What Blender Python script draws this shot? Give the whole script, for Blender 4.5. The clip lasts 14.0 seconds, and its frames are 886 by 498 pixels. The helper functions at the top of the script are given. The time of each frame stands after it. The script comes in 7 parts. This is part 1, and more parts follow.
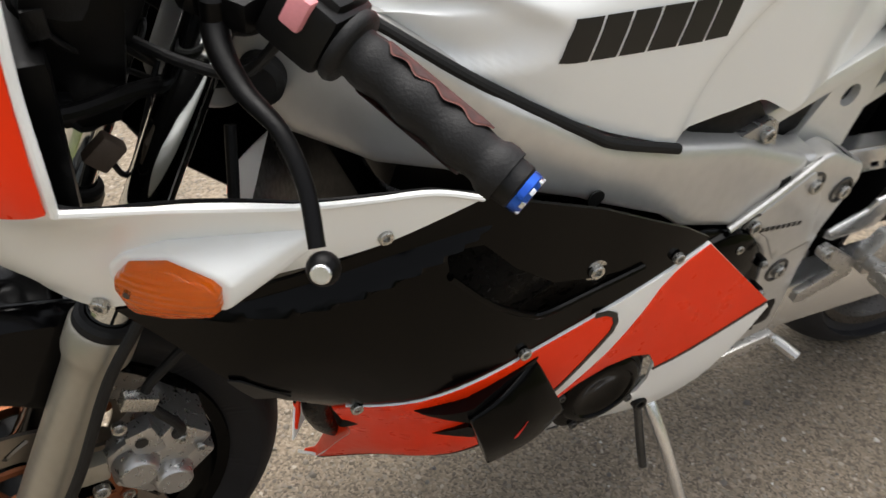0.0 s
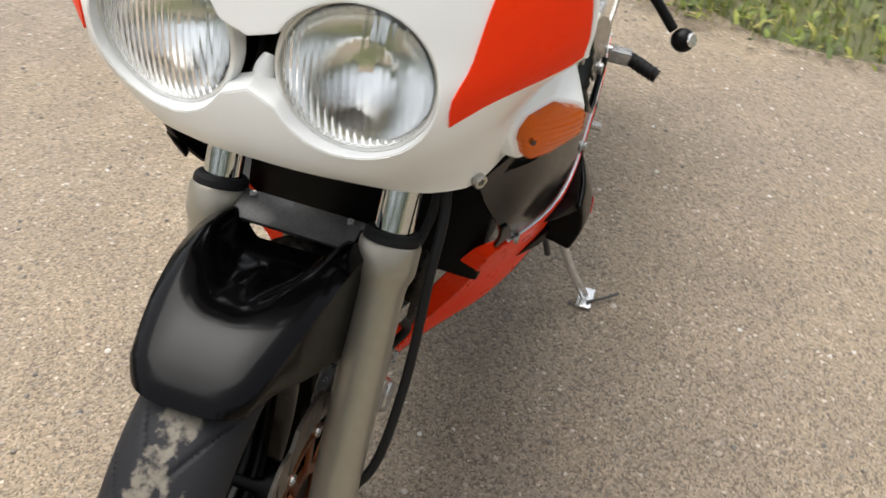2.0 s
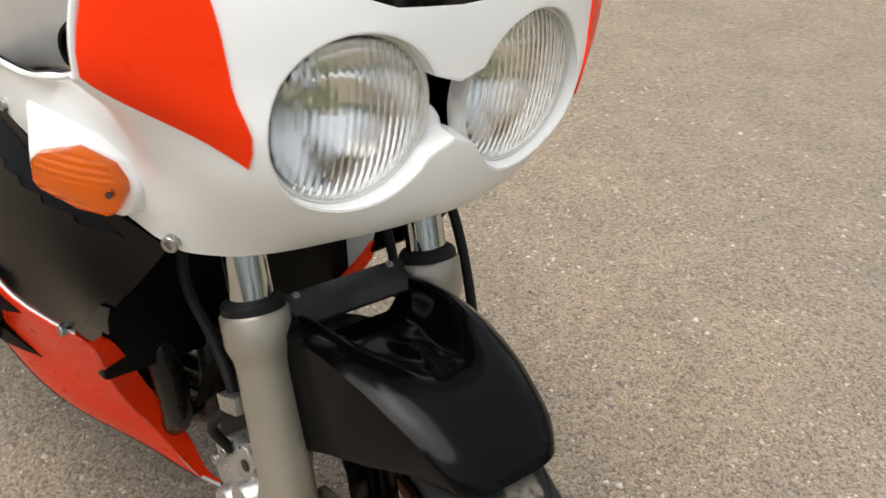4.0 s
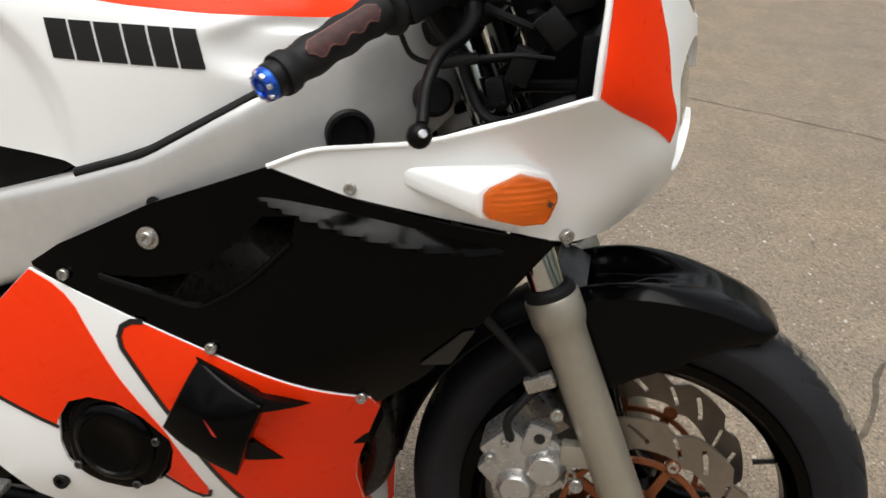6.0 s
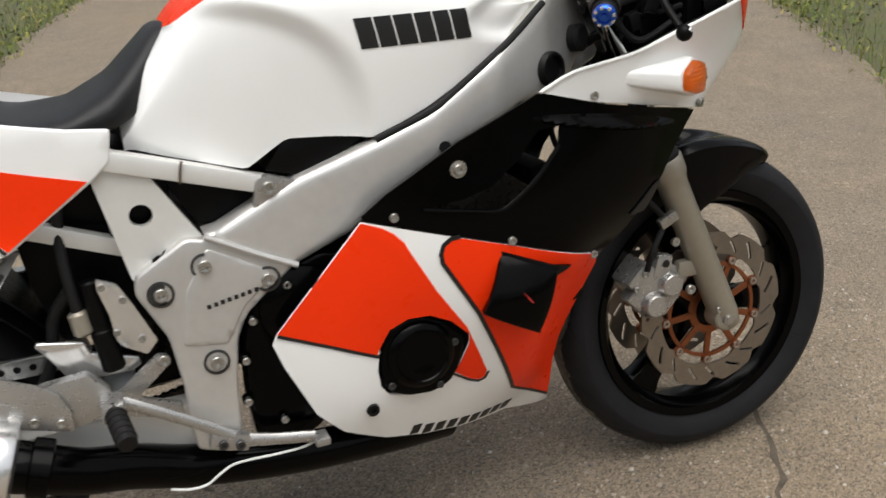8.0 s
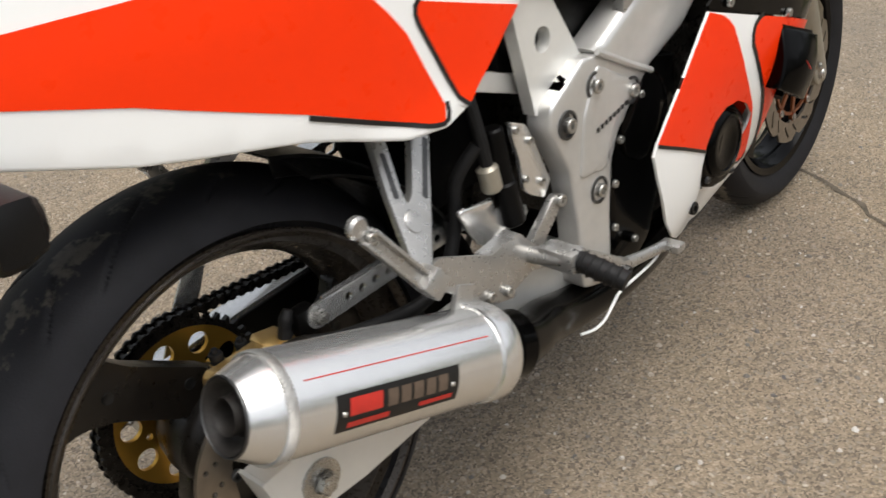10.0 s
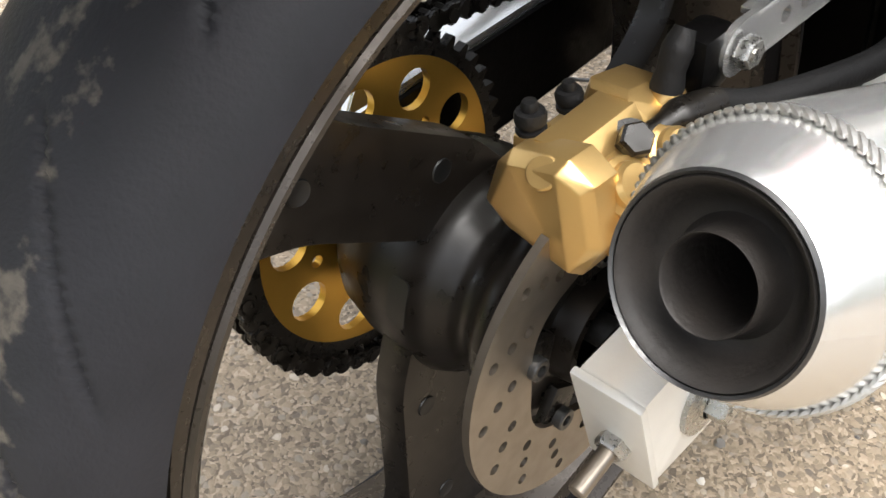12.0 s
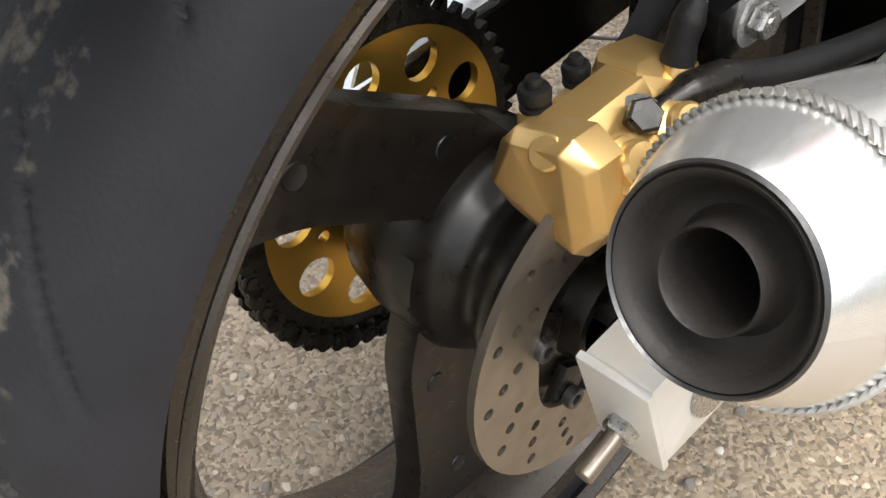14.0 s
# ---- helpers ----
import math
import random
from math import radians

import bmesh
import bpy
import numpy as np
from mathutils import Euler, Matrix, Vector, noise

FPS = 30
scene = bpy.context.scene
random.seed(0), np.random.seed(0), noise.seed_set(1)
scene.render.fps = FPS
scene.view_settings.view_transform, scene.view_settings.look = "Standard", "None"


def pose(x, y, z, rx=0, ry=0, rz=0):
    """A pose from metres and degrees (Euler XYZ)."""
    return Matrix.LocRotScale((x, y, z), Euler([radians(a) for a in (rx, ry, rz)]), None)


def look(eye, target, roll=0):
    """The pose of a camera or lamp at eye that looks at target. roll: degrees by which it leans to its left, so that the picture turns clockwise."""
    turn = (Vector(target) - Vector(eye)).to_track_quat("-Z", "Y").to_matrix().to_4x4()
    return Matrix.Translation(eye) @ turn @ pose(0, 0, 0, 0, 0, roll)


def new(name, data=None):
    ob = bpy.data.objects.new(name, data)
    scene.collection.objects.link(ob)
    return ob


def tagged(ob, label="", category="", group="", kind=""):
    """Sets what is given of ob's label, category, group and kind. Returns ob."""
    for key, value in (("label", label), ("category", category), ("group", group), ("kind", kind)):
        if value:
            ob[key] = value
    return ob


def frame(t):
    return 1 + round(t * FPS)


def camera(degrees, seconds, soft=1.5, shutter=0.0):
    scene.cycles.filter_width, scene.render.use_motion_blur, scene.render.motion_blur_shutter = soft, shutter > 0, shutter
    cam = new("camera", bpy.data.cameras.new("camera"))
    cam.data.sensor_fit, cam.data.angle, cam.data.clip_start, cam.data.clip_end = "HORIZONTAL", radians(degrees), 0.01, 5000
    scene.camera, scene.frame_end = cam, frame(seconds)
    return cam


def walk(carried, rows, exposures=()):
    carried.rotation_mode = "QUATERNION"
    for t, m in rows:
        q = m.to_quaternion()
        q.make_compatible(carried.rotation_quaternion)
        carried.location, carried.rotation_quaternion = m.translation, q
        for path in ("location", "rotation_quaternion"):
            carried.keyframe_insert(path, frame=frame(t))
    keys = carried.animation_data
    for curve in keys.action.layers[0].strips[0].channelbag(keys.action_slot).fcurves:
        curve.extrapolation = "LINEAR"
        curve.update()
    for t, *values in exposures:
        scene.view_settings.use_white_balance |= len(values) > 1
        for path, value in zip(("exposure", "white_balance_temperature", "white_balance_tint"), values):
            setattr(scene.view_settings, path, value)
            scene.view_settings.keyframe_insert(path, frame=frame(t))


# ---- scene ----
cam = camera(49.4, 14.0, shutter=0.3)
PATH = [
    (0, (1.3193, 0.8443, 1.1975), (0.7658, -0.1852, 0.2574), 3.10),
    (0.5, (1.5094, 0.8373, 1.2227), (0.7028, -0.0509, 0.3223), 4.33),
    (1, (1.7470, 0.7096, 1.2267), (0.7201, 0.0488, 0.3556), 5.01),
    (1.5, (1.9496, 0.5912, 1.2008), (0.8380, 0.0732, 0.3371), 4.27),
    (2, (2.0415, 0.4246, 1.1800), (0.8841, 0.0982, 0.2834), 2.68),
    (2.2, (2.0483, 0.3268, 1.1679), (0.8719, 0.1233, 0.2599), 3.67),
    (4.3, (1.8571, -0.4807, 1.1554), (1.0032, 0.4604, 0.3584), 3.76),
    (4.5, (1.8200, -0.5542, 1.1510), (1.0100, 0.4573, 0.3956), 4.37),
    (5, (1.7059, -0.7183, 1.1691), (1.0332, 0.4521, 0.5151), 4.38),
    (5.5, (1.5169, -0.8766, 1.1639), (1.0632, 0.3948, 0.5100), 3.45),
    (6, (1.3316, -1.0134, 1.1441), (1.0863, 0.3081, 0.4783), 1.71),
    (6.5, (1.1164, -1.1627, 1.1553), (1.0858, 0.2174, 0.5685), 0.63),
    (7, (0.8690, -1.2376, 1.1553), (1.0544, 0.1396, 0.5904), -1.59),
    (7.5, (0.6325, -1.2784, 1.1503), (0.9860, 0.0541, 0.5592), -2.28),
    (8, (0.3954, -1.3732, 1.1140), (0.8664, -0.0725, 0.5341), -2.55),
    (8.5, (0.1306, -1.3377, 1.1099), (0.7073, -0.1149, 0.4601), -4.20),
    (8.7, (0.0201, -1.3031, 1.1145), (0.6369, -0.1176, 0.4332), -5.82),
    (10.8, (-0.5222, -0.3982, 0.9239), (0.4892, 0.3235, 0.0834), 0.38),
    (11, (-0.4559, -0.3459, 0.8666), (0.4933, 0.4007, -0.0230), 0.43),
    (11.5, (-0.3536, -0.2545, 0.7552), (0.4729, 0.4798, -0.2586), 1.03),
    (12, (-0.3231, -0.2277, 0.7248), (0.4744, 0.4861, -0.3262), 1.70),
    (12.5, (-0.3166, -0.2292, 0.7281), (0.4676, 0.4731, -0.3405), 1.89),
    (13, (-0.3116, -0.2273, 0.7278), (0.4580, 0.4784, -0.3491), 1.39),
    (13.5, (-0.3071, -0.2258, 0.7265), (0.4443, 0.4818, -0.3619), 0.55),
    (14, (-0.3014, -0.2246, 0.7260), (0.4271, 0.4855, -0.3763), -0.42),
]
walk(cam, [(t, look(eye, target, roll)) for t, eye, target, roll in PATH],
     exposures=[(0, 0.75), (1.0, 0.75), (2.2, 0.75), (4.3, 0.42), (5.5, 0.22), (7.0, 0.10), (8.0, 0.0), (8.7, -0.18), (10.8, 0.58), (11.0, 0.65), (11.5, 1.0), (12.0, 1.38), (14, 1.30)])

# ---- sky and sun: bright overcast ----
world = bpy.data.worlds.new("overcast_sky")
scene.world = world
world.use_nodes = True
wn, wl = world.node_tree.nodes, world.node_tree.links
sky = wn.new("ShaderNodeTexSky")
sky.sky_type, sky.sun_disc = "NISHITA", False
sky.sun_elevation, sky.sun_rotation = radians(75), radians(193)
sky.air_density, sky.dust_density = 1.0, 4.0
veil = wn.new("ShaderNodeHueSaturation")
veil.inputs["Saturation"].default_value = 0.25
wl.new(sky.outputs["Color"], veil.inputs["Color"])
wl.new(veil.outputs["Color"], wn["Background"].inputs["Color"])
wn["Background"].inputs["Strength"].default_value = 0.175
sun = new("sun", bpy.data.lights.new("sun", "SUN"))
sun.data.energy, sun.data.angle, sun.data.color = 2.0, radians(60), (1.0, 0.97, 0.92)
sun.matrix_world = look((-0.2, -0.9, 3.6), (0, 0, 0))

# ---- materials ----
def material(name, rgb, rough=0.5, metal=0.0, coat=0.0, vary=0.0, scale=8.0, bump=0.0, bump_scale=200.0,
             rgb2=None, rough_vary=0.0, spec=0.5, detail=6.0):
    """A Principled material with colour variation at two scales, uneven gloss and fine relief."""
    m = bpy.data.materials.new(name)
    m.use_nodes = True
    n, l = m.node_tree.nodes, m.node_tree.links
    b = n["Principled BSDF"]
    b.inputs["Base Color"].default_value = (*rgb, 1)
    b.inputs["Roughness"].default_value = rough
    b.inputs["Metallic"].default_value = metal
    b.inputs["Coat Weight"].default_value = coat
    b.inputs["Coat Roughness"].default_value = 0.06
    b.inputs["Specular IOR Level"].default_value = spec
    co = n.new("ShaderNodeTexCoord")
    if vary or rgb2:
        t1, t2 = n.new("ShaderNodeTexNoise"), n.new("ShaderNodeTexNoise")
        for t, s in ((t1, scale), (t2, scale * 9)):
            t.inputs["Scale"].default_value, t.inputs["Detail"].default_value = s, detail
            l.new(co.outputs["Object"], t.inputs["Vector"])
        add = n.new("ShaderNodeMath")
        add.operation = "MULTIPLY_ADD"
        l.new(t2.outputs["Fac"], add.inputs[0])
        add.inputs[1].default_value = 0.5
        l.new(t1.outputs["Fac"], add.inputs[2])
        ramp = n.new("ShaderNodeMapRange")
        ramp.inputs["From Min"].default_value, ramp.inputs["From Max"].default_value = 0.5, 1.0
        l.new(add.outputs[0], ramp.inputs["Value"])
        mix = n.new("ShaderNodeMix")
        mix.data_type = "RGBA"
        mix.inputs["A"].default_value = (*rgb, 1)
        mix.inputs["B"].default_value = (*(rgb2 or [c * (1 - vary) for c in rgb]), 1)
        l.new(ramp.outputs["Result"], mix.inputs["Factor"])
        l.new(mix.outputs["Result"], b.inputs["Base Color"])
        if rough_vary:
            rr = n.new("ShaderNodeMapRange")
            rr.inputs["From Min"].default_value, rr.inputs["From Max"].default_value = 0.35, 0.7
            rr.inputs["To Min"].default_value, rr.inputs["To Max"].default_value = rough - rough_vary, rough + rough_vary
            l.new(t2.outputs["Fac"], rr.inputs["Value"])
            l.new(rr.outputs["Result"], b.inputs["Roughness"])
    if bump:
        t3, bp = n.new("ShaderNodeTexNoise"), n.new("ShaderNodeBump")
        t3.inputs["Scale"].default_value, t3.inputs["Detail"].default_value = bump_scale, 3
        l.new(co.outputs["Object"], t3.inputs["Vector"])
        bp.inputs["Strength"].default_value, bp.inputs["Distance"].default_value = bump, 0.002
        l.new(t3.outputs["Fac"], bp.inputs["Height"])
        l.new(bp.outputs["Normal"], b.inputs["Normal"])
    return m


WHITE = material("pearl_white_paint", (0.90, 0.905, 0.885), 0.30, 0.0, 0.4, 0.01, 3, rough_vary=0.012, detail=0.5)
RED = material("orange_red_paint", (0.95, 0.041, 0.004), 0.32, 0.0, 0.03, 0.06, 5, rough_vary=0.05, spec=0.14)
BLACK = material("black_gloss_paint", (0.0009, 0.0008, 0.0008), 0.16, 0.0, 0.0, 0.3, 9, rough_vary=0.04, spec=0.10)
GUARD = material("black_mudguard_gloss", (0.0016, 0.0015, 0.0017), 0.14, 0.0, 0.0, 0.1, 9, rough_vary=0.01, spec=0.12)
SATIN_BLACK = material("satin_black", (0.003, 0.0028, 0.0028), 0.40, 0.0, 0.0, 0.4, 14, bump=0.08, bump_scale=350, rough_vary=0.08, spec=0.12)
PLASTIC = material("black_plastic", (0.004, 0.0038, 0.0038), 0.45, 0.0, 0.0, 0.4, 20, bump=0.15, bump_scale=500, spec=0.25)
RUBBER = material("black_rubber", (0.007, 0.0066, 0.0066), 0.62, 0.0, 0.0, 0.4, 25, bump=0.25, bump_scale=420, spec=0.3)
VINYL = material("black_seat_vinyl", (0.005, 0.005, 0.0058), 0.45, 0.0, 0.0, 0.3, 12, bump=0.3, bump_scale=600, spec=0.35)
SILVER = material("silver_frame_paint", (0.63, 0.62, 0.595), 0.34, 0.55, 0.1, 0.12, 7, bump=0.05, bump_scale=700, rough_vary=0.06)
CAST = material("cast_aluminium", (0.47, 0.46, 0.44), 0.30, 0.75, 0.0, 0.14, 14, bump=0.03, bump_scale=300, rough_vary=0.04)
ALU = material("brushed_aluminium", (0.78, 0.78, 0.77), 0.23, 0.85, 0.0, 0.04, 5, rough_vary=0.015, detail=2.0)
BRIGHT = material("bright_silver_paint", (0.74, 0.735, 0.70), 0.34, 0.3, 0.1, 0.06, 9, bump=0.05, bump_scale=500, rough_vary=0.06)
CHROME = material("chrome", (0.58, 0.60, 0.59), 0.08, 1.0, 0.0, 0.06, 20, rough_vary=0.04)
REFLECTOR = material("lamp_reflector", (0.86, 0.86, 0.85), 0.14, 1.0, 0.0, 0.03, 20)
STEEL = material("bolt_steel", (0.52, 0.51, 0.48), 0.32, 0.9, 0.0, 0.3, 60, rough_vary=0.12)
DARK_STEEL = material("dark_steel", (0.10, 0.10, 0.10), 0.4, 0.8, 0.0, 0.4, 40, rough_vary=0.12)
FORK = material("fork_leg_paint", (0.34, 0.31, 0.25), 0.36, 0.45, 0.05, 0.12, 9, rough_vary=0.06)
DISC = material("disc_steel", (0.30, 0.26, 0.215), 0.34, 0.85, 0.0, 0.25, 8, bump=0.02, bump_scale=250, rough_vary=0.06, detail=2.0)
COPPER = material("bronze_anodised", (0.30, 0.10, 0.04), 0.38, 0.75, 0.0, 0.3, 12, rough_vary=0.1)
GOLD = material("gold_paint", (0.66, 0.44, 0.17), 0.33, 0.8, 0.1, 0.05, 9, bump=0.04, bump_scale=500, rough_vary=0.04)
GOLD_BRIGHT = material("gold_anodised", (0.70, 0.40, 0.07), 0.30, 0.85, 0.0, 0.06, 12, rough_vary=0.02, detail=2.0)
BLUE = material("blue_anodised", (0.03, 0.12, 0.60), 0.25, 0.8, 0.0, 0.2, 60)
WELD = material("weld_bead", (0.62, 0.61, 0.58), 0.38, 0.85, 0.0, 0.3, 80, bump=0.3, bump_scale=200)
SOOT = material("sooty_steel", (0.010, 0.0085, 0.0075), 0.6, 0.0, 0.0, 0.5, 60, rgb2=(0.020, 0.0165, 0.014), bump=0.22, bump_scale=300, spec=0.4)
PINK = material("faded_pink_switch", (0.75, 0.28, 0.30), 0.5, 0.0, 0.0, 0.15, 40)
FLAME = material("faded_red_print", (0.060, 0.016, 0.012), 0.6, 0.0, 0.0, 0.7, 120)
FLAME_EDGE = material("faded_print_edge", (0.17, 0.06, 0.045), 0.6, 0.0, 0.0, 0.5, 120)
PLATE_WHITE = material("plate_white", (0.78, 0.79, 0.77), 0.35, 0.0, 0.1, 0.06, 12)
PLATE_GREEN = material("plate_green", (0.01, 0.10, 0.05), 0.4, 0.0, 0.0, 0.2, 30)
DECAL = material("black_decal", (0.006, 0.006, 0.006), 0.45, 0.0, 0.0, 0.2, 40)
LABEL_RED = material("red_decal", (0.55, 0.03, 0.02), 0.45, 0.0, 0.0, 0.3, 60)
LABEL_TAN = material("tan_print", (0.12, 0.085, 0.06), 0.5, 0.0, 0.0, 0.3, 80)
WHEEL = material("wheel_enamel", (0.0065, 0.0052, 0.0043), 0.34, 0.0, 0.0, 0.4, 9, rgb2=(0.012, 0.0096, 0.0075), bump=0.05, bump_scale=160, rough_vary=0.08, spec=0.4)
# lighter copy of the wheel enamel: the light on the rim is in its colour
LIT_RIM = material("lit_rim_enamel", (0.048, 0.039, 0.031), 0.32, 0.35, 0.0, 0.35, 18, rough_vary=0.08)
GREASY = material("greasy_black_iron", (0.007, 0.0062, 0.0054), 0.32, 0.0, 0.0, 0.5, 14, rgb2=(0.014, 0.0115, 0.009), bump=0.12, bump_scale=120, rough_vary=0.10, spec=0.3)


def glassy(name, rgb, rough=0.05, weight=1.0, ior=1.45):
    m = material(name, rgb, rough)
    b = m.node_tree.nodes["Principled BSDF"]
    b.inputs["Transmission Weight"].default_value, b.inputs["IOR"].default_value = weight, ior
    return m




def ribbed(m, way, scale, strength):
    """Adds fine parallel ribs to a lens."""
    n, l = m.node_tree.nodes, m.node_tree.links
    w, bp, co = n.new("ShaderNodeTexWave"), n.new("ShaderNodeBump"), n.new("ShaderNodeTexCoord")
    w.bands_direction = way
    w.inputs["Scale"].default_value, w.inputs["Distortion"].default_value = scale, 0.3
    l.new(co.outputs["Object"], w.inputs["Vector"])
    l.new(w.outputs["Fac"], bp.inputs["Height"])
    bp.inputs["Strength"].default_value, bp.inputs["Distance"].default_value = strength, 0.002
    l.new(bp.outputs["Normal"], n["Principled BSDF"].inputs["Normal"])
    return m


AMBER = ribbed(glassy("amber_plastic", (0.97, 0.18, 0.003), 0.06, 0.75, 1.45), "Z", 52, 0.4)
AMBER_REAR = ribbed(glassy("amber_ribbed_plastic", (1.0, 0.22, 0.003), 0.06, 0.8, 1.4), "Y", 90, 0.4)
SMOKE = material("smoked_screen", (0.003, 0.003, 0.0035), 0.06, spec=0.5, vary=0.3, scale=8)


def tyre_material(name, dust, lum, caked=0.0):
    """Rubber with dried mud on the tread and a grey dusty bloom."""
    m = material(name, (0.008, 0.008, 0.009), 0.6, 0.0, 0.0, bump=0.15, bump_scale=420, spec=0.25)
    n, l = m.node_tree.nodes, m.node_tree.links
    b = n["Principled BSDF"]
    co = n.new("ShaderNodeTexCoord")
    big, small, sep = n.new("ShaderNodeTexNoise"), n.new("ShaderNodeTexNoise"), n.new("ShaderNodeSeparateXYZ")
    l.new(co.outputs["Object"], sep.inputs[0])
    for t, s in ((big, 22), (small, 120)):
        t.inputs["Scale"].default_value, t.inputs["Detail"].default_value = s, 8
        l.new(co.outputs["Object"], t.inputs["Vector"])
    # mud lies on the middle of the tread
    mid = n.new("ShaderNodeMath"); mid.operation = "ABSOLUTE"
    l.new(sep.outputs["Y"], mid.inputs[0])
    belt = n.new("ShaderNodeMapRange")
    belt.inputs["From Min"].default_value, belt.inputs["From Max"].default_value = 0.016, 0.048
    belt.inputs["To Min"].default_value, belt.inputs["To Max"].default_value = 0.11 + caked, -0.35 + caked
    l.new(mid.outputs[0], belt.inputs["Value"])
    s1 = n.new("ShaderNodeMath"); s1.operation = "ADD"
    l.new(big.outputs["Fac"], s1.inputs[0]); l.new(belt.outputs["Result"], s1.inputs[1])
    mask = n.new("ShaderNodeMapRange")
    mask.inputs["From Min"].default_value, mask.inputs["From Max"].default_value = 0.84, 0.93
    s2 = n.new("ShaderNodeMath"); s2.operation = "MULTIPLY_ADD"; s2.inputs[1].default_value = 0.45
    l.new(small.outputs["Fac"], s2.inputs[0]); l.new(s1.outputs[0], s2.inputs[2])
    l.new(s2.outputs[0], mask.inputs["Value"])
    mud = n.new("ShaderNodeMix"); mud.data_type = "RGBA"
    mud.inputs["A"].default_value, mud.inputs["B"].default_value = (0.06, 0.053, 0.043, 1), (0.21, 0.185, 0.145, 1)
    l.new(small.outputs["Fac"], mud.inputs["Factor"])
    dustm = n.new("ShaderNodeMix"); dustm.data_type = "RGBA"
    dustm.inputs["A"].default_value, dustm.inputs["B"].default_value = (0.006 * lum, 0.006 * lum, 0.0068 * lum, 1), (0.019 * lum, 0.019 * lum, 0.0225 * lum, 1)
    l.new(big.outputs["Fac"], dustm.inputs["Factor"])
    amt = n.new("ShaderNodeMath"); amt.operation = "MULTIPLY"; amt.inputs[1].default_value = dust
    l.new(mask.outputs["Result"], amt.inputs[0])
    mix = n.new("ShaderNodeMix"); mix.data_type = "RGBA"
    l.new(amt.outputs[0], mix.inputs["Factor"])
    l.new(dustm.outputs["Result"], mix.inputs["A"]); l.new(mud.outputs["Result"], mix.inputs["B"])
    l.new(mix.outputs["Result"], b.inputs["Base Color"])
    return m


TYRE = tyre_material("tyre_rubber", 0.48, 1.2)
FRONT_TYRE = tyre_material("front_tyre_rubber", 0.95, 0.8, 0.075)


def asphalt():
    """Worn asphalt: pale and dark stone chips in a sandy binder, with wide stains."""
    m = material("worn_asphalt", (0.2, 0.18, 0.15), 0.85)
    n, l = m.node_tree.nodes, m.node_tree.links
    b = n["Principled BSDF"]
    co = n.new("ShaderNodeTexCoord")
    warp = n.new("ShaderNodeTexNoise"); warp.inputs["Scale"].default_value = 60
    l.new(co.outputs["Object"], warp.inputs["Vector"])
    wv = n.new("ShaderNodeMix"); wv.data_type = "VECTOR"; wv.inputs["Factor"].default_value = 0.012
    l.new(co.outputs["Object"], wv.inputs["A"]); l.new(warp.outputs["Color"], wv.inputs["B"])
    def vor(scale, feature="F1"):
        v = n.new("ShaderNodeTexVoronoi"); v.feature = feature; v.inputs["Scale"].default_value = scale
        l.new(wv.outputs["Result"], v.inputs["Vector"])
        return v
    chips, fine = vor(112), vor(290)
    def ramp(sock, stops):
        r = n.new("ShaderNodeValToRGB")
        el = r.color_ramp.elements
        while len(el) < len(stops):
            el.new(0.5)
        for e, (p, c) in zip(el, stops):
            e.position, e.color = p, (*c, 1)
        l.new(sock, r.inputs["Fac"])
        return r
    hue = n.new("ShaderNodeSeparateXYZ"); l.new(chips.outputs["Color"], hue.inputs[0])
    stone = ramp(hue.outputs["X"], [(0.0, (0.12, 0.108, 0.094)), (0.15, (0.205, 0.172, 0.132)), (0.55, (0.275, 0.230, 0.178)), (0.8, (0.225, 0.208, 0.185)), (0.955, (0.30, 0.268, 0.225)), (1.0, (0.50, 0.47, 0.42))])
    fh = n.new("ShaderNodeSeparateXYZ"); l.new(fine.outputs["Color"], fh.inputs[0])
    grit = ramp(fh.outputs["X"], [(0.0, (0.10, 0.085, 0.068)), (0.5, (0.22, 0.185, 0.14)), (1.0, (0.36, 0.31, 0.25))])
    sel = n.new("ShaderNodeMapRange"); sel.inputs["From Min"].default_value, sel.inputs["From Max"].default_value = 0.34, 0.46
    l.new(chips.outputs["Distance"], sel.inputs["Value"])
    mix = n.new("ShaderNodeMix"); mix.data_type = "RGBA"
    l.new(sel.outputs["Result"], mix.inputs["Factor"]); l.new(stone.outputs["Color"], mix.inputs["A"]); l.new(grit.outputs["Color"], mix.inputs["B"])
    # wide stains: greyer worn tracks, browner dust
    st = n.new("ShaderNodeTexNoise"); st.inputs["Scale"].default_value, st.inputs["Detail"].default_value = 0.9, 5
    l.new(co.outputs["Object"], st.inputs["Vector"])
    st2 = n.new("ShaderNodeTexNoise"); st2.inputs["Scale"].default_value, st2.inputs["Detail"].default_value = 6, 6
    l.new(co.outputs["Object"], st2.inputs["Vector"])
    tone = ramp(st.outputs["Fac"], [(0.35, (0.83, 0.80, 0.765)), (0.65, (0.93, 0.865, 0.76))])
    tone2 = ramp(st2.outputs["Fac"], [(0.3, (0.84, 0.84, 0.84)), (0.7, (1.04, 1.03, 1.01))])
    m1 = n.new("ShaderNodeMix"); m1.data_type, m1.blend_type = "RGBA", "MULTIPLY"; m1.inputs["Factor"].default_value = 1
    l.new(mix.outputs["Result"], m1.inputs["A"]); l.new(tone.outputs["Color"], m1.inputs["B"])
    m2 = n.new("ShaderNodeMix"); m2.data_type, m2.blend_type = "RGBA", "MULTIPLY"; m2.inputs["Factor"].default_value = 1
    l.new(m1.outputs["Result"], m2.inputs["A"]); l.new(tone2.outputs["Color"], m2.inputs["B"])
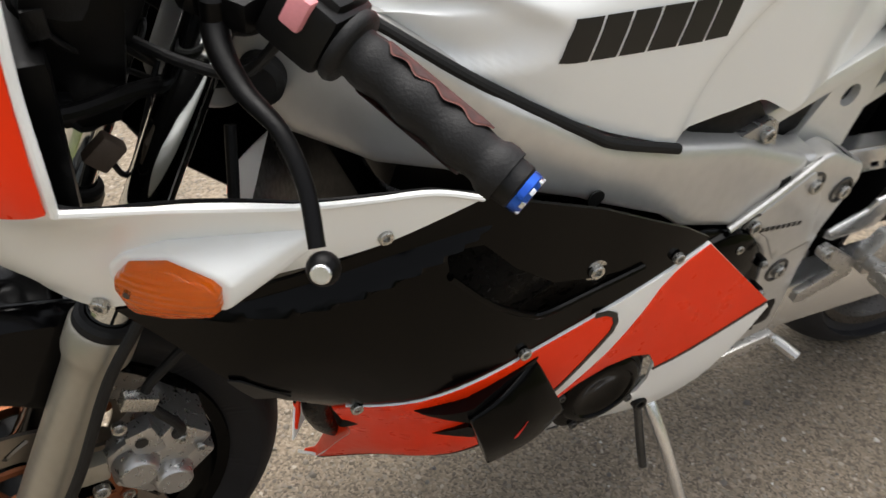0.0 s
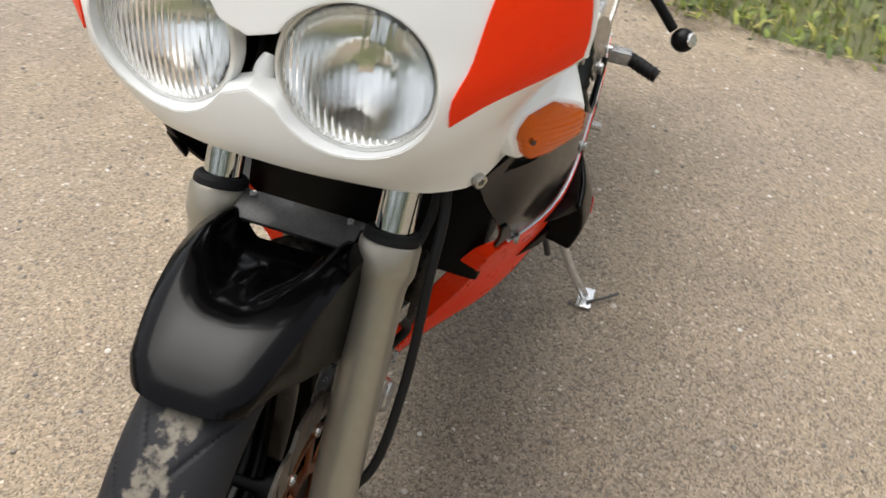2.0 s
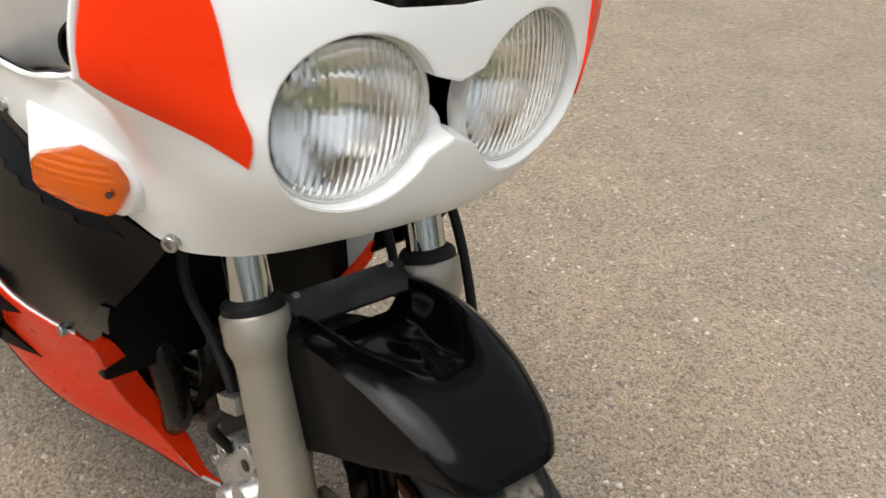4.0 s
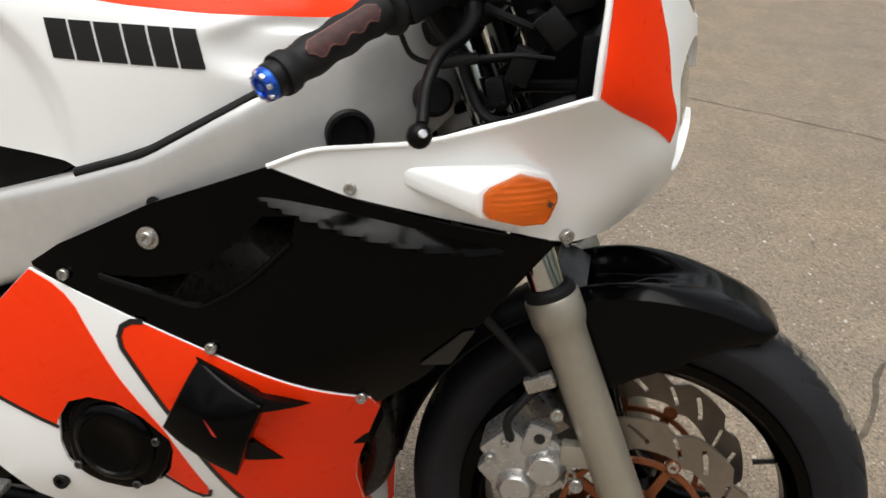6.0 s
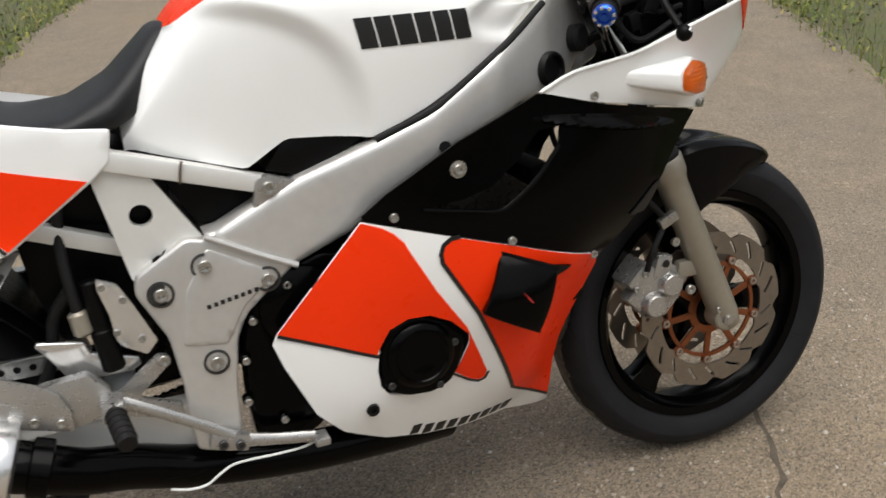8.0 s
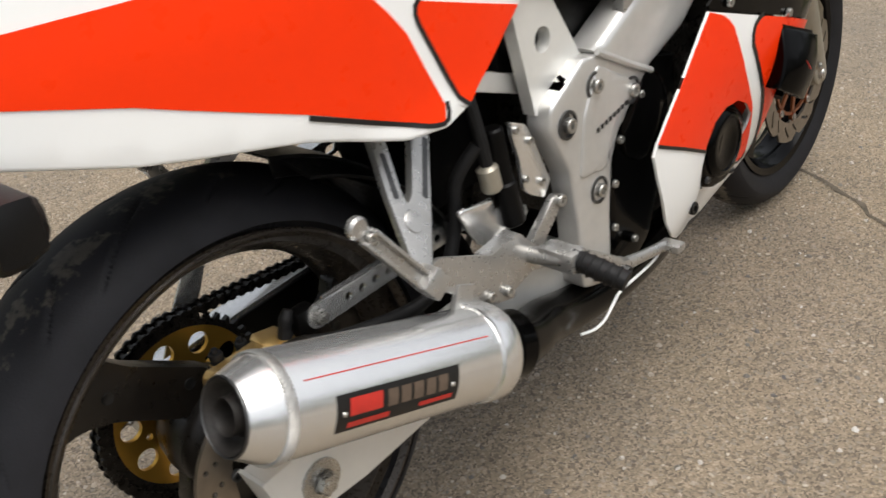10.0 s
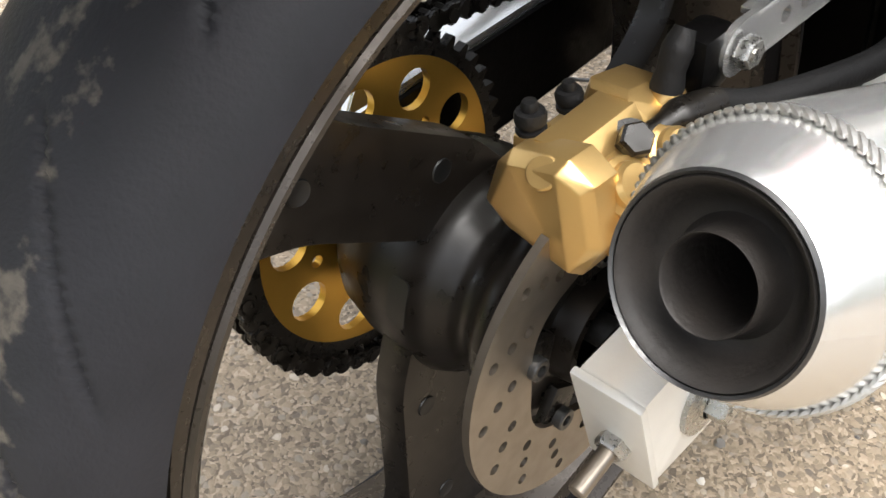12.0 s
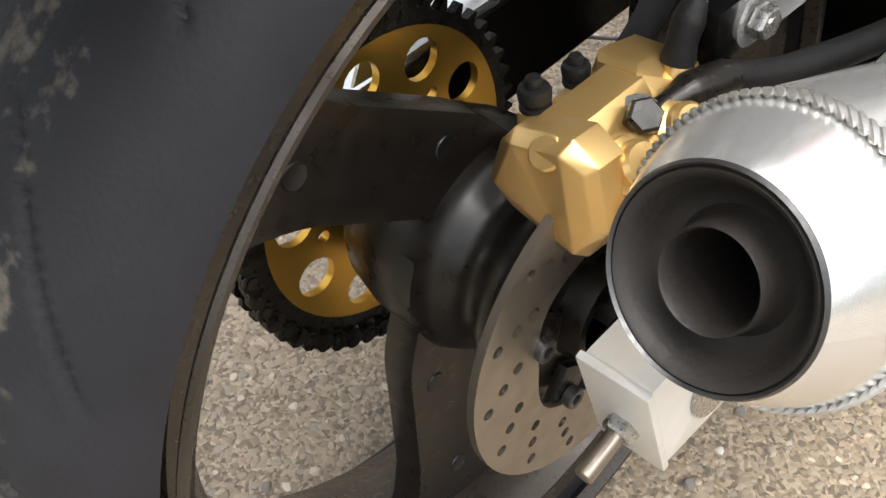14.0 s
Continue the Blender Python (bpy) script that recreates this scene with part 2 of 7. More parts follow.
    l.new(m2.outputs["Result"], b.inputs["Base Color"])
    hgt = n.new("ShaderNodeMath"); hgt.operation = "MULTIPLY_ADD"; hgt.inputs[1].default_value = 0.35
    l.new(fine.outputs["Distance"], hgt.inputs[0]); l.new(chips.outputs["Distance"], hgt.inputs[2])
    bp = n.new("ShaderNodeBump"); bp.invert = True
    bp.inputs["Strength"].default_value, bp.inputs["Distance"].default_value = 0.45, 0.005
    l.new(hgt.outputs[0], bp.inputs["Height"]); l.new(bp.outputs["Normal"], b.inputs["Normal"])
    return m


ASPHALT = asphalt()
CRACK = material("crack_dirt", (0.12, 0.098, 0.070), 0.95, vary=0.6, scale=30)
SOIL = material("verge_soil", (0.10, 0.085, 0.05), 0.95, rgb2=(0.07, 0.09, 0.03), scale=5, bump=0.8, bump_scale=60)
PEBBLE = bpy.data.materials.new("loose_grit")
PEBBLE.use_nodes = True
pn, pl = PEBBLE.node_tree.nodes, PEBBLE.node_tree.links
pg, pr = pn.new("ShaderNodeNewGeometry"), pn.new("ShaderNodeValToRGB")
while len(pr.color_ramp.elements) < 4:
    pr.color_ramp.elements.new(0.5)
for e, (p, c) in zip(pr.color_ramp.elements, [(0.0, (0.10, 0.095, 0.09)), (0.4, (0.24, 0.20, 0.15)), (0.85, (0.33, 0.28, 0.22)), (1.0, (0.50, 0.48, 0.44))]):
    e.position, e.color = p, (*c, 1)
pl.new(pg.outputs["Random Per Island"], pr.inputs["Fac"])
pl.new(pr.outputs["Color"], pn["Principled BSDF"].inputs["Base Color"])
pn["Principled BSDF"].inputs["Roughness"].default_value = 0.8
GRASS = bpy.data.materials.new("grass")
GRASS.use_nodes = True
gn, gl = GRASS.node_tree.nodes, GRASS.node_tree.links
geo, gr = gn.new("ShaderNodeNewGeometry"), gn.new("ShaderNodeValToRGB")
while len(gr.color_ramp.elements) < 4:
    gr.color_ramp.elements.new(0.5)
for e, (p, c) in zip(gr.color_ramp.elements, [(0.0, (0.030, 0.055, 0.005)), (0.45, (0.105, 0.145, 0.010)), (0.8, (0.20, 0.205, 0.018)), (1.0, (0.29, 0.235, 0.07))]):
    e.position, e.color = p, (*c, 1)
gl.new(geo.outputs["Random Per Island"], gr.inputs["Fac"])
gl.new(gr.outputs["Color"], gn["Principled BSDF"].inputs["Base Color"])
gn["Principled BSDF"].inputs["Roughness"].default_value = 0.6

LEAF = material("tree_leaf", (0.05, 0.075, 0.022), 0.6, vary=0.5, scale=0.8, rgb2=(0.085, 0.11, 0.035))

# ---- building tools ----
LEAN = Matrix.Rotation(radians(-5.23), 4, "X")   # the machine leans to its left on the side stand
FLIP = Matrix.Diagonal((1, -1, 1, 1))


def part(name, bm, mat, parent, label="", smooth=35, flip=False):
    """Links a bmesh as one mesh object under parent. flip: mirrored to the machine's left side."""
    if flip:
        bm.transform(FLIP)
        bmesh.ops.reverse_faces(bm, faces=bm.faces)
    me = bpy.data.meshes.new(name)
    bm.to_mesh(me)
    bm.free()
    me.materials.append(mat)
    me.polygons.foreach_set("use_smooth", [True] * len(me.polygons))
    me.set_sharp_from_angle(angle=radians(smooth))
    ob = new(name, me)
    ob.parent = parent
    return tagged(ob, label)


def mesh_part(name, verts, faces, mat, parent, label="", smooth=35):
    me = bpy.data.meshes.new(name)
    me.from_pydata([tuple(v) for v in verts], [], faces)
    me.materials.append(mat)
    me.polygons.foreach_set("use_smooth", [True] * len(me.polygons))
    me.set_sharp_from_angle(angle=radians(smooth))
    ob = new(name, me)
    ob.parent = parent
    return tagged(ob, label)


def frame_along(d):
    return Vector(d).normalized().to_track_quat("Z", "Y").to_matrix().to_4x4()


def cyl(bm, p0, p1, r0, r1=None, seg=24, bevel=0.0):
    p0, p1 = Vector(p0), Vector(p1)
    r1 = r0 if r1 is None else r1
    h = (p1 - p0).length
    prof = [(0, 0), (r0 - bevel, 0), (r0, bevel), (r1, h - bevel), (r1 - bevel, h), (0, h)] if bevel else [(0, 0), (r0, 0), (r1, h), (0, h)]
    return lathe(bm, prof, p0, p1 - p0, seg)


def lathe(bm, prof, origin, axis, seg=32, closed=False):
    """Turns a profile of (radius, way along the axis) round the axis."""
    m = Matrix.Translation(origin) @ frame_along(axis)
    rings = []
    for r, a in prof:
        if r < 1e-6:
            rings.append([bm.verts.new(m @ Vector((0, 0, a)))])
        else:
            rings.append([bm.verts.new(m @ Vector((r * math.cos(2 * math.pi * k / seg), r * math.sin(2 * math.pi * k / seg), a))) for k in range(seg)])
    pairs = list(zip(rings, rings[1:])) + ([(rings[-1], rings[0])] if closed else [])
    for a, b in pairs:
        for k in range(seg):
            j = (k + 1) % seg
            if len(a) == 1 and len(b) == 1:
                break
            if len(a) == 1:
                bm.faces.new((a[0], b[j], b[k]))
            elif len(b) == 1:
                bm.faces.new((a[k], a[j], b[0]))
            else:
                bm.faces.new((a[k], a[j], b[j], b[k]))
    return bm


def smooth_line(pts, n=8):
    """A Catmull-Rom line through the points."""
    p = [Vector(q) for q in pts]
    p = [2 * p[0] - p[1]] + p + [2 * p[-1] - p[-2]]
    out = []
    for i in range(1, len(p) - 2):
        for k in range(n):
            t = k / n
            out.append(0.5 * (2 * p[i] + (p[i + 1] - p[i - 1]) * t + (2 * p[i - 1] - 5 * p[i] + 4 * p[i + 1] - p[i + 2]) * t * t
                              + (3 * p[i] - p[i - 1] - 3 * p[i + 1] + p[i + 2]) * t ** 3))
    return out + [p[-2]]


def sweep(bm, pts, radii, seg=12, n=8, flat=1.0, side=(0, 1, 0), raw=False):
    """A tube along a smooth line; radii: one, or one a point; flat: thickness across side against the other way."""
    line = [Vector(p) for p in pts] if raw else smooth_line(pts, n)
    if not isinstance(radii, (list, tuple)):
        radii = [radii] * len(pts)
    rings = []
    for i, p in enumerate(line):
        d = (line[min(i + 1, len(line) - 1)] - line[max(i - 1, 0)]).normalized()
        s = Vector(side) - d * d.dot(Vector(side))
        s = s.normalized() if s.length > 1e-4 else d.orthogonal().normalized()
        u = d.cross(s)
        f = i / (len(line) - 1) * (len(radii) - 1)
        j = min(int(f), len(radii) - 2) if len(radii) > 1 else 0
        r = radii[j] + (radii[min(j + 1, len(radii) - 1)] - radii[j]) * (f - j)
        rings.append([bm.verts.new(p + s * (r * flat * math.cos(2 * math.pi * k / seg)) + u * (r * math.sin(2 * math.pi * k / seg))) for k in range(seg)])
    for a, b in zip(rings, rings[1:]):
        for k in range(seg):
            bm.faces.new((a[k], a[(k + 1) % seg], b[(k + 1) % seg], b[k]))
    bm.faces.new(rings[0][::-1])
    bm.faces.new(rings[-1])
    return bm


def box(bm, centre, size, turn=None, bevel=0.003, seg=2):
    """A block with rounded edges."""
    tmp = bmesh.new()
    bmesh.ops.create_cube(tmp, size=1)
    bmesh.ops.scale(tmp, vec=size, verts=tmp.verts)
    if bevel:
        bmesh.ops.bevel(tmp, geom=list(tmp.edges), offset=bevel, segments=seg, profile=0.6, affect="EDGES")
    tmp.transform(Matrix.Translation(centre) @ (turn.to_4x4() if turn else Matrix.Identity(4)))
    join(bm, tmp)
    return bm


def join(bm, other):
    other.verts.index_update()
    vs = [bm.verts.new(v.co) for v in other.verts]
    for f in other.faces:
        bm.faces.new([vs[v.index] for v in f.verts])
    other.free()
    return bm


def inside(p, loops):
    c = False
    for loop in loops:
        for (x0, y0), (x1, y1) in zip(loop, loop[1:] + loop[:1]):
            if (y0 > p[1]) != (y1 > p[1]) and p[0] < (x1 - x0) * (p[1] - y0) / (y1 - y0) + x0:
                c = not c
    return c


def dense(loop, step):
    out = []
    for (x0, y0), (x1, y1) in zip(loop, loop[1:] + loop[:1]):
        k = max(1, int(math.hypot(x1 - x0, y1 - y0) / step))
        out += [(x0 + (x1 - x0) * i / k, y0 + (y1 - y0) * i / k) for i in range(k)]
    return out


def rounded(loop, r, n=4):
    """A loop of points with its corners rounded; r: one radius, or one a corner."""
    rs = r if isinstance(r, (list, tuple)) else [r] * len(loop)
    out = []
    for i, p in enumerate(loop):
        p, a, b = Vector(p), Vector(loop[i - 1]), Vector(loop[(i + 1) % len(loop)])
        q = min(rs[i], 0.45 * (a - p).length, 0.45 * (b - p).length)
        if q < 1e-5:
            out.append(tuple(p))
            continue
        s, e = p + (a - p).normalized() * q, p + (b - p).normalized() * q
        for k in range(n + 1):
            t = k / n
            out.append(tuple(s * (1 - t) ** 2 + p * 2 * t * (1 - t) + e * t * t))
    return out


from mathutils import geometry as mgeo


def sheet(loops, fn, thick=0.003, step=0.02, lift=0.0, roll=0.0):
    """A plate over the outline loops[0] (the others are holes), laid on the surface fn(a, b) -> point, thickened inwards. roll: the radius by which its rim rolls in."""
    loops = [dense(lp, step) for lp in loops]
    pts = [p for lp in loops for p in lp]
    nb = len(pts)
    edges, o = [], 0
    for lp in loops:
        edges += [(o + i, o + (i + 1) % len(lp)) for i in range(len(lp))]
        o += len(lp)
    xs, ys = [p[0] for p in loops[0]], [p[1] for p in loops[0]]
    bd = np.array(pts)
    if roll:   # rings of points that follow the rim, so that it rolls in cleanly
        lp, keep = loops[0], []
        area = sum(x0 * y1 - x1 * y0 for (x0, y0), (x1, y1) in zip(lp, lp[1:] + lp[:1]))
        for f in (0.12, 0.4, 1.0):
            for i, (x, y) in enumerate(lp):
                (xa, ya), (xb, yb) = lp[i - 1], lp[(i + 1) % len(lp)]
                h = math.hypot(xb - xa, yb - ya) or 1
                q = (x - (yb - ya) / h * roll * f * (1 if area > 0 else -1), y + (xb - xa) / h * roll * f * (1 if area > 0 else -1))
                if inside(q, loops) and ((bd - q) ** 2).sum(1).min() > (roll * f * 0.85) ** 2:
                    keep.append(q)
        pts += keep
        bd_grid = np.array(pts)
    else:
        bd_grid = bd
    nx, ny = int((max(xs) - min(xs)) / step), int((max(ys) - min(ys)) / step)
    for i in range(nx + 1):
        for j in range(ny + 1):
            p = (min(xs) + (i + (0.5 if j % 2 else 0)) * step, min(ys) + j * step)
            if inside(p, loops) and ((bd_grid - p) ** 2).sum(1).min() > (0.55 * step) ** 2 and (not roll or ((bd - p) ** 2).sum(1).min() > roll * roll):
                pts.append(p)
    v2, _, tris, _, _, _ = mgeo.delaunay_2d_cdt([Vector(p) for p in pts], edges, [], 0, 1e-6)
    tris = [t for t in tris if inside(tuple(sum((v2[i] for i in t), Vector((0, 0))) / 3), loops)]
    h = 0.002
    top, low = [], []
    for v in v2:
        p = Vector(fn(v.x, v.y))
        du, dv = Vector(fn(v.x + h, v.y)) - Vector(fn(v.x - h, v.y)), Vector(fn(v.x, v.y + h)) - Vector(fn(v.x, v.y - h))
        nrm = du.cross(dv).normalized()
        sag = 0.0
        if roll:
            d = min(roll, math.sqrt(((bd - (v.x, v.y)) ** 2).sum(1).min()))
            sag = roll - math.sqrt(max(0.0, roll * roll - (roll - d) ** 2))
        top.append(p + nrm * (lift - min(sag, thick * 0.9)))
        low.append(p + nrm * (lift - thick))
    bm = bmesh.new()
    a = [bm.verts.new(p) for p in top]
    b = [bm.verts.new(p) for p in low]
    count = {}
    for t in tris:
        p, q, r = (v2[i] for i in t)
        if (q - p).cross(r - p) < 0:
            t = t[::-1]
        bm.faces.new([a[i] for i in t])
        bm.faces.new([b[i] for i in reversed(t)])
        for i, j in zip(t, (*t[1:], t[0])):
            count[(i, j)] = 1
    for i, j in count:
        if (j, i) not in count:
            bm.faces.new((a[j], a[i], b[i], b[j]))
    bmesh.ops.delete(bm, geom=[v for v in bm.verts if not v.link_faces], context="VERTS")
    return bm


def prism(bm, loops, y0, y1, bevel=0.0, step=0.5):
    """An outline in x and z, drawn out from y0 to y1, with holes and chamfered outer edges."""
    def shell(lps, ya, yb):
        t = sheet(lps, lambda a, b: (a, 0.0, b), thick=abs(yb - ya), step=step)
        ys = [v.co.y for v in t.verts]
        for v in t.verts:
            v.co.y = ya if abs(v.co.y - ys[0]) < 1e-6 else yb
        return t
    t = shell(loops, y0, y1)
    bmesh.ops.recalc_face_normals(t, faces=t.faces)
    if bevel:
        sharp = [e for e in t.edges if len(e.link_faces) == 2 and e.calc_face_angle(0) > 1.0]
        bmesh.ops.bevel(t, geom=sharp, offset=bevel, segments=2, profile=0.6, affect="EDGES", clamp_overlap=True)
    return join(bm, t)


def spline_surface(ctrl, smooth=0.0):
    """A thin-plate surface y(x, z) through control points (x, z, y)."""
    c = np.array(ctrl, float)
    def k(d2):
        return np.where(d2 > 1e-12, d2 * np.log(np.maximum(d2, 1e-12)), 0)
    n = len(c)
    d2 = ((c[:, None, :2] - c[None, :, :2]) ** 2).sum(-1)
    a = np.zeros((n + 3, n + 3))
    a[:n, :n] = k(d2) + smooth * np.eye(n)
    a[:n, n], a[:n, n + 1:] = 1, c[:, :2]
    a[n, :n], a[n + 1:, :n] = 1, c[:, :2].T
    w = np.linalg.solve(a, np.r_[c[:, 2], 0, 0, 0])
    def y(x, z):
        return float(k((c[:, 0] - x) ** 2 + (c[:, 1] - z) ** 2) @ w[:n] + w[n] + w[n + 1] * x + w[n + 2] * z)
    return y


def skin(fn, us, vs, thick, inward):
    """A closed shell over a grid of fn(u, v), thickened towards the point given by inward(p)."""
    bm = bmesh.new()
    grid = [[Vector(fn(u, v)) for v in vs] for u in us]
    a = [[bm.verts.new(p) for p in row] for row in grid]
    b = [[bm.verts.new(p + (inward(p) - p).normalized() * thick) for p in row] for row in grid]
    n, m = len(us), len(vs)
    for i in range(n - 1):
        for j in range(m - 1):
            bm.faces.new((a[i][j], a[i][j + 1], a[i + 1][j + 1], a[i + 1][j]))
            bm.faces.new((b[i][j], b[i + 1][j], b[i + 1][j + 1], b[i][j + 1]))
    for i in range(n - 1):
        for j, o in ((0, 1), (m - 1, -1)):
            q = (a[i][j], a[i + 1][j], b[i + 1][j], b[i][j])
            bm.faces.new(q if o > 0 else q[::-1])
    for j in range(m - 1):
        for i, o in ((0, -1), (n - 1, 1)):
            q = (a[i][j], a[i][j + 1], b[i][j + 1], b[i][j])
            bm.faces.new(q if o < 0 else q[::-1])
    bmesh.ops.recalc_face_normals(bm, faces=bm.faces)
    return bm


def bolt(parent, at, out, r=0.007, name="bolt", mat=None, label="", socket=True, washer=0.0):
    """A socket-head or hex bolt with its axis along out."""
    bm = bmesh.new()
    at, out = Vector(at), Vector(out).normalized()
    if washer:
        cyl(bm, at, at + out * 0.0015, washer, seg=24)
    h = r * 0.85
    if socket:
        prof = [(0, h * 0.35), (r * 0.45, h * 0.35), (r * 0.5, h * 0.95), (r * 0.62, h), (r * 0.9, h), (r, h * 0.85), (r, 0)]
        lathe(bm, prof, at, out, 16)
    else:
        lathe(bm, [(0, h), (r * 0.85, h), (r, h * 0.75), (r, 0)], at, out, 6)
        cyl(bm, at, at + out * h * 1.1, r * 0.45, seg=10)
    bmesh.ops.recalc_face_normals(bm, faces=bm.faces)
    return part(name, bm, mat or STEEL, parent, label)


def thing(name, label, category):
    ob = new(name)
    ob.matrix_world = LEAN
    return tagged(ob, label, category)

# ---- ground ----
bm = bmesh.new()
bmesh.ops.create_grid(bm, x_segments=2, y_segments=2, size=200)
ground = part("ground", bm, ASPHALT, None, "worn sandy grey asphalt lane with stone chips")
tagged(ground, category="road", kind="structure")


def crack(points, width, seed):
    """A wandering open joint in the asphalt."""
    rnd = random.Random(seed)
    line = smooth_line([(x, y, 0.0016) for x, y in points], 14)
    bm = bmesh.new()
    last = None
    for i, p in enumerate(line):
        d = (line[min(i + 1, len(line) - 1)] - line[max(i - 1, 0)]).normalized()
        s = Vector((-d.y, d.x, 0))
        w = width * rnd.uniform(0.25, 1.0)
        p = p + s * rnd.uniform(-1, 1) * 0.012
        now = (bm.verts.new(p + s * w / 2), bm.verts.new(p - s * w / 2))
        if last:
            bm.faces.new((last[0], now[0], now[1], last[1]))
        last = now
    bmesh.ops.recalc_face_normals(bm, faces=bm.faces)
    return tagged(part("crack", bm, CRACK, None, "narrow earth-filled crack across the asphalt"), category="crack", kind="structure")


crack([(0.9, -1.4), (1.38, -0.36), (1.64, 0.13), (2.0, 0.99), (2.42, 1.92), (3.0, 3.28), (3.9, 5.4)], 0.016, 3)
crack([(-0.1, 3.7), (0.76, 3.38), (1.08, 3.2), (1.4, 2.95), (1.9, 2.7), (2.6, 2.35)], 0.010, 4)


# ---- loose grit ----
def grit(count, seed):
    """Small worn stones lying on the asphalt round the machine."""
    rnd = np.random.RandomState(seed)
    verts, faces = [], []
    for k in range(count):
        x, y = rnd.uniform(-1.2, 2.2), rnd.uniform(-1.6, 1.8)
        r = .0018 + .0045 * rnd.rand() ** 2.5
        turn = rnd.rand() * 6.28
        o = len(verts)
        for q in range(6):
            a = turn + q * math.pi / 3
            w = r * rnd.uniform(.75, 1.25)
            verts.append((x + w * math.cos(a), y + w * math.sin(a), .0004))
            verts.append((x + .6 * w * math.cos(a), y + .6 * w * math.sin(a), .0004 + r * rnd.uniform(.45, .75)))
        for q in range(6):
            j = (q + 1) % 6
            faces.append((o + 2 * q, o + 2 * j, o + 2 * j + 1, o + 2 * q + 1))
        faces.append(tuple(o + 2 * q + 1 for q in range(6)))
    ob = mesh_part("grit", verts, faces, PEBBLE, None, "small loose stones scattered over the asphalt", 60)
    tagged(ob, category="grit", kind="stuff")


grit(9000, 21)


# ---- verges ----
def verge(name, edge, outward, depth, seed, count, label):
    """Rough soil with grass blades and leaves beyond an uneven edge; outward: the way off the road."""
    rnd = np.random.RandomState(seed)
    line = np.array([(p.x, p.y) for p in smooth_line([(x, y, 0) for x, y in edge], 24)])
    out = np.array(outward, float)
    out /= np.linalg.norm(out)
    n, m = len(line), 26
    verts, faces = [], []
    for i, p in enumerate(line):
        for j in range(m):
            f = (j / (m - 1)) ** 1.6
            q = p + out * (depth * f + 0.09 * noise.noise(Vector((p[0] * 3, p[1] * 3, j * .2))))
            h = -.003 + .035 * min(1, f * 14) + .03 * noise.noise(Vector((q[0] * 2.5, q[1] * 2.5, seed))) * min(1, f * 10)
            verts.append((q[0], q[1], h if j else -.004))
    for i in range(n - 1):
        for j in range(m - 1):
            faces.append((i * m + j, (i + 1) * m + j, (i + 1) * m + j + 1, i * m + j + 1))
    soil = mesh_part(name, verts, faces, SOIL, None, label, 60)
    tagged(soil, category="verge", kind="structure")
    # blades, thinning out towards the asphalt, and broad leaves
    t = rnd.rand(count) * (n - 1)
    k = t.astype(int)
    base = line[k] + (line[np.minimum(k + 1, n - 1)] - line[k]) * (t - k)[:, None]
    base = base + out * (rnd.rand(count) ** 1.7 * depth * .55 + .0 + .05 * rnd.randn(count))[:, None]
    tall = rnd.uniform(.03, .10, count)
    ang, lean_, wid = rnd.rand(count) * 2 * np.pi, rnd.uniform(.1, .9, count), rnd.uniform(.0018, .004, count)
    leaf = rnd.rand(count) < .22
    tall = np.where(leaf, rnd.uniform(.02, .045, count), tall)
    wid = np.where(leaf, rnd.uniform(.007, .014, count), wid)
    lean_ = np.where(leaf, rnd.uniform(.8, 1.8, count), lean_)
    dx, dy = np.cos(ang), np.sin(ang)
    z0 = .012 + .02 * rnd.rand(count)
    v = np.zeros((count, 5, 3))
    for c, (f, w) in enumerate(((0, -.5), (0, .5), (.55, .5), (.55, -.5), (1, 0))):
        ww = wid * np.where(leaf & (f > 0) & (f < 1), 1.5, 1.0) * w
        v[:, c, 0] = base[:, 0] + dx * tall * lean_ * f ** 1.6 - dy * ww
        v[:, c, 1] = base[:, 1] + dy * tall * lean_ * f ** 1.6 + dx * ww
        v[:, c, 2] = z0 + tall * (f - .25 * f * f * lean_)
    idx = np.arange(count) * 5
    fc = [q for i in idx.tolist() for q in ((i, i + 1, i + 2, i + 3), (i + 3, i + 2, i + 4))]
    g = mesh_part(name.replace("verge", "grass"), v.reshape(-1, 3), fc, GRASS, None, "green and straw-coloured verge grass with broad weeds", 30)
    tagged(g, category="grass", kind="stuff")


verge("verge_west", [(-4.6, -3.6), (-2.9, -1.9), (-1.67, -.5), (-1.03, .14), (-.74, .86), (-.55, 2.2), (-.27, 3.9), (.2, 6.4), (1.0, 9.5), (2.2, 14)], (-1, .25), 9, 5, 42000, "grassy verge of the lane")
verge("verge_east", [(2.6, -.6), (3.0, .5), (3.32, 1.15), (3.62, 1.62), (4.5, 3.35), (5.1, 4.6), (6.5, 7.6), (9, 13)], (1, -.3), 8, 8, 16000, "grassy verge of the lane")

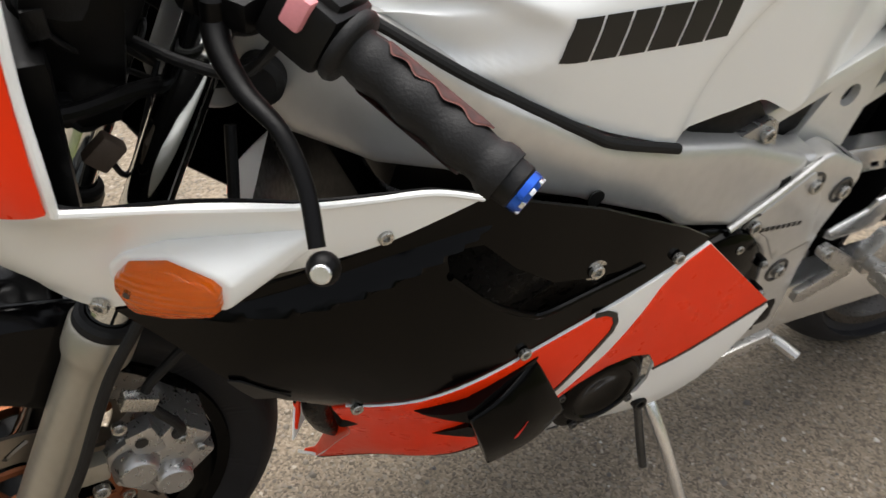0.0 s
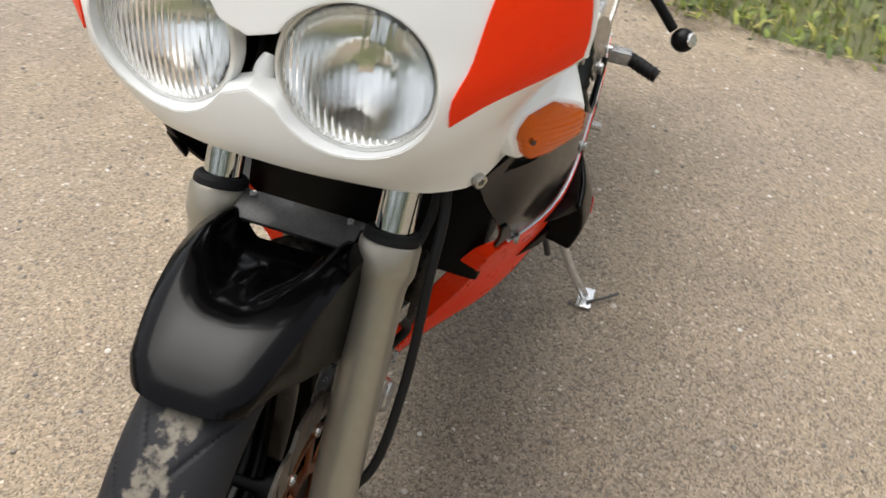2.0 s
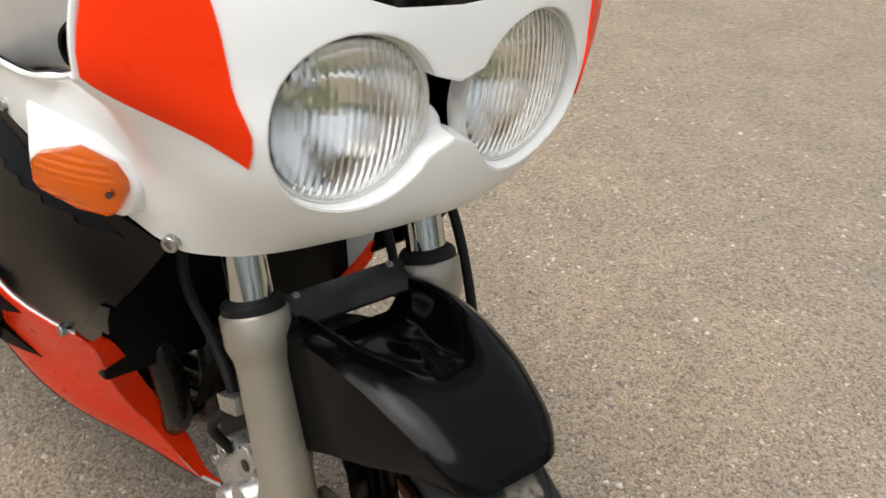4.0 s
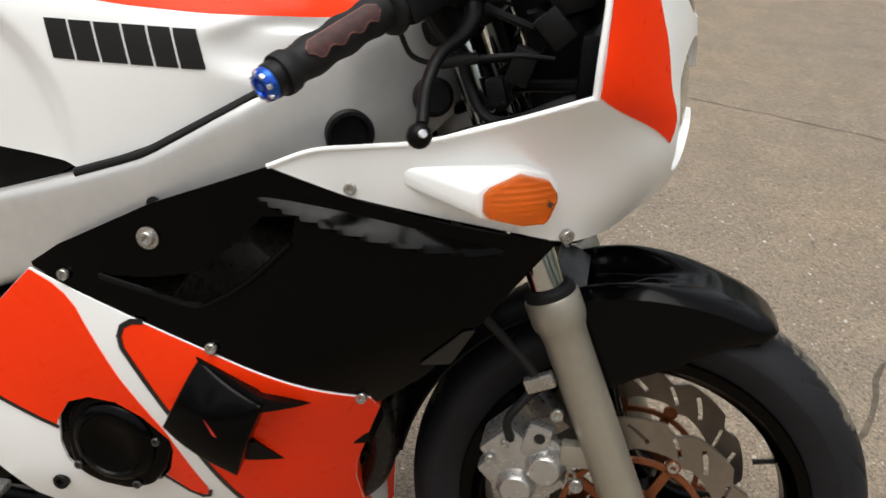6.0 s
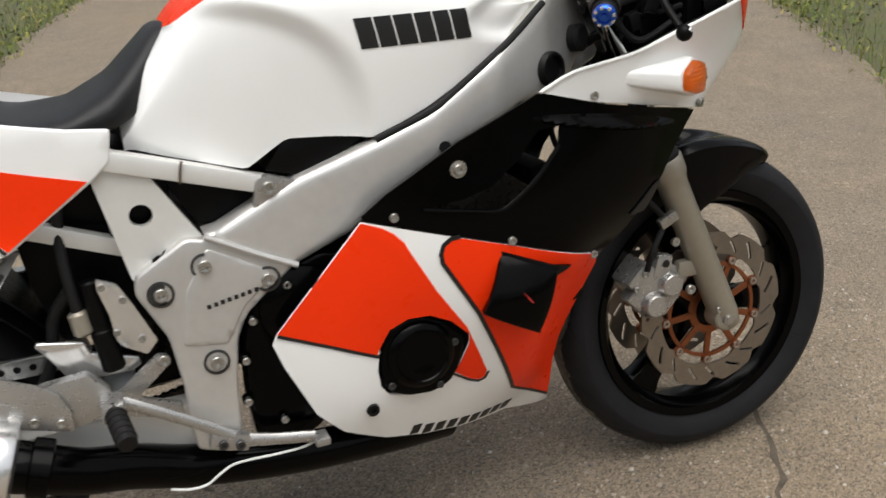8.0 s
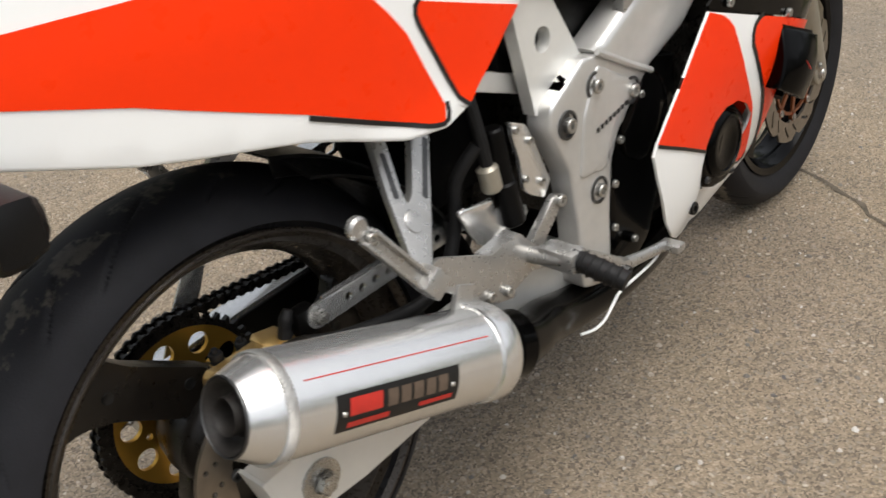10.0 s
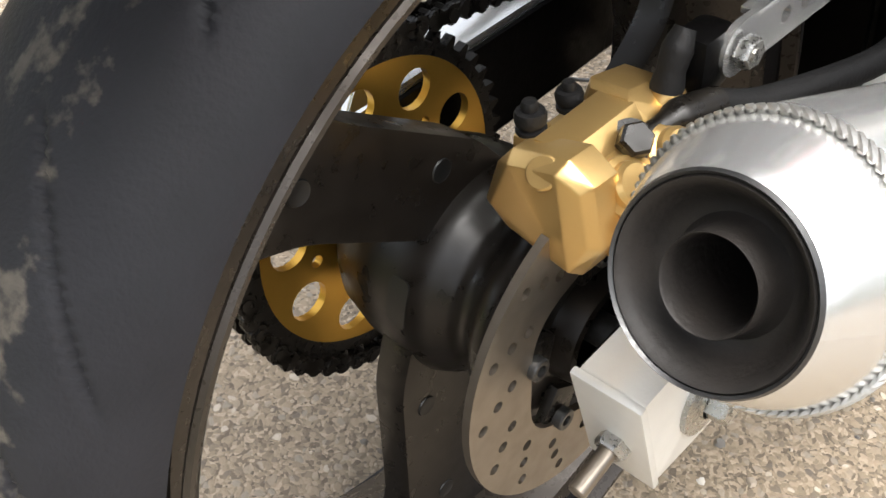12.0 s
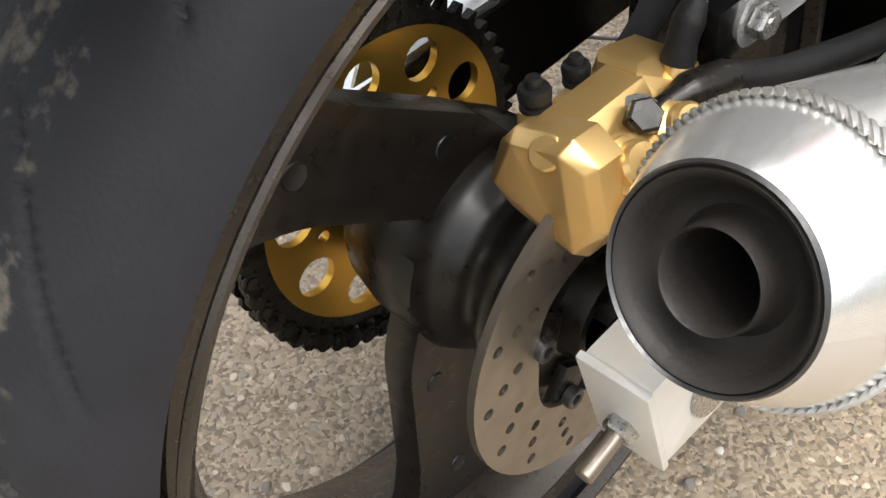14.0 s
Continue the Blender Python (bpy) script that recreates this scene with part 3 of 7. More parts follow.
# ---- trees that close the place ----
def tree_belt(count, seed):
    """A ragged belt of far trees and hedges all round, as leaf clumps on tapered trunks."""
    rnd = np.random.RandomState(seed)
    verts, faces = [], []
    for k in range(count):
        a, r = 2 * math.pi * (k + rnd.rand()) / count, rnd.uniform(17, 25)
        cx, cy, top, wide = r * math.cos(a), r * math.sin(a), rnd.uniform(3.0, 8.5), rnd.uniform(1.3, 2.6)
        o = len(verts)
        for z, w in ((0, .16), (top * .45, .11), (top * .85, .03)):
            verts += [(cx + w * math.cos(q * 1.2566), cy + w * math.sin(q * 1.2566), z) for q in range(5)]
        for ring in (0, 5):
            faces += [(o + ring + q, o + ring + (q + 1) % 5, o + ring + 5 + (q + 1) % 5, o + ring + 5 + q) for q in range(5)]
        for j in range(130):
            h = rnd.rand() ** .8
            w = wide * (math.sin(math.pi * min(1, .12 + .9 * h)) ** .6) * rnd.rand() ** .4
            b = rnd.rand() * 6.283
            c = np.array((cx + w * math.cos(b), cy + w * math.sin(b), .15 + top * h))
            u, v = rnd.randn(3), rnd.randn(3)
            u, v = u / np.linalg.norm(u) * rnd.uniform(.18, .42), v / np.linalg.norm(v) * rnd.uniform(.18, .42)
            o = len(verts)
            verts += [tuple(c - u), tuple(c + v), tuple(c + u), tuple(c - v)]
            faces.append((o, o + 1, o + 2, o + 3))
    ob = mesh_part("tree_belt", verts, faces, LEAF, None, "dark green belt of far trees and hedges", 60)
    tagged(ob, category="trees", kind="stuff")


tree_belt(90, 31)

# ---- the motorcycle ----
bike = thing("motorcycle", "white, orange-red and black sport motorcycle leaning on its side stand", "motorcycle")
FC, RC = Vector((1.402, 0, 0.294)), Vector((0.0, 0.016, 0.312))   # wheel centres


def tyre(name, centre, radius, half, rim_r, cuts, parent, label, na=720, npf=56):
    """A tyre with a round crown and tread grooves; cuts: curved grooves as (phase, repeats, start, end across, sweep, width)."""
    a = np.linspace(0, 2 * np.pi, na, endpoint=False)
    s = np.linspace(-1, 1, npf)
    ang = s * 1.28
    # crown arc, then the side wall down to the rim
    crown = radius - half * 0.78 * (1 - np.cos(ang * 1.08))
    width = half * np.sin(np.clip(ang * 1.10, -np.pi / 2, np.pi / 2))
    side = [(rim_r + 0.012, half * 0.80), (rim_r, half * 0.72), (rim_r - 0.006, half * 0.66)]
    rr = np.r_[[r for r, _ in side][::-1], crown, [r for r, _ in side]]
    yy = np.r_[[-w for _, w in side][::-1], width, [w for _, w in side]]
    rad = np.repeat(rr[None], na, 0)
    for phase, reps, lo, hi, swing, wid in cuts:
        for k in range(reps):
            for sgn in (1, -1):
                p0 = phase + 2 * np.pi * (k + (0.5 if sgn < 0 else 0)) / reps
                t = (sgn * yy - lo) / (hi - lo)
                mid = p0 + swing * (t - 0.5) + 0.25 * swing * (t - 0.5) ** 2
                d = np.abs((a[:, None] - mid[None] + np.pi) % (2 * np.pi) - np.pi) * radius
                ok = (t > 0) & (t < 1)
                depth = np.clip(1.3 - d / wid, 0, 1) * ok[None] * np.clip(6 * np.minimum(t, 1 - t), 0, 1)[None]
                rad = rad - 0.004 * depth
    x, z = centre.x + rad * np.cos(a)[:, None], centre.z + rad * np.sin(a)[:, None]
    y = centre.y + np.repeat(yy[None], na, 0)
    m = len(rr)
    verts = np.stack([x, y, z], -1).reshape(-1, 3).tolist()
    faces = [(i * m + j, i * m + j + 1, ((i + 1) % na) * m + j + 1, ((i + 1) % na) * m + j) for i in range(na) for j in range(m - 1)]
    return mesh_part(name, verts, faces, TYRE if centre.x < .5 else FRONT_TYRE, parent, label, 60)


def rim_mesh(centre, r_out, half):
    """The barrel of a cast wheel, with two lips."""
    bm = bmesh.new()
    prof = [(r_out + 0.004, -half), (r_out + 0.006, -half + 0.004), (r_out - 0.004, -half + 0.010), (r_out - 0.012, -half * 0.55), (r_out - 0.020, 0),
            (r_out - 0.012, half * 0.55), (r_out - 0.004, half - 0.010), (r_out + 0.006, half - 0.004), (r_out + 0.004, half),
            (r_out - 0.010, half - 0.003), (r_out - 0.016, half - 0.014), (r_out - 0.026, half * 0.5), (r_out - 0.030, 0), (r_out - 0.026, -half * 0.5),
            (r_out - 0.016, -half + 0.014), (r_out - 0.010, -half + 0.003)]
    lathe(bm, prof, centre, (0, 1, 0), 128, closed=True)
    bmesh.ops.recalc_face_normals(bm, faces=bm.faces)
    return bm


def hub_mesh(centre, hub_r, hub_half):
    bm = bmesh.new()
    lathe(bm, [(0, -hub_half), (hub_r * 0.8, -hub_half), (hub_r, -hub_half + 0.006), (hub_r * 0.9, 0), (hub_r, hub_half - 0.006), (hub_r * 0.8, hub_half), (0, hub_half)], centre, (0, 1, 0), 40)
    bmesh.ops.recalc_face_normals(bm, faces=bm.faces)
    return bm


def spoke_mesh(centre, r_out, hub_r, spoke_w, a, spoke_y=0.0):
    bm = bmesh.new()
    d, s = Vector((math.cos(a), 0, math.sin(a))), Vector((-math.sin(a), 0, math.cos(a)))
    rings = []
    for f in (0.0, 0.15, 0.35, 0.6, 0.85, 1.0):
        r = hub_r * 0.8 + (r_out - 0.026 - hub_r * 0.8) * f
        w = spoke_w * (1.35 - 0.85 * math.sin(math.pi * min(1, 0.15 + 0.85 * f)) * 0.55 + (0.25 if f in (0.0, 1.0) else 0))
        t = 0.017 + 0.008 * abs(f - 0.5)
        c = centre + d * r + Vector((0, spoke_y * (1 - f), 0))
        ring = []
        for u, v in ((-1, -.6), (-.8, -1), (.8, -1), (1, -.6), (1, .6), (.8, 1), (-.8, 1), (-1, .6)):
            ring.append(bm.verts.new(c + s * (u * w / 2) + Vector((0, v * t, 0))))
        rings.append(ring)
    for p, q in zip(rings, rings[1:]):
        for i in range(8):
            bm.faces.new((p[i], p[(i + 1) % 8], q[(i + 1) % 8], q[i]))
    bmesh.ops.recalc_face_normals(bm, faces=bm.faces)
    return bm


front_wheel = part("front_wheel", rim_mesh(FC, 0.218, 0.045), BLACK, bike, "black cast three-spoke wheel")
part("hub", hub_mesh(FC, 0.036, 0.06), SATIN_BLACK, front_wheel, "black wheel hub")
for k in range(3):
    part("spoke", spoke_mesh(FC, 0.218, 0.036, 0.05, radians(112 + 120 * k)), BLACK, front_wheel, "black tapering spoke")
tyre("tyre", FC, 0.294, 0.057, 0.224, [(0.1, 14, 0.006, 0.05, 0.30, 0.0022), (0.32, 14, 0.012, 0.034, 0.16, 0.002)], front_wheel, "black tyre with dried mud on the tread")
rear_wheel = part("rear_wheel", rim_mesh(RC, 0.245, 0.060), LIT_RIM, bike, "dark cast three-spoke wheel with a greasy hub")
for s in (-1, 1):
    bm = lathe(bmesh.new(), [(.2445, -.004), (.2475, -.0045), (.2545, -.002), (.2560, .001), (.2545, .0035), (.2515, .003), (.248, -.001)], (0, s * .061, RC.z), (0, s, 0), 160, closed=True)
    bmesh.ops.recalc_face_normals(bm, faces=bm.faces)
    part("rim_lip", bm, LIT_RIM, rear_wheel, "dark rim lip with its highlight in the colour")
tyre("tyre", RC, 0.312, 0.078, 0.251, [(0.05, 9, 0.012, 0.066, 0.36, 0.0034), (0.36, 9, 0.020, 0.056, 0.20, 0.003)], rear_wheel, "wide black tyre caked with dried mud", na=1500, npf=72)

# the rear spokes are set off from the middle of the hub
SPOKE = [(.0, .004), (.055, .017), (.16, .017), (.195, .008), (.219, -.012), (.219, .100), (.195, .084), (.16, .077), (.055, .077), (.0, .060)]
for k in range(3):
    a = radians(148 + 120 * k)
    dx, dz = Vector((math.cos(a), 0, math.sin(a))), Vector((math.sin(a), 0, -math.cos(a)))
    loop = [tuple((RC + dx * p + dz * q).xz) for p, q in rounded(SPOKE, .012)]
    bm = bmesh.new()
    prism(bm, [loop], -.004, .020, bevel=.008)
    spoke = part("spoke", bm, WHEEL, rear_wheel, "wide dark spoke with drain holes", 50)
    for p, q in ((.078, .058), (.176, .043)):
        c = RC + dx * p + dz * q
        # no hole is cut: a black disc paints the shade inside it
        bm = lathe(bmesh.new(), [(.0072, .0), (.0066, .0009), (.0060, .0006), (.0, .0005)], (c.x, -.0042, c.z), (0, -1, 0), 20)
        bmesh.ops.recalc_face_normals(bm, faces=bm.faces)
        part("drain_hole", bm, DECAL, spoke, "rimmed dark disc for the shade in a drilled hole")

# ---- fairing ----
side_y = spline_surface([(.575, .474, .229), (.632, .326, .210), (.71, .63, .232), (.757, .62, .238), (.82, .565, .243), (.93, .56, .246), (.91, .53, .244), (.93, .46, .236),
                         (.80, .45, .227), (.80, .37, .200), (.70, .33, .210), (.70, .45, .228), (.894, .33, .193), (.94, .40, .216), (.958, .278, .150), (1.03, .497, .226),
                         (1.00, .43, .204), (1.10, .478, .180), (1.076, .41, .155), (1.058, .34, .124), (1.059, .295, .098), (1.063, .25, .075), (1.068, .195, .045), (1.084, .168, .013),
                         (1.00, .30, .148), (1.00, .36, .176), (.97, .213, .090), (.88, .219, .125), (.735, .252, .165), (1.09, .50, .200), (1.0, .764, .231), (1.08, .755, .229),
                         (1.24, .78, .214), (1.29, .708, .182), (1.20, .60, .205), (1.236, .641, .192), (.858, .676, .236)])


def flank(x, z):
    """The right flank of the fairing, as a surface over x and z."""
    return (x, -side_y(x, z), z)


def both(name, make, mat, parent, label="", smooth=35):
    """The same part on the right and, mirrored, on the left."""
    return [part(name, make(), mat, parent, label, smooth, flip=f) for f in (False, True)]


# nose: sections from the flank round to the middle of the front, at rising heights
NOSE_Z = (0.700, 0.740, 0.790, 0.830, 0.868, 0.93, 1.00, 1.08)
NOSE = (((.97, .225), (1.14, .205), (1.22, .195), (1.290, .176), (1.335, .125), (1.352, .07), (1.358, 0)),
        ((.97, .230), (1.12, .226), (1.22, .208), (1.310, .182), (1.365, .130), (1.390, .07), (1.397, 0)),
        ((.97, .233), (1.12, .233), (1.23, .216), (1.325, .195), (1.385, .152), (1.404, .08), (1.410, 0)),
        ((.97, .236), (1.12, .240), (1.22, .237), (1.318, .220), (1.388, .162), (1.405, .08), (1.410, 0)),
        ((.97, .240), (1.15, .248), (1.24, .255), (1.311, .253), (1.372, .185), (1.402, .09), (1.408, 0)),
        ((.97, .240), (1.15, .248), (1.24, .252), (1.314, .248), (1.364, .182), (1.394, .09), (1.400, 0)),
        ((.97, .240), (1.15, .245), (1.24, .245), (1.313, .238), (1.350, .170), (1.370, .09), (1.376, 0)),
        ((.97, .225), (1.15, .225), (1.24, .222), (1.308, .215), (1.325, .155), (1.338, .08), (1.342, 0)))


def nose(u, z):
    """A point of the nose: u runs from 0 on the right flank over 1 on the middle of the front to 2 on the left."""
    k = int(np.clip(np.searchsorted(NOSE_Z, z) - 1, 0, len(NOSE_Z) - 2))
    t = (z - NOSE_Z[k]) / (NOSE_Z[k + 1] - NOSE_Z[k])
    def cr(p, t):
        return 0.5 * (2 * p[1] + (p[2] - p[0]) * t + (2 * p[0] - 5 * p[1] + 4 * p[2] - p[3]) * t * t + (3 * p[1] - p[0] - 3 * p[2] + p[3]) * t ** 3)
    rows = np.array([NOSE[int(np.clip(k + d, 0, len(NOSE_Z) - 1))] for d in (-1, 0, 1, 2)], float)
    row = cr(rows, t)
    sgn = 1.0
    if u > 1:
        u, sgn = 2 - u, -1.0
    row = np.vstack([2 * row[0] - row[1], row, [row[-2][0], -row[-2][1]]])
    f = float(np.clip(u, 0, 1)) * 6
    j = min(int(f), 5)
    p = cr([row[j], row[j + 1], row[j + 2], row[j + 3]], f - j)
    return (float(p[0]), -sgn * float(p[1]), z)


def nose_u(z, x=None, y=None):
    """The u at which the nose has that x, or that distance y from the middle, at height z."""
    us = np.linspace(0, 1, 80)
    ps = np.array([nose(u, z) for u in us])
    if x is not None:
        return float(np.interp(x, ps[:, 0], us))
    front = us > 0.42
    return float(np.interp(-y, ps[front, 1], us[front]))


LAMP_Y, LAMP_Z, LAMP_R = 0.086, 0.835, 0.071


def lamp_opening(grow=0.0):
    """One opening for the two round lamps, joined by a notch in the middle."""
    half = [(1.0, 0.812)]
    for k in range(31):
        a = radians(-152 + 304 * k / 30)
        y, z = LAMP_Y + (LAMP_R + grow) * math.cos(a), LAMP_Z + (LAMP_R + grow) * math.sin(a)
        half.append((nose_u(z, y=y), z))
    half.append((1.0, 0.861))
    return half + [(2 - u, z) for u, z in half[-2:0:-1]]


def cowl_loop():
    """The outline of the nose shell."""
    half = [(nose_u(1.07, y=0.165), 1.07), (0.5, 1.07), (0.5, 0.96), (0.5, 0.868)]
    for x, z in ((1.24, .838), (1.154, .808), (1.09, .797), (1.04, .788), (.99, .767), (1.075, .743), (1.167, .725), (1.265, .706)):
        half.append((nose_u(z, x=x), z))
    half += [(nose_u(0.701, y=0.172), 0.699), (nose_u(0.701, y=0.14), 0.701), (nose_u(0.712, y=0.10), 0.712), (nose_u(0.727, y=0.05), 0.727)]
    scr = [(nose_u(0.920, y=0.06), 0.920), (nose_u(0.929, y=0.09), 0.929), (nose_u(0.945, y=0.112), 0.945), (nose_u(0.975, y=0.130), 0.975), (nose_u(1.02, y=0.150), 1.02)]
    out = half + [(1.0, 0.733)] + [(2 - u, z) for u, z in half[::-1]]
    return out + [(2 - u, z) for u, z in scr[::-1]] + [(1.0, 0.917)] + scr


upper_cowl = part("upper_cowl", sheet([cowl_loop(), lamp_opening()], nose, 0.004, 0.014), WHITE, bike, "pearl white nose fairing")
part("inner_liner", sheet([cowl_loop(), lamp_opening(.004)], nose, 0.002, 0.02, lift=-0.0055), SATIN_BLACK, upper_cowl, "black inside of the nose fairing")


def red_flash():
    back = [(0.508, 0.868), (0.506, 0.92), (0.506, 0.97), (0.506, 1.066)]
    front = [(nose_u(z, y=y), z) for y, z in ((.207, 1.066), (.202, 1.03), (.198, 1.005), (.193, .975), (.187, .94), (.1795, .90), (.1735, .86), (.1655, .812))]
    front = [(p.x, p.y) for p in smooth_line([(a, b, 0) for a, b in front], 4)]
    return sheet([(back + front)[::-1]], nose, 0.0022, 0.014, lift=0.0018)


for f in (False, True):
    part("red_panel", red_flash(), RED, upper_cowl, "orange-red painted flash", flip=f)


def edge_trim():
    bm = bmesh.new()
    return sweep(bm, [nose(0.497, z) for z in (0.866, 0.90, 0.95, 1.0, 1.07)], 0.0032, 8)


for f in (False, True):
    part("edge_bead", edge_trim(), WHITE, upper_cowl, "rounded white rim of the nose fairing", flip=f)


def wing_bead():
    bm = bmesh.new()
    return sweep(bm, [nose(nose_u(z, x=x), z) for x, z in ((1.309, .867), (1.24, .838), (1.154, .808), (1.09, .797), (1.04, .788), (.992, .767))], 0.003, 8)


for f in (False, True):
    part("edge_bead", wing_bead(), WHITE, upper_cowl, "rounded white rim of the nose fairing", flip=f)


def screen_loop():
    half = [(1.0, 0.914), (nose_u(0.917, y=0.06), 0.917), (nose_u(0.926, y=0.092), 0.926), (nose_u(0.943, y=0.115), 0.943), (nose_u(0.975, y=0.133), 0.975), (nose_u(1.02, y=0.152), 1.02), (nose_u(1.07, y=0.168), 1.07)]
    return half + [(2 - u, z) for u, z in half[:0:-1]]


screen = part("windscreen", sheet([screen_loop()[::-1]], nose, 0.003, 0.02, lift=-0.002), SMOKE, bike, "dark smoked windscreen")
for y, z in ((-0.112, 0.962), (0.112, 0.962)):
    p = Vector(nose(nose_u(z, y=0.112), z))
    bolt(screen, (p.x - 0.001, y, z), (1, 0.3 * np.sign(y), 0.2), 0.0055, "screen_bolt", PLASTIC, "black plastic screw")

# a sticker on the screen, as plain shapes
def on_screen(pts, lift):
    return sheet([[(2 - nose_u(z, y=y), z) for y, z in pts]], nose, .0008, .02, lift=lift)


stick = part("sticker", on_screen([(.066, .968), (.126, .989), (.134, 1.03), (.070, 1.012)], -.0008), PLATE_WHITE, screen, "white-edged red sticker")
part("sticker_field", on_screen([(.069, .973), (.123, .992), (.130, 1.026), (.073, 1.009)], -.0001), RED, stick, "red field")
part("sticker_mark", on_screen([(.088, .982), (.096, .985), (.099, 1.012), (.091, 1.010)], .0006), PLATE_WHITE, stick)
part("sticker_mark", on_screen([(.104, .987), (.112, .990), (.115, 1.017), (.107, 1.015)], .0006), PLATE_WHITE, stick)

# white walls that lead from the opening in to the lamps, and the web between them
def lamp_tunnel():
    bm = bmesh.new()
    loop = dense(lamp_opening(), .012)
    rings = []
    for deep in (0.0, .004, .010, .030):
        ring = []
        for u, z in loop:
            p = Vector(nose(u, z))
            c = Vector((0, math.copysign(LAMP_Y, p.y) if abs(p.y) > .004 else 0, LAMP_Z))
            flat = Vector((0, p.y - c.y, p.z - c.z))
            k = deep / max(.02, flat.length) * .12
            ring.append(bm.verts.new(Vector((p.x - .0005 - deep, p.y - flat.y * k, p.z - flat.z * k))))
        rings.append(ring)
    for a, b in zip(rings, rings[1:]):
        for i in range(len(loop)):
            j = (i + 1) % len(loop)
            bm.faces.new((a[i], a[j], b[j], b[i]))
    bmesh.ops.recalc_face_normals(bm, faces=bm.faces)
    bmesh.ops.solidify(bm, geom=bm.faces, thickness=.0015)
    return bm


part("lamp_surround", lamp_tunnel(), WHITE, upper_cowl, "white inner walls of the lamp openings")
bm = bmesh.new()
sweep(bm, [(1.374, 0, .798), (1.377, 0, .808), (1.375, 0, .817), (1.368, 0, .824)], [.014, .012, .010, .006], 16, 6, flat=.9)
part("lamp_web", bm, WHITE, upper_cowl, "white web between the lamps")

# lamps
bm = bmesh.new()
for s in (-1, 1):
    lathe(bm, [(0.076, -0.008), (0.073, -0.004), (0.070, -0.010), (0.060, -0.042), (0.078, -0.05)], (1.364, s * LAMP_Y, LAMP_Z), (1, 0, 0), 48)
box(bm, (1.302, 0, 0.835), (0.03, 0.31, 0.15), bevel=0.01)
bmesh.ops.recalc_face_normals(bm, faces=bm.faces)
part("lamp_carrier", bm, SATIN_BLACK, bike, "black lamp housing behind the nose")
LENS_RIB = glassy("ribbed_headlight_glass", (0.97, 0.98, 0.97), 0.02, 1.0, 1.2)
n_, l_ = LENS_RIB.node_tree.nodes, LENS_RIB.node_tree.links
wv, wb, wc = n_.new("ShaderNodeTexWave"), n_.new("ShaderNodeBump"), n_.new("ShaderNodeTexCoord")
wv.bands_direction = "Y"
wv.inputs["Scale"].default_value = 50
l_.new(wc.outputs["Object"], wv.inputs["Vector"])
l_.new(wv.outputs["Fac"], wb.inputs["Height"])
wb.inputs["Strength"].default_value, wb.inputs["Distance"].default_value = 0.45, 0.002
l_.new(wb.outputs["Normal"], n_["Principled BSDF"].inputs["Normal"])
for s in (-1, 1):
    c = Vector((1.384, s * LAMP_Y, LAMP_Z))
    ax = Vector((1, s * 0.12, -0.02)).normalized()
    bm = lathe(bmesh.new(), [(0.0, -0.052), (0.018, -0.048), (0.036, -0.036), (0.052, -0.018), (0.0625, -0.002), (0.0635, 0.001), (0.066, -0.004), (0.05, -0.035), (0.0, -0.056)], c, ax, 48)
    bmesh.ops.recalc_face_normals(bm, faces=bm.faces)
    lamp = part("headlight", bm, REFLECTOR, bike, "round headlight with a chrome reflector")
    bm = lathe(bmesh.new(), [(0, -0.052), (0.008, -0.05), (0.009, -0.026), (0.007, -0.020), (0, -0.019)], c, ax, 20)
    part("bulb_shield", bm, REFLECTOR, lamp, "metal bulb cap")
    bm = lathe(bmesh.new(), [(0.0, 0.0155), (0.02, 0.0148), (0.041, 0.0118), (0.057, 0.0072), (0.0648, 0.003), (0.0653, 0.0), (0.057, 0.0042), (0.041, 0.0088), (0.02, 0.0118), (0.0, 0.0125)], c, ax, 64)
    glass = part("lens", bm, LENS_RIB, lamp, "clear ribbed glass lens")
    glass.visible_shadow = False
    bm = lathe(bmesh.new(), [(0.0643, 0.0), (0.0653, 0.0038), (0.067, 0.0048), (0.0695, 0.003), (0.0708, -0.003), (0.070, -0.012), (0.0645, -0.004)], c, ax, 64, closed=True)
    bmesh.ops.recalc_face_normals(bm, faces=bm.faces)
    part("bezel", bm, BRIGHT, lamp, "pale grey lamp rim")

# black side panels, with an opening and a long swelling
VENT = [(.806, .628), (.86, .632), (.905, .643), (.95, .676), (.985, .713), (1.021, .716), (1.016, .688), (.976, .646), (.936, .617), (.912, .608), (.86, .616)]
PANEL = [(.989, .765), (.862, .714), (.751, .656), (.713, .629), (.716, .624), (.93, .5555), (1.08, .504), (1.10, .486), (1.153, .531), (1.214, .607), (1.283, .698), (1.265, .704), (1.167, .723), (1.075, .741)]


def side_panel():
    return sheet([PANEL, VENT[::-1]], lambda x, z: (x, -side_y(x, z) + 0.0025, z), 0.004, 0.016)


def rib_line(x):
    """The middle line and the half height of the rib at x."""
    k = float(np.clip((x - .978) / .260, 0, 1))
    return .7315 - .0435 * k ** .92, .0015 + .0112 * max(0.0, math.sin(math.pi * k)) ** .6, max(0.0, math.sin(math.pi * k)) ** .6


def swelling(x, z):
    """A long blade with a broad face turned up and a narrow underside."""
    mid, h, f = rib_line(x)
    t = float(np.clip((z - mid + h) / (2 * h), 0, 1))
    out = t / .22 if t < .22 else 1 - ((t - .22) / .78) ** 1.3
    return (x, -side_y(x, z) + 0.003 - 0.017 * f * out, z)


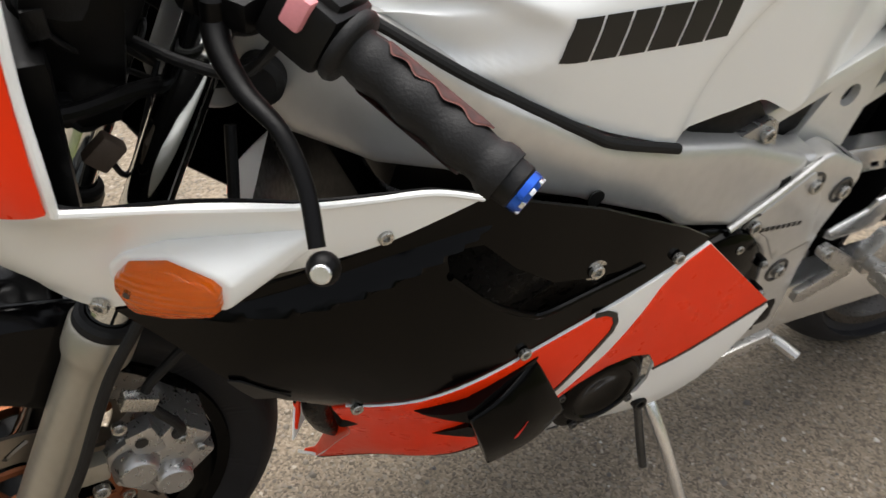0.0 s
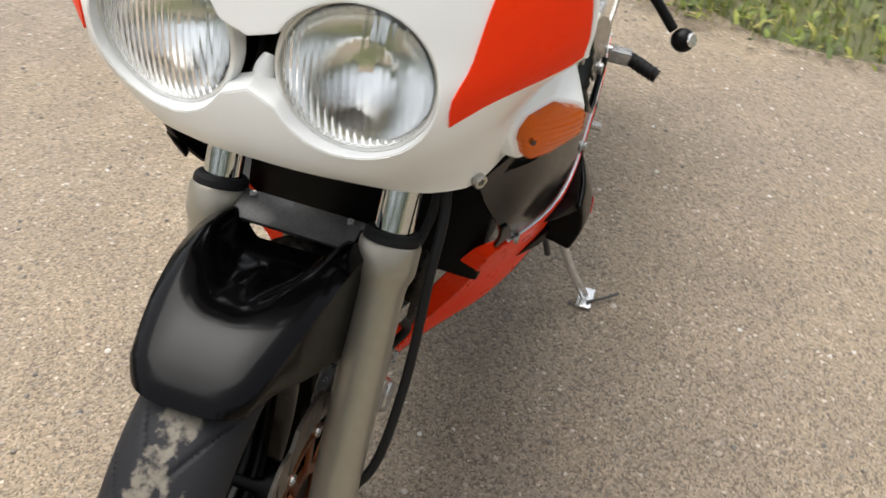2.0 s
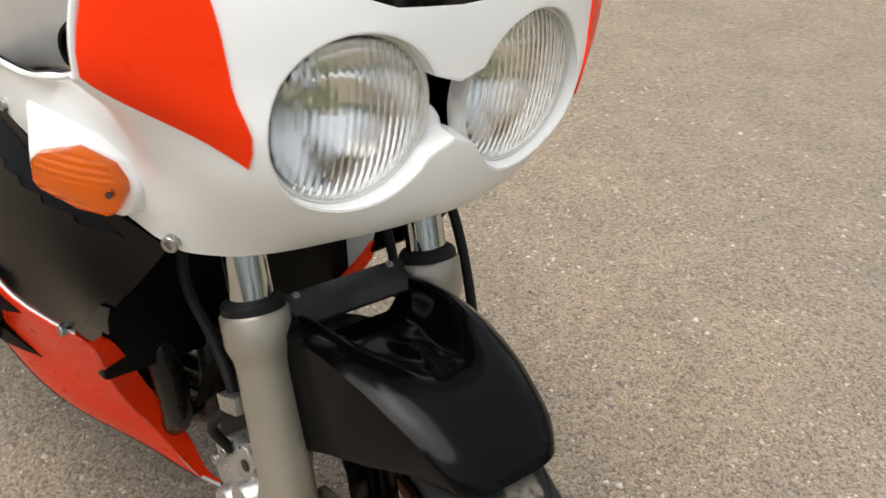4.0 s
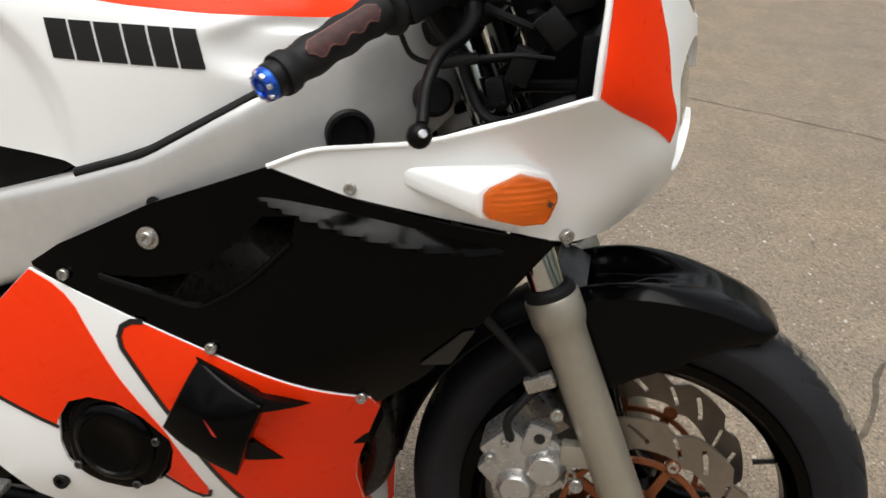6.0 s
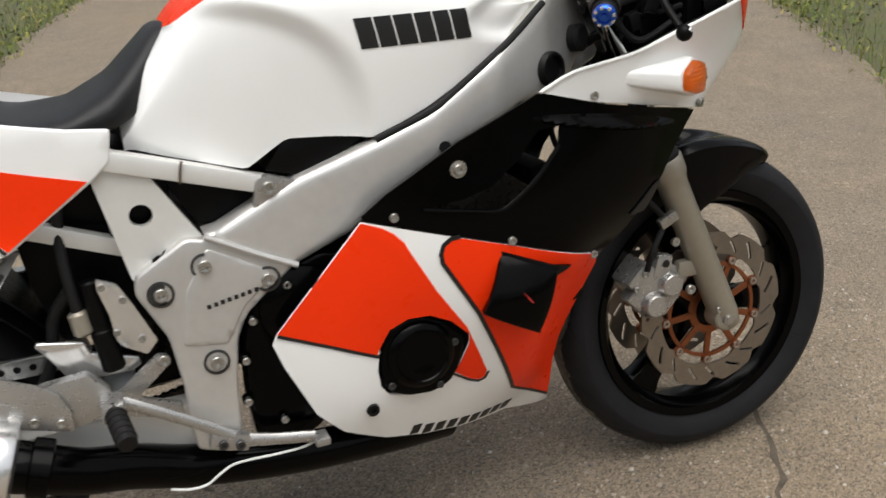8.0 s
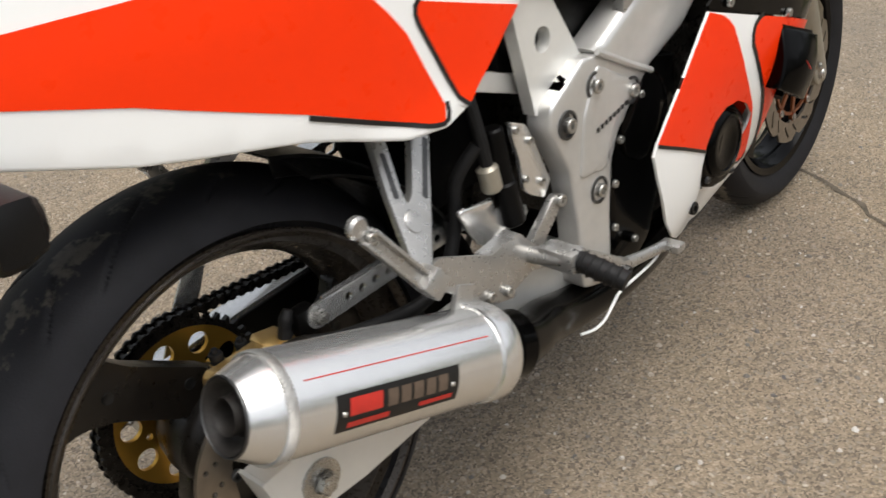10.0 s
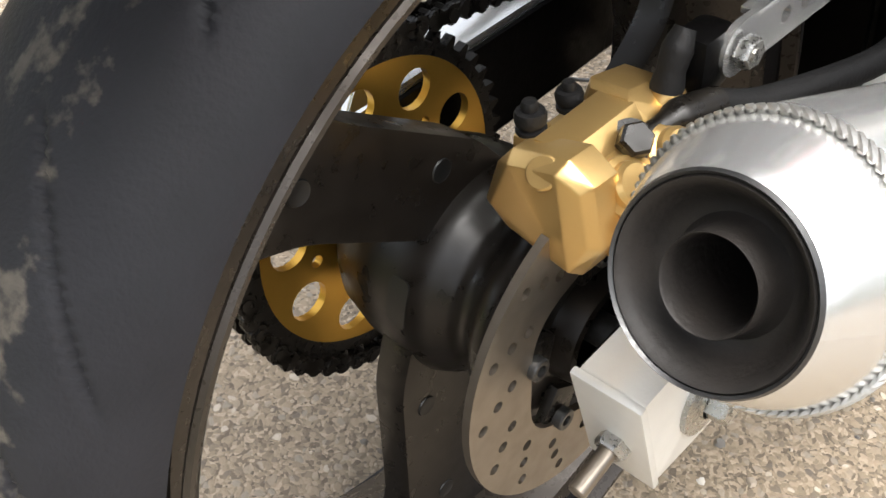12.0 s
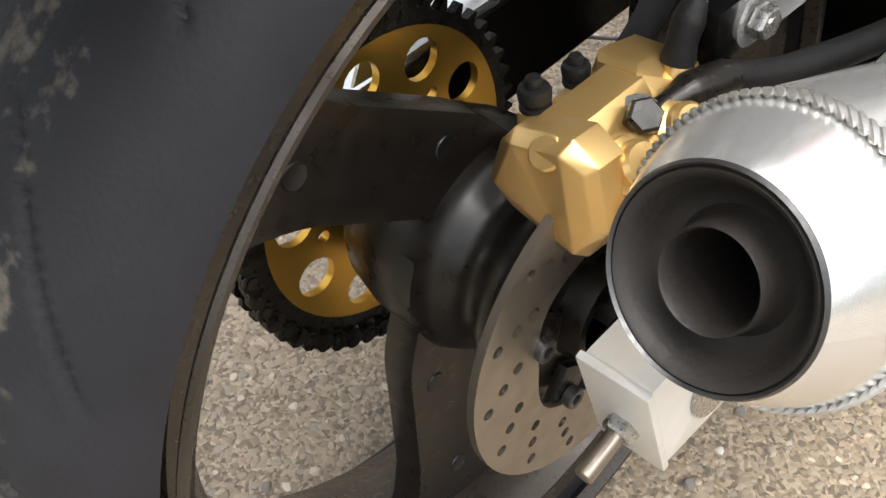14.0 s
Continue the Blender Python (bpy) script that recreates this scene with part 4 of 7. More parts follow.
def swell_loop():
    xs = [.978 + .260 * k / 24 for k in range(25)]
    return [(x, rib_line(x)[0] - rib_line(x)[1]) for x in xs] + [(x, rib_line(x)[0] + rib_line(x)[1]) for x in xs[::-1]]


def vent_lip():
    return sweep(bmesh.new(), [Vector(flank(x, z)) + Vector((0, 0.001, 0)) for x, z in ((.80, .627), (.86, .616), (.912, .608), (.936, .617), (.976, .646), (1.016, .688))], 0.0035, 8)


panels = both("side_panel", side_panel, BLACK, bike, "glossy black side fairing panel with an air slot")
for f, p in zip((False, True), panels):
    part("rib", sheet([swell_loop()], swelling, 0.003, 0.0045), BLACK, p, "raised black rib", flip=f)
    part("slot_lip", vent_lip(), BLACK, p, flip=f)
    # the recess is only a black triangle, its shade put in as colour
    part("inlet", sheet([rounded([(1.150, .552), (1.182, .552), (1.208, .600), (1.196, .598)], .003)], flank, .002, .02, lift=.0008), DECAL, p, "small flat dark triangle for the shade in an inlet", flip=f)
    s = 1 if f else -1
    for x, z, r in ((.757, .623, .0065), (.929, .561, .0065), (1.085, .500, .0065)):
        bolt(p, (x, s * (side_y(x, z) - .001), z), (0, s, 0), r, "screw", STEEL, "steel socket screw")
    bolt(p, (.858, s * (side_y(.858, .676) - .001), .676 if not f else .640), (0, s, 0), .008, "large_screw", STEEL, "steel screw with a wide washer", washer=.0125)

# lower cowl: white, with orange-red fields and black pinstripes
LOWER = [(.711, .6225), (.578, .483), (.570, .468), (.583, .430), (.622, .343), (.662, .298), (.735, .252), (.80, .232), (.88, .219), (.97, .207), (1.03, .186), (1.084, .166),
         (1.070, .195), (1.064, .25), (1.060, .295), (1.059, .34), (1.065, .375), (1.077, .41), (1.089, .445), (1.101, .478), (1.094, .4975), (.93, .553)]


def on_lower(loop, lift=0.0009, thick=0.001, step=0.02):
    return sheet([loop], flank, thick, step, lift=lift)


def strip(points, w):
    """A narrow band along a line."""
    p = [Vector(q) for q in points]
    a, b = [], []
    for i, q in enumerate(p):
        d = (p[min(i + 1, len(p) - 1)] - p[max(i - 1, 0)]).normalized()
        s = Vector((-d.y, d.x)) * w / 2
        a.append(tuple(q + s))
        b.append(tuple(q - s))
    return b + a[::-1]


RED_REAR = [(.578, .4835), (.7175, .4185), (.7225, .430), (.7386, .4556), (.7665, .4674), (.8007, .4663), (.8328, .4503), (.8617, .4214), (.8628, .4043), (.8499, .3658), (.842, .354), (.868, .335), (.884, .329), (.893, .333), (.895, .346), (.858, .434), (.812, .503), (.780, .562), (.768, .586), (.755, .600), (.740, .610), (.711, .6215)]
RED_FRONT = [(.850, .5785), (.836, .577), (.826, .570), (.822, .559), (.824, .546), (.877, .458), (.958, .284), (1.0, .251), (1.068, .199), (1.0635, .25), (1.0595, .295), (1.0585, .34), (1.0645, .375), (1.0765, .41),
             (1.0885, .445), (1.1005, .478), (1.093, .498), (.93, .5535)]
SCOOP = [(.911, .546), (.872, .462), (.960, .414), (.993, .511)]
scoop_y = spline_surface([(.911, .546, .244), (.872, .462, .262), (.960, .414, .264), (.993, .511, .267), (.930, .485, .277), (.95, .46, .277)])
COVER = [(.722, .392), (.727, .428), (.742, .452), (.768, .463), (.800, .462), (.830, .447), (.857, .420), (.858, .404), (.846, .368), (.830, .346), (.800, .335), (.762, .338), (.738, .348), (.726, .366)]
COVER_GAP = [(.790 + (x - .790) * 1.07, .400 + (z - .400) * 1.07) for x, z in COVER]
lowers = both("lower_cowl", lambda: sheet([LOWER, COVER_GAP], flank, 0.004, 0.016), WHITE, bike, "white lower fairing with orange-red fields and black pinstripes")
for f, p in zip((False, True), lowers):
    s = 1 if f else -1
    part("red_field", on_lower(RED_REAR), RED, p, "orange-red painted field", flip=f)
    part("red_field", on_lower(RED_FRONT), RED, p, "orange-red painted field", flip=f)
    part("pinstripe", on_lower(strip([(.578, .481), (.65, .449), (.72, .4155)], .005), .0017), DECAL, p, "black pinstripe", flip=f)
    part("pinstripe", on_lower(strip([(.850, .581), (.836, .5795), (.8245, .572), (.820, .559), (.822, .545), (.875, .456), (.956, .282)], .0065), .0017), DECAL, p, "black pinstripe", flip=f)
    part("pinstripe", on_lower(strip([(.956, .282), (1.0, .248), (1.068, .196)], .005), .0017), DECAL, p, "black pinstripe", flip=f)
    part("pinstripe", on_lower(strip([(.838, .352), (.868, .332), (.884, .326), (.894, .330), (.898, .342)], .004), .0017), DECAL, p, "black pinstripe", flip=f)
    duct = part("air_scoop", sheet([SCOOP], lambda x, z: (x, -scoop_y(x, z), z), 0.050, 0.012, roll=0.004), BLACK, p, "black air scoop", flip=f)
    part("scoop_lip", sheet([[(.911, .5485), (.914, .540), (.980, .500), (1.034, .499)]], lambda x, z: (x, -side_y(x, z) - 0.024 * max(0, min((1.034 - x) / .045, (x - .905) / .08)) ** .8 * min(1, max(0, (.552 - z) / .05)) - 0.002, z), 0.030, 0.008), SATIN_BLACK, p, "black scoop lip", flip=f)
    part("scoop_lip", sheet([[(.940, .424), (.958, .411), (.992, .402), (.968, .44)]], lambda x, z: (x, -side_y(x, z) - 0.010 * max(0, (.992 - x) / .04) - 0.002, z), 0.014, 0.01), SATIN_BLACK, p, "black scoop lip", flip=f)
    part("marking", sheet([[(.930, .490), (.934, .486), (.945, .472), (.941, .474)]], lambda x, z: (x, -scoop_y(x, z) - .0012, z), 0.001, 0.01), LABEL_RED, duct, "small red chip mark", flip=f)
    for k in range(9):
        x = .775 + .022 * k
        z = float(np.interp(x, [.75, .80, .88, .97], [.249, .234, .2225, .219]))
        part("letter_bar", on_lower([(x, z), (x + .015, z - .001), (x + .021, z + .017), (x + .006, z + .018)], .0012, step=.01), DECAL, p, "", flip=f)
    bolt(p, (.706, s * (side_y(.706, .328) - .002), .328), (0, s, 0), .010, "quarter_turn_fastener", PLASTIC, "black slotted fastener")


def front_lip():
    """The front edge of the lower cowl, turned in towards the wheel."""
    edge = [(1.094, .4975, .010), (1.101, .478, .020), (1.089, .445, .026), (1.077, .41, .030), (1.065, .375, .032), (1.059, .34, .032), (1.060, .295, .030), (1.064, .25, .026), (1.067, .22, .020), (1.070, .195, .014), (1.078, .178, .008)]
    def at(k, v):
        x, z, w = (float(np.interp(k, range(len(edge)), [e[i] for e in edge])) for i in range(3))
        p = Vector(flank(x, z))
        return p + Vector((-.15 * w * v, w * v, 0))
    return skin(at, np.linspace(0, 10, 31), np.linspace(0, 1, 6), .003, lambda p: p + Vector((-1, .2, 0)))


for f, p in zip((False, True), lowers):
    part("turned_lip", front_lip(), RED, p, "orange-red front edge turned inwards", 60, flip=f)


def engine_cover():
    """A shield-shaped crankcase cover with a turned, stepped face."""
    bm = sheet([rounded(COVER[::-1], .008)], lambda x, z: (x, -.216, z), .07, .01, roll=.007)
    lathe(bm, [(.053, -.002), (.052, .004), (.047, .009), (.041, .0105), (.039, .008), (.027, .0085), (.025, .0075), (0, .0075)], (.786, -.215, .402), (0, -1, 0), 48)
    return bm


for f in (False, True):
    c = part("engine_cover", engine_cover(), BLACK, bike, "scuffed black crankcase cover standing through the fairing", flip=f)
    s = 1 if f else -1
    for x, z in ((.840, .411), (.737, .362), (.812, .347)):
        bolt(c, (x, s * .2155, z), (0, s, 0), .0055, "cover_bolt", DARK_STEEL)

# indicators
LENS_EDGE = [(-.039, .767), (-.033, .773), (.000, .7845), (.029, .7765), (.0385, .764), (.039, .755), (.031, .737), (.026, .733), (.000, .7335), (-.034, .744), (-.039, .750)]
LENS_MID, LENS_WAY, LENS_OUT = Vector((1.248, -.2325, 0)), Vector((.0809, .0588, 0)).normalized(), Vector((.0588, -.0809, 0)).normalized()


def lens_ring(grow, deep):
    """The outline of the indicator lens, grown about its middle and set out by deep."""
    return [LENS_MID + LENS_WAY * (a * grow) + Vector((0, 0, .758 + (b - .758) * grow)) + LENS_OUT * deep for a, b in LENS_EDGE]


def pod():
    """A white body that grows out of the cowl and ends in a collar round the lens."""
    bm = bmesh.new()
    for p in [(1.120, -.226, .780), (1.116, -.224, .771), (1.120, -.224, .7615), (1.13, -.20, .782), (1.13, -.20, .760)]:
        bm.verts.new(p)
    for p in lens_ring(1.17, -.004) + [q + Vector((-.004, .045, 0)) for q in lens_ring(1.2, -.004)]:
        bm.verts.new(p)
    bmesh.ops.convex_hull(bm, input=list(bm.verts))
    bmesh.ops.delete(bm, geom=[v for v in bm.verts if not v.link_faces], context="VERTS")
    bmesh.ops.dissolve_limit(bm, angle_limit=radians(3), verts=bm.verts, edges=bm.edges)
    bmesh.ops.bevel(bm, geom=list(bm.edges), offset=.0042, segments=3, profile=.5, affect="EDGES", clamp_overlap=True)
    bmesh.ops.recalc_face_normals(bm, faces=bm.faces)
    return bm


def amber_lens():
    """A long six-sided amber lens with a shallow crown."""
    bm = bmesh.new()
    n = len(LENS_EDGE)
    rings = [[bm.verts.new(p) for p in lens_ring(g, h)] for g, h in ((.97, -.016), (1.0, -.002), (1.0, .0035), (.965, .0065), (.6, .0105), (.25, .012))]
    for p, q in zip(rings, rings[1:]):
        for i in range(n):
            bm.faces.new((p[i], p[(i + 1) % n], q[(i + 1) % n], q[i]))
    bm.faces.new(rings[0][::-1])
    bm.faces.new(rings[-1])
    bmesh.ops.recalc_face_normals(bm, faces=bm.faces)
    return bm


for f in (False, True):
    ind = part("front_indicator", pod(), WHITE, bike, "white indicator pod with an amber lens", flip=f, smooth=50)
    part("lens", amber_lens(), AMBER, ind, "amber plastic lens", flip=f, smooth=25)
    s = 1 if f else -1
    cyl(bm := bmesh.new(), (1.272, s * .2175, .754), (1.2765, s * .2235, .754), .0030, seg=12)
    part("lens_screw", bm, DARK_STEEL, ind)
for s in (-1, 1):
    bolt(upper_cowl, (1.292, s * .180, .709), (.55, s * .8, -.1), .0075, "screw", STEEL, "steel socket screw")
    bolt(upper_cowl, (1.078, s * .229, .752), (0, s, 0), .0065, "screw", STEEL, "steel socket screw")

# ---- frame ----
SPAR_X = np.array([.45, .60, .75, .85, .95, 1.05, 1.12, 1.16])
SPAR_Y = np.array([.188, .189, .200, .203, .186, .143, .082, .05])


def spar(x, z):
    return (x, -float(np.interp(x, SPAR_X, SPAR_Y)) + .06 * max(0, z - .80), z)


SPAR_LOOP = [(1.160, .80), (1.12, .762), (1.05, .748), (.993, .742), (.862, .695), (.746, .632), (.708, .600), (.618, .562), (.53, .60), (.505, .630), (.526, .634), (.64, .688), (.755, .7245), (.836, .754), (.868, .772), (.967, .830), (1.05, .885), (1.12, .915), (1.155, .92)]
bm = bmesh.new()
lathe(bm, [(0, 0), (.042, 0), (.045, .004), (.045, .18), (.042, .184), (0, .184)], (1.165, 0, .77), (-.42, 0, 1), 32)
bmesh.ops.recalc_face_normals(bm, faces=bm.faces)
frame_ob = part("frame", bm, SILVER, bike, "silver twin-spar aluminium frame")
for o in ((.56, 0, .60), (.49, 0, .36)):
    part("cross_tube", box(bmesh.new(), o, (.05, .34, .05), bevel=.012), SATIN_BLACK, frame_ob, "dark frame cross tube")
for f in (False, True):
    part("spar", sheet([SPAR_LOOP], spar, .045, .012, roll=.012), SILVER, frame_ob, "wide silver frame beam", flip=f)
PIVOT = [(.409, .588), (.48, .628), (.522, .620), (.623, .566), (.588, .540), (.548, .507), (.530, .473), (.520, .40), (.516, .312), (.50, .302), (.452, .318), (.447, .36), (.447, .418), (.438, .492), (.404, .562)]
for f in (False, True):
    s = 1 if f else -1
    pl = part("pivot_plate", sheet([rounded(PIVOT, .008)], lambda x, z: (x, -.190 + .03 * max(0, .45 - x), z), .035, .012, roll=.005), SILVER, frame_ob, "silver cast pivot plate", flip=f)
    part("raised_face", sheet([rounded([(.470, .555), (.505, .612), (.575, .572), (.59, .556), (.545, .520), (.515, .470), (.455, .478)], .008)], lambda x, z: (x, -.190, z), .006, .012, lift=.0025, roll=.0025), SILVER, pl, "raised silver face of the plate", flip=f)
    part("weld", sweep(bmesh.new(), [(.505, s * .192, .628), (.535, s * .193, .612), (.58, s * .194, .588), (.625, s * .194, .566)], .0045, 8, 14), SILVER, pl, "painted weld seam")
    for x, z in ((.499, .587), (.437, .558), (.581, .553), (.496, .446)):
        bm = lathe(bmesh.new(), [(.0185, -.001), (.0185, .003), (.015, .0035), (.014, -.001)], (x, s * .189, z), (0, s, 0), 28, closed=True)
        lathe(bm, [(.0145, .0008), (0, .0008)], (x, s * .189, z), (0, s, 0), 28)
        bmesh.ops.recalc_face_normals(bm, faces=bm.faces)
        part("recess", bm, DARK_STEEL, pl, "dark washer round a bolt")
        bolt(pl, (x, s * .190, z), (0, s, 0), .0095, "frame_bolt", STEEL, "steel socket bolt")
    # the maker's word on the plate, as plain bars
    for k in range(8):
        x = .497 + .0095 * k
        bm = bmesh.new()
        box(bm, (x, s * .1932, .529 + .0018 * k), (.0058, .0006, .0062), bevel=0)
        part("letter_bar", bm, DECAL, pl)
for f in (1, -1):
    # thin black disc on the beam in place of a hole's dark inside
    bm = cyl(bmesh.new(), (.852, f * .2045, .703), (.852, f * .2062, .703), .009, seg=20)
    part("spar_hole", bm, DECAL, frame_ob, "dark disc for the shade in a beam hole")

# ---- tank ----
TX = np.array([.425, .47, .52, .56, .60, .68, .78, .90, 1.00, 1.06, 1.095])
T_TOP = np.array([.790, .858, .918, .952, .970, .974, .970, .955, .935, .915, .895])
T_W = np.array([.118, .142, .168, .183, .191, .197, .198, .191, .160, .122, .092])
T_SH = np.array([.770, .832, .890, .925, .938, .938, .932, .918, .903, .890, .878])
LOW_X = np.array([.42, .435, .495, .572, .5785, .61, .635, .692, .755, .84, .885, .97, 1.026, 1.06, 1.095])
T_LOW = np.array([.742, .745, .7265, .706, .705, .725, .740, .736, .7275, .762, .786, .8327, .8655, .885, .872])


def tank(x, s):
    """A point of the tank: s runs from 0 on the ridge to 1 at the right lower edge, negative on the left."""
    g, a = (1 if s >= 0 else -1), abs(s)
    w, t, h = (float(np.interp(x, TX, q)) for q in (T_W, T_TOP, T_SH))
    lo = float(np.interp(x, LOW_X, T_LOW))
    pts = [(-.35 * w, t - .003), (0, t), (.38 * w, t - .003), (.74 * w, t - .3 * (t - h)), (.955 * w, h - .012), (w, h - .4 * (h - lo)), (.955 * w, lo), (.93 * w, lo - .02)]
    f = min(a, .9999) * 5
    j = int(f)
    u = f - j
    p = [np.array(q) for q in pts[j:j + 4]]
    y, z = 0.5 * (2 * p[1] + (p[2] - p[0]) * u + (2 * p[0] - 5 * p[1] + 4 * p[2] - p[3]) * u * u + (3 * p[1] - p[0] - 3 * p[2] + p[3]) * u ** 3)
    # hollows for the knees and for the bars on full lock
    def ease(q):
        q = min(1, max(0, q))
        return q * q * (3 - 2 * q)
    if z < .945 and y > .4 * w:
        k = (abs(x - .52) / .238) ** 2.4 + (abs(z - .725) / .206) ** 2.4 if x > .52 else (abs(z - .725) / .206) ** 2.4
        y -= .017 * ease((1.06 - k) / .35) * ease((x - .44) / .08)
        k = ((x - .985) / .085) ** 2 + ((z - .872) / .036) ** 2
        y -= .016 * ease((1.0 - k) / .8)
    return (x, -g * y, z)


def tank_band(x):
    """The s at which the red top meets the white side."""
    zr = float(np.interp(x, [.43, .48, .505, .53, .56, .625, .69, .83, .917, 1.05, 1.10], [.80, .878, .897, .915, .935, .931, .921, .909, .905, .902, .896]))
    ss = np.linspace(0.06, 1, 60)
    zz = np.array([tank(x, s)[2] for s in ss])
    return float(np.interp(-zr, -zz, ss))


def tank_piece(lo, hi, ns, sign):
    xs = np.r_[np.linspace(.425, .62, 26), np.linspace(.63, 1.095, 48)]
    verts, faces = [], []
    for x in xs:
        a, b = lo(x), hi(x)
        for k in range(ns + 1):
            verts.append(tank(x, sign * (a + (b - a) * k / ns)))
    m = ns + 1
    for i in range(len(xs) - 1):
        for k in range(ns):
            q = (i * m + k, i * m + k + 1, (i + 1) * m + k + 1, (i + 1) * m + k)
            faces.append(q if sign > 0 else q[::-1])
    return verts, faces


BANDS = {}


def band(x):
    x = round(float(x), 4)
    if x not in BANDS:
        BANDS[x] = tank_band(x)
    return BANDS[x]


v, fc = tank_piece(lambda x: -band(x), band, 28, 1)
fuel_tank = mesh_part("fuel_tank", v, fc, RED, bike, "fuel tank with an orange-red top and white flanks", 60)
for sg in (1, -1):
    v, fc = tank_piece(band, lambda x: 1.0, 26, sg)
    side = mesh_part("tank_side", v, fc, WHITE, fuel_tank, "pearl white tank side with a knee hollow", 60)
# closed ends and floor of the tank
for x in (.425, 1.095):
    bm = bmesh.new()
    bm.faces.new([bm.verts.new(tank(x, -1 + 2 * k / 24)) for k in range(25)])
    part("tank_end", bm, SATIN_BLACK, fuel_tank, "dark underside of the tank")
# filler cap
bm = lathe(bmesh.new(), [(0, .010), (.028, .010), (.030, .008), (.046, .007), (.049, .004), (.050, -.01)], (.69, 0, .972), (0, 0, 1), 40)
cap = part("filler_cap", bm, ALU, fuel_tank, "aluminium filler cap")
for k in range(7):
    a = 2 * math.pi * k / 7
    bolt(cap, (.69 + .038 * math.cos(a), .038 * math.sin(a), .979), (0, 0, 1), .004, "cap_bolt", STEEL)


# the maker's word on the tank, as plain slanting bars
def word_bars(sign):
    widths = (.025, .025, .028, .025, .024, .025)
    out, x = [], .738
    for w in widths:
        out.append((x, w))
        x += w + .0025
    for x, w in out:
        bm = bmesh.new()
        rows = []
        for k in range(7):
            f = k / 6
            z = .892 - .0015 * (x - .74) / .16 - .041 * f
            for e in (0, .5, 1):
                xx = x + w * e + .008 * f
                ss = np.linspace(.3, 1, 60)
                zz = np.array([tank(xx, s)[2] for s in ss])
                p = Vector(tank(xx, float(np.interp(-z, -zz, ss))))
                rows.append(bm.verts.new((p.x, (p.y - .0011) * sign, p.z)))
        for k in range(6):
            for e in (0, 1):
                q = (rows[k * 3 + e], rows[k * 3 + e + 1], rows[k * 3 + 4 + e], rows[k * 3 + 3 + e])
                bm.faces.new(q if sign < 0 else q[::-1])
        part("letter_bar", bm, DECAL, fuel_tank, "black block of a stylised brand word")


word_bars(1)
word_bars(-1)


def tank_gap():
    """The dark rubber seam between tank and beam."""
    pts = [(.755, .7215), (.836, .7505), (.868, .768), (.967, .826), (1.05, .878)]
    return sweep(bmesh.new(), [Vector(spar(x, z)) + Vector((0, .008, .004)) for x, z in pts], .0055, 10)


for f in (False, True):
    part("tank_seal", tank_gap(), RUBBER, fuel_tank, "black rubber seam under the tank", flip=f)

# ---- front end ----
FORK_D = Vector((-.4195, 0, 1)).normalized()


def fork_at(z, y):
    return Vector((1.278 + (.010 if y > 0 else 0) - (z - .606) * .4195, y, z))


for s in (-1, 1):
    y = -.096 if s < 0 else .102
    bm = bmesh.new()
    low, top = fork_at(.272, y), fork_at(.606, y)
    L = (top - low).length
    lathe(bm, [(0, 0), (.018, 0), (.022, .004), (.0265, .03), (.0265, L - .055), (.0275, L - .045), (.0315, L - .035), (.0325, L - .030), (.0325, L - .003), (.0305, L), (.0225, L)], low, FORK_D, 40)
    # boss that holds the axle
    ax = Vector((1.402, y, .294))
    cyl(bm, ax - Vector((0, .02, 0)), ax + Vector((0, .02, 0)), .024, seg=28, bevel=.003)
    box(bm, fork_at(.40, y) + Vector((-.035, 0, 0)), (.045, .02, .03), bevel=.005)
    bmesh.ops.recalc_face_normals(bm, faces=bm.faces)
    leg = part("fork_leg", bm, FORK, bike, "warm grey fork lower leg", 40)
    bm = lathe(bmesh.new(), [(.020, -.002), (.030, -.002), (.0295, .007), (.026, .011), (.0215, .012), (.0205, .006)], top, FORK_D, 36, closed=True)
    bmesh.ops.recalc_face_normals(bm, faces=bm.faces)
    part("dust_seal", bm, RUBBER, leg, "black rubber dust seal")
    part("fork_tube", cyl(bmesh.new(), top - FORK_D * .02, fork_at(.965, y), .0205, seg=36), CHROME, leg, "polished fork tube")
    bm = lathe(bmesh.new(), [(0, .008), (.007, .008), (.0075, .006), (.0105, .006), (.0115, .004), (.0115, 0), (.0155, 0), (.0155, -.004)], (1.402, s * .1165, .294), (0, s, 0), 24)
    part("axle_end", bm, STEEL, leg, "steel axle end")
    bolt(leg, (1.378, s * .121, .318), (0, s, 0), .006, "pinch_bolt", STEEL)
# plate that ties the legs together over the wheel
bm = bmesh.new()
box(bm, (1.297, 0, .603), (.040, .136, .005), Matrix.Rotation(radians(14), 3, "Y"), bevel=.0015)
box(bm, (1.280, 0, .594), (.012, .150, .03), Matrix.Rotation(radians(14), 3, "Y"), bevel=.003)
brace = part("fork_brace", bm, DARK_STEEL, bike, "dark metal brace between the fork legs")
for s in (-1, 1):
    bolt(brace, (1.284, s * .055, .6085), (.2, 0, 1), .004, "bolt", STEEL)


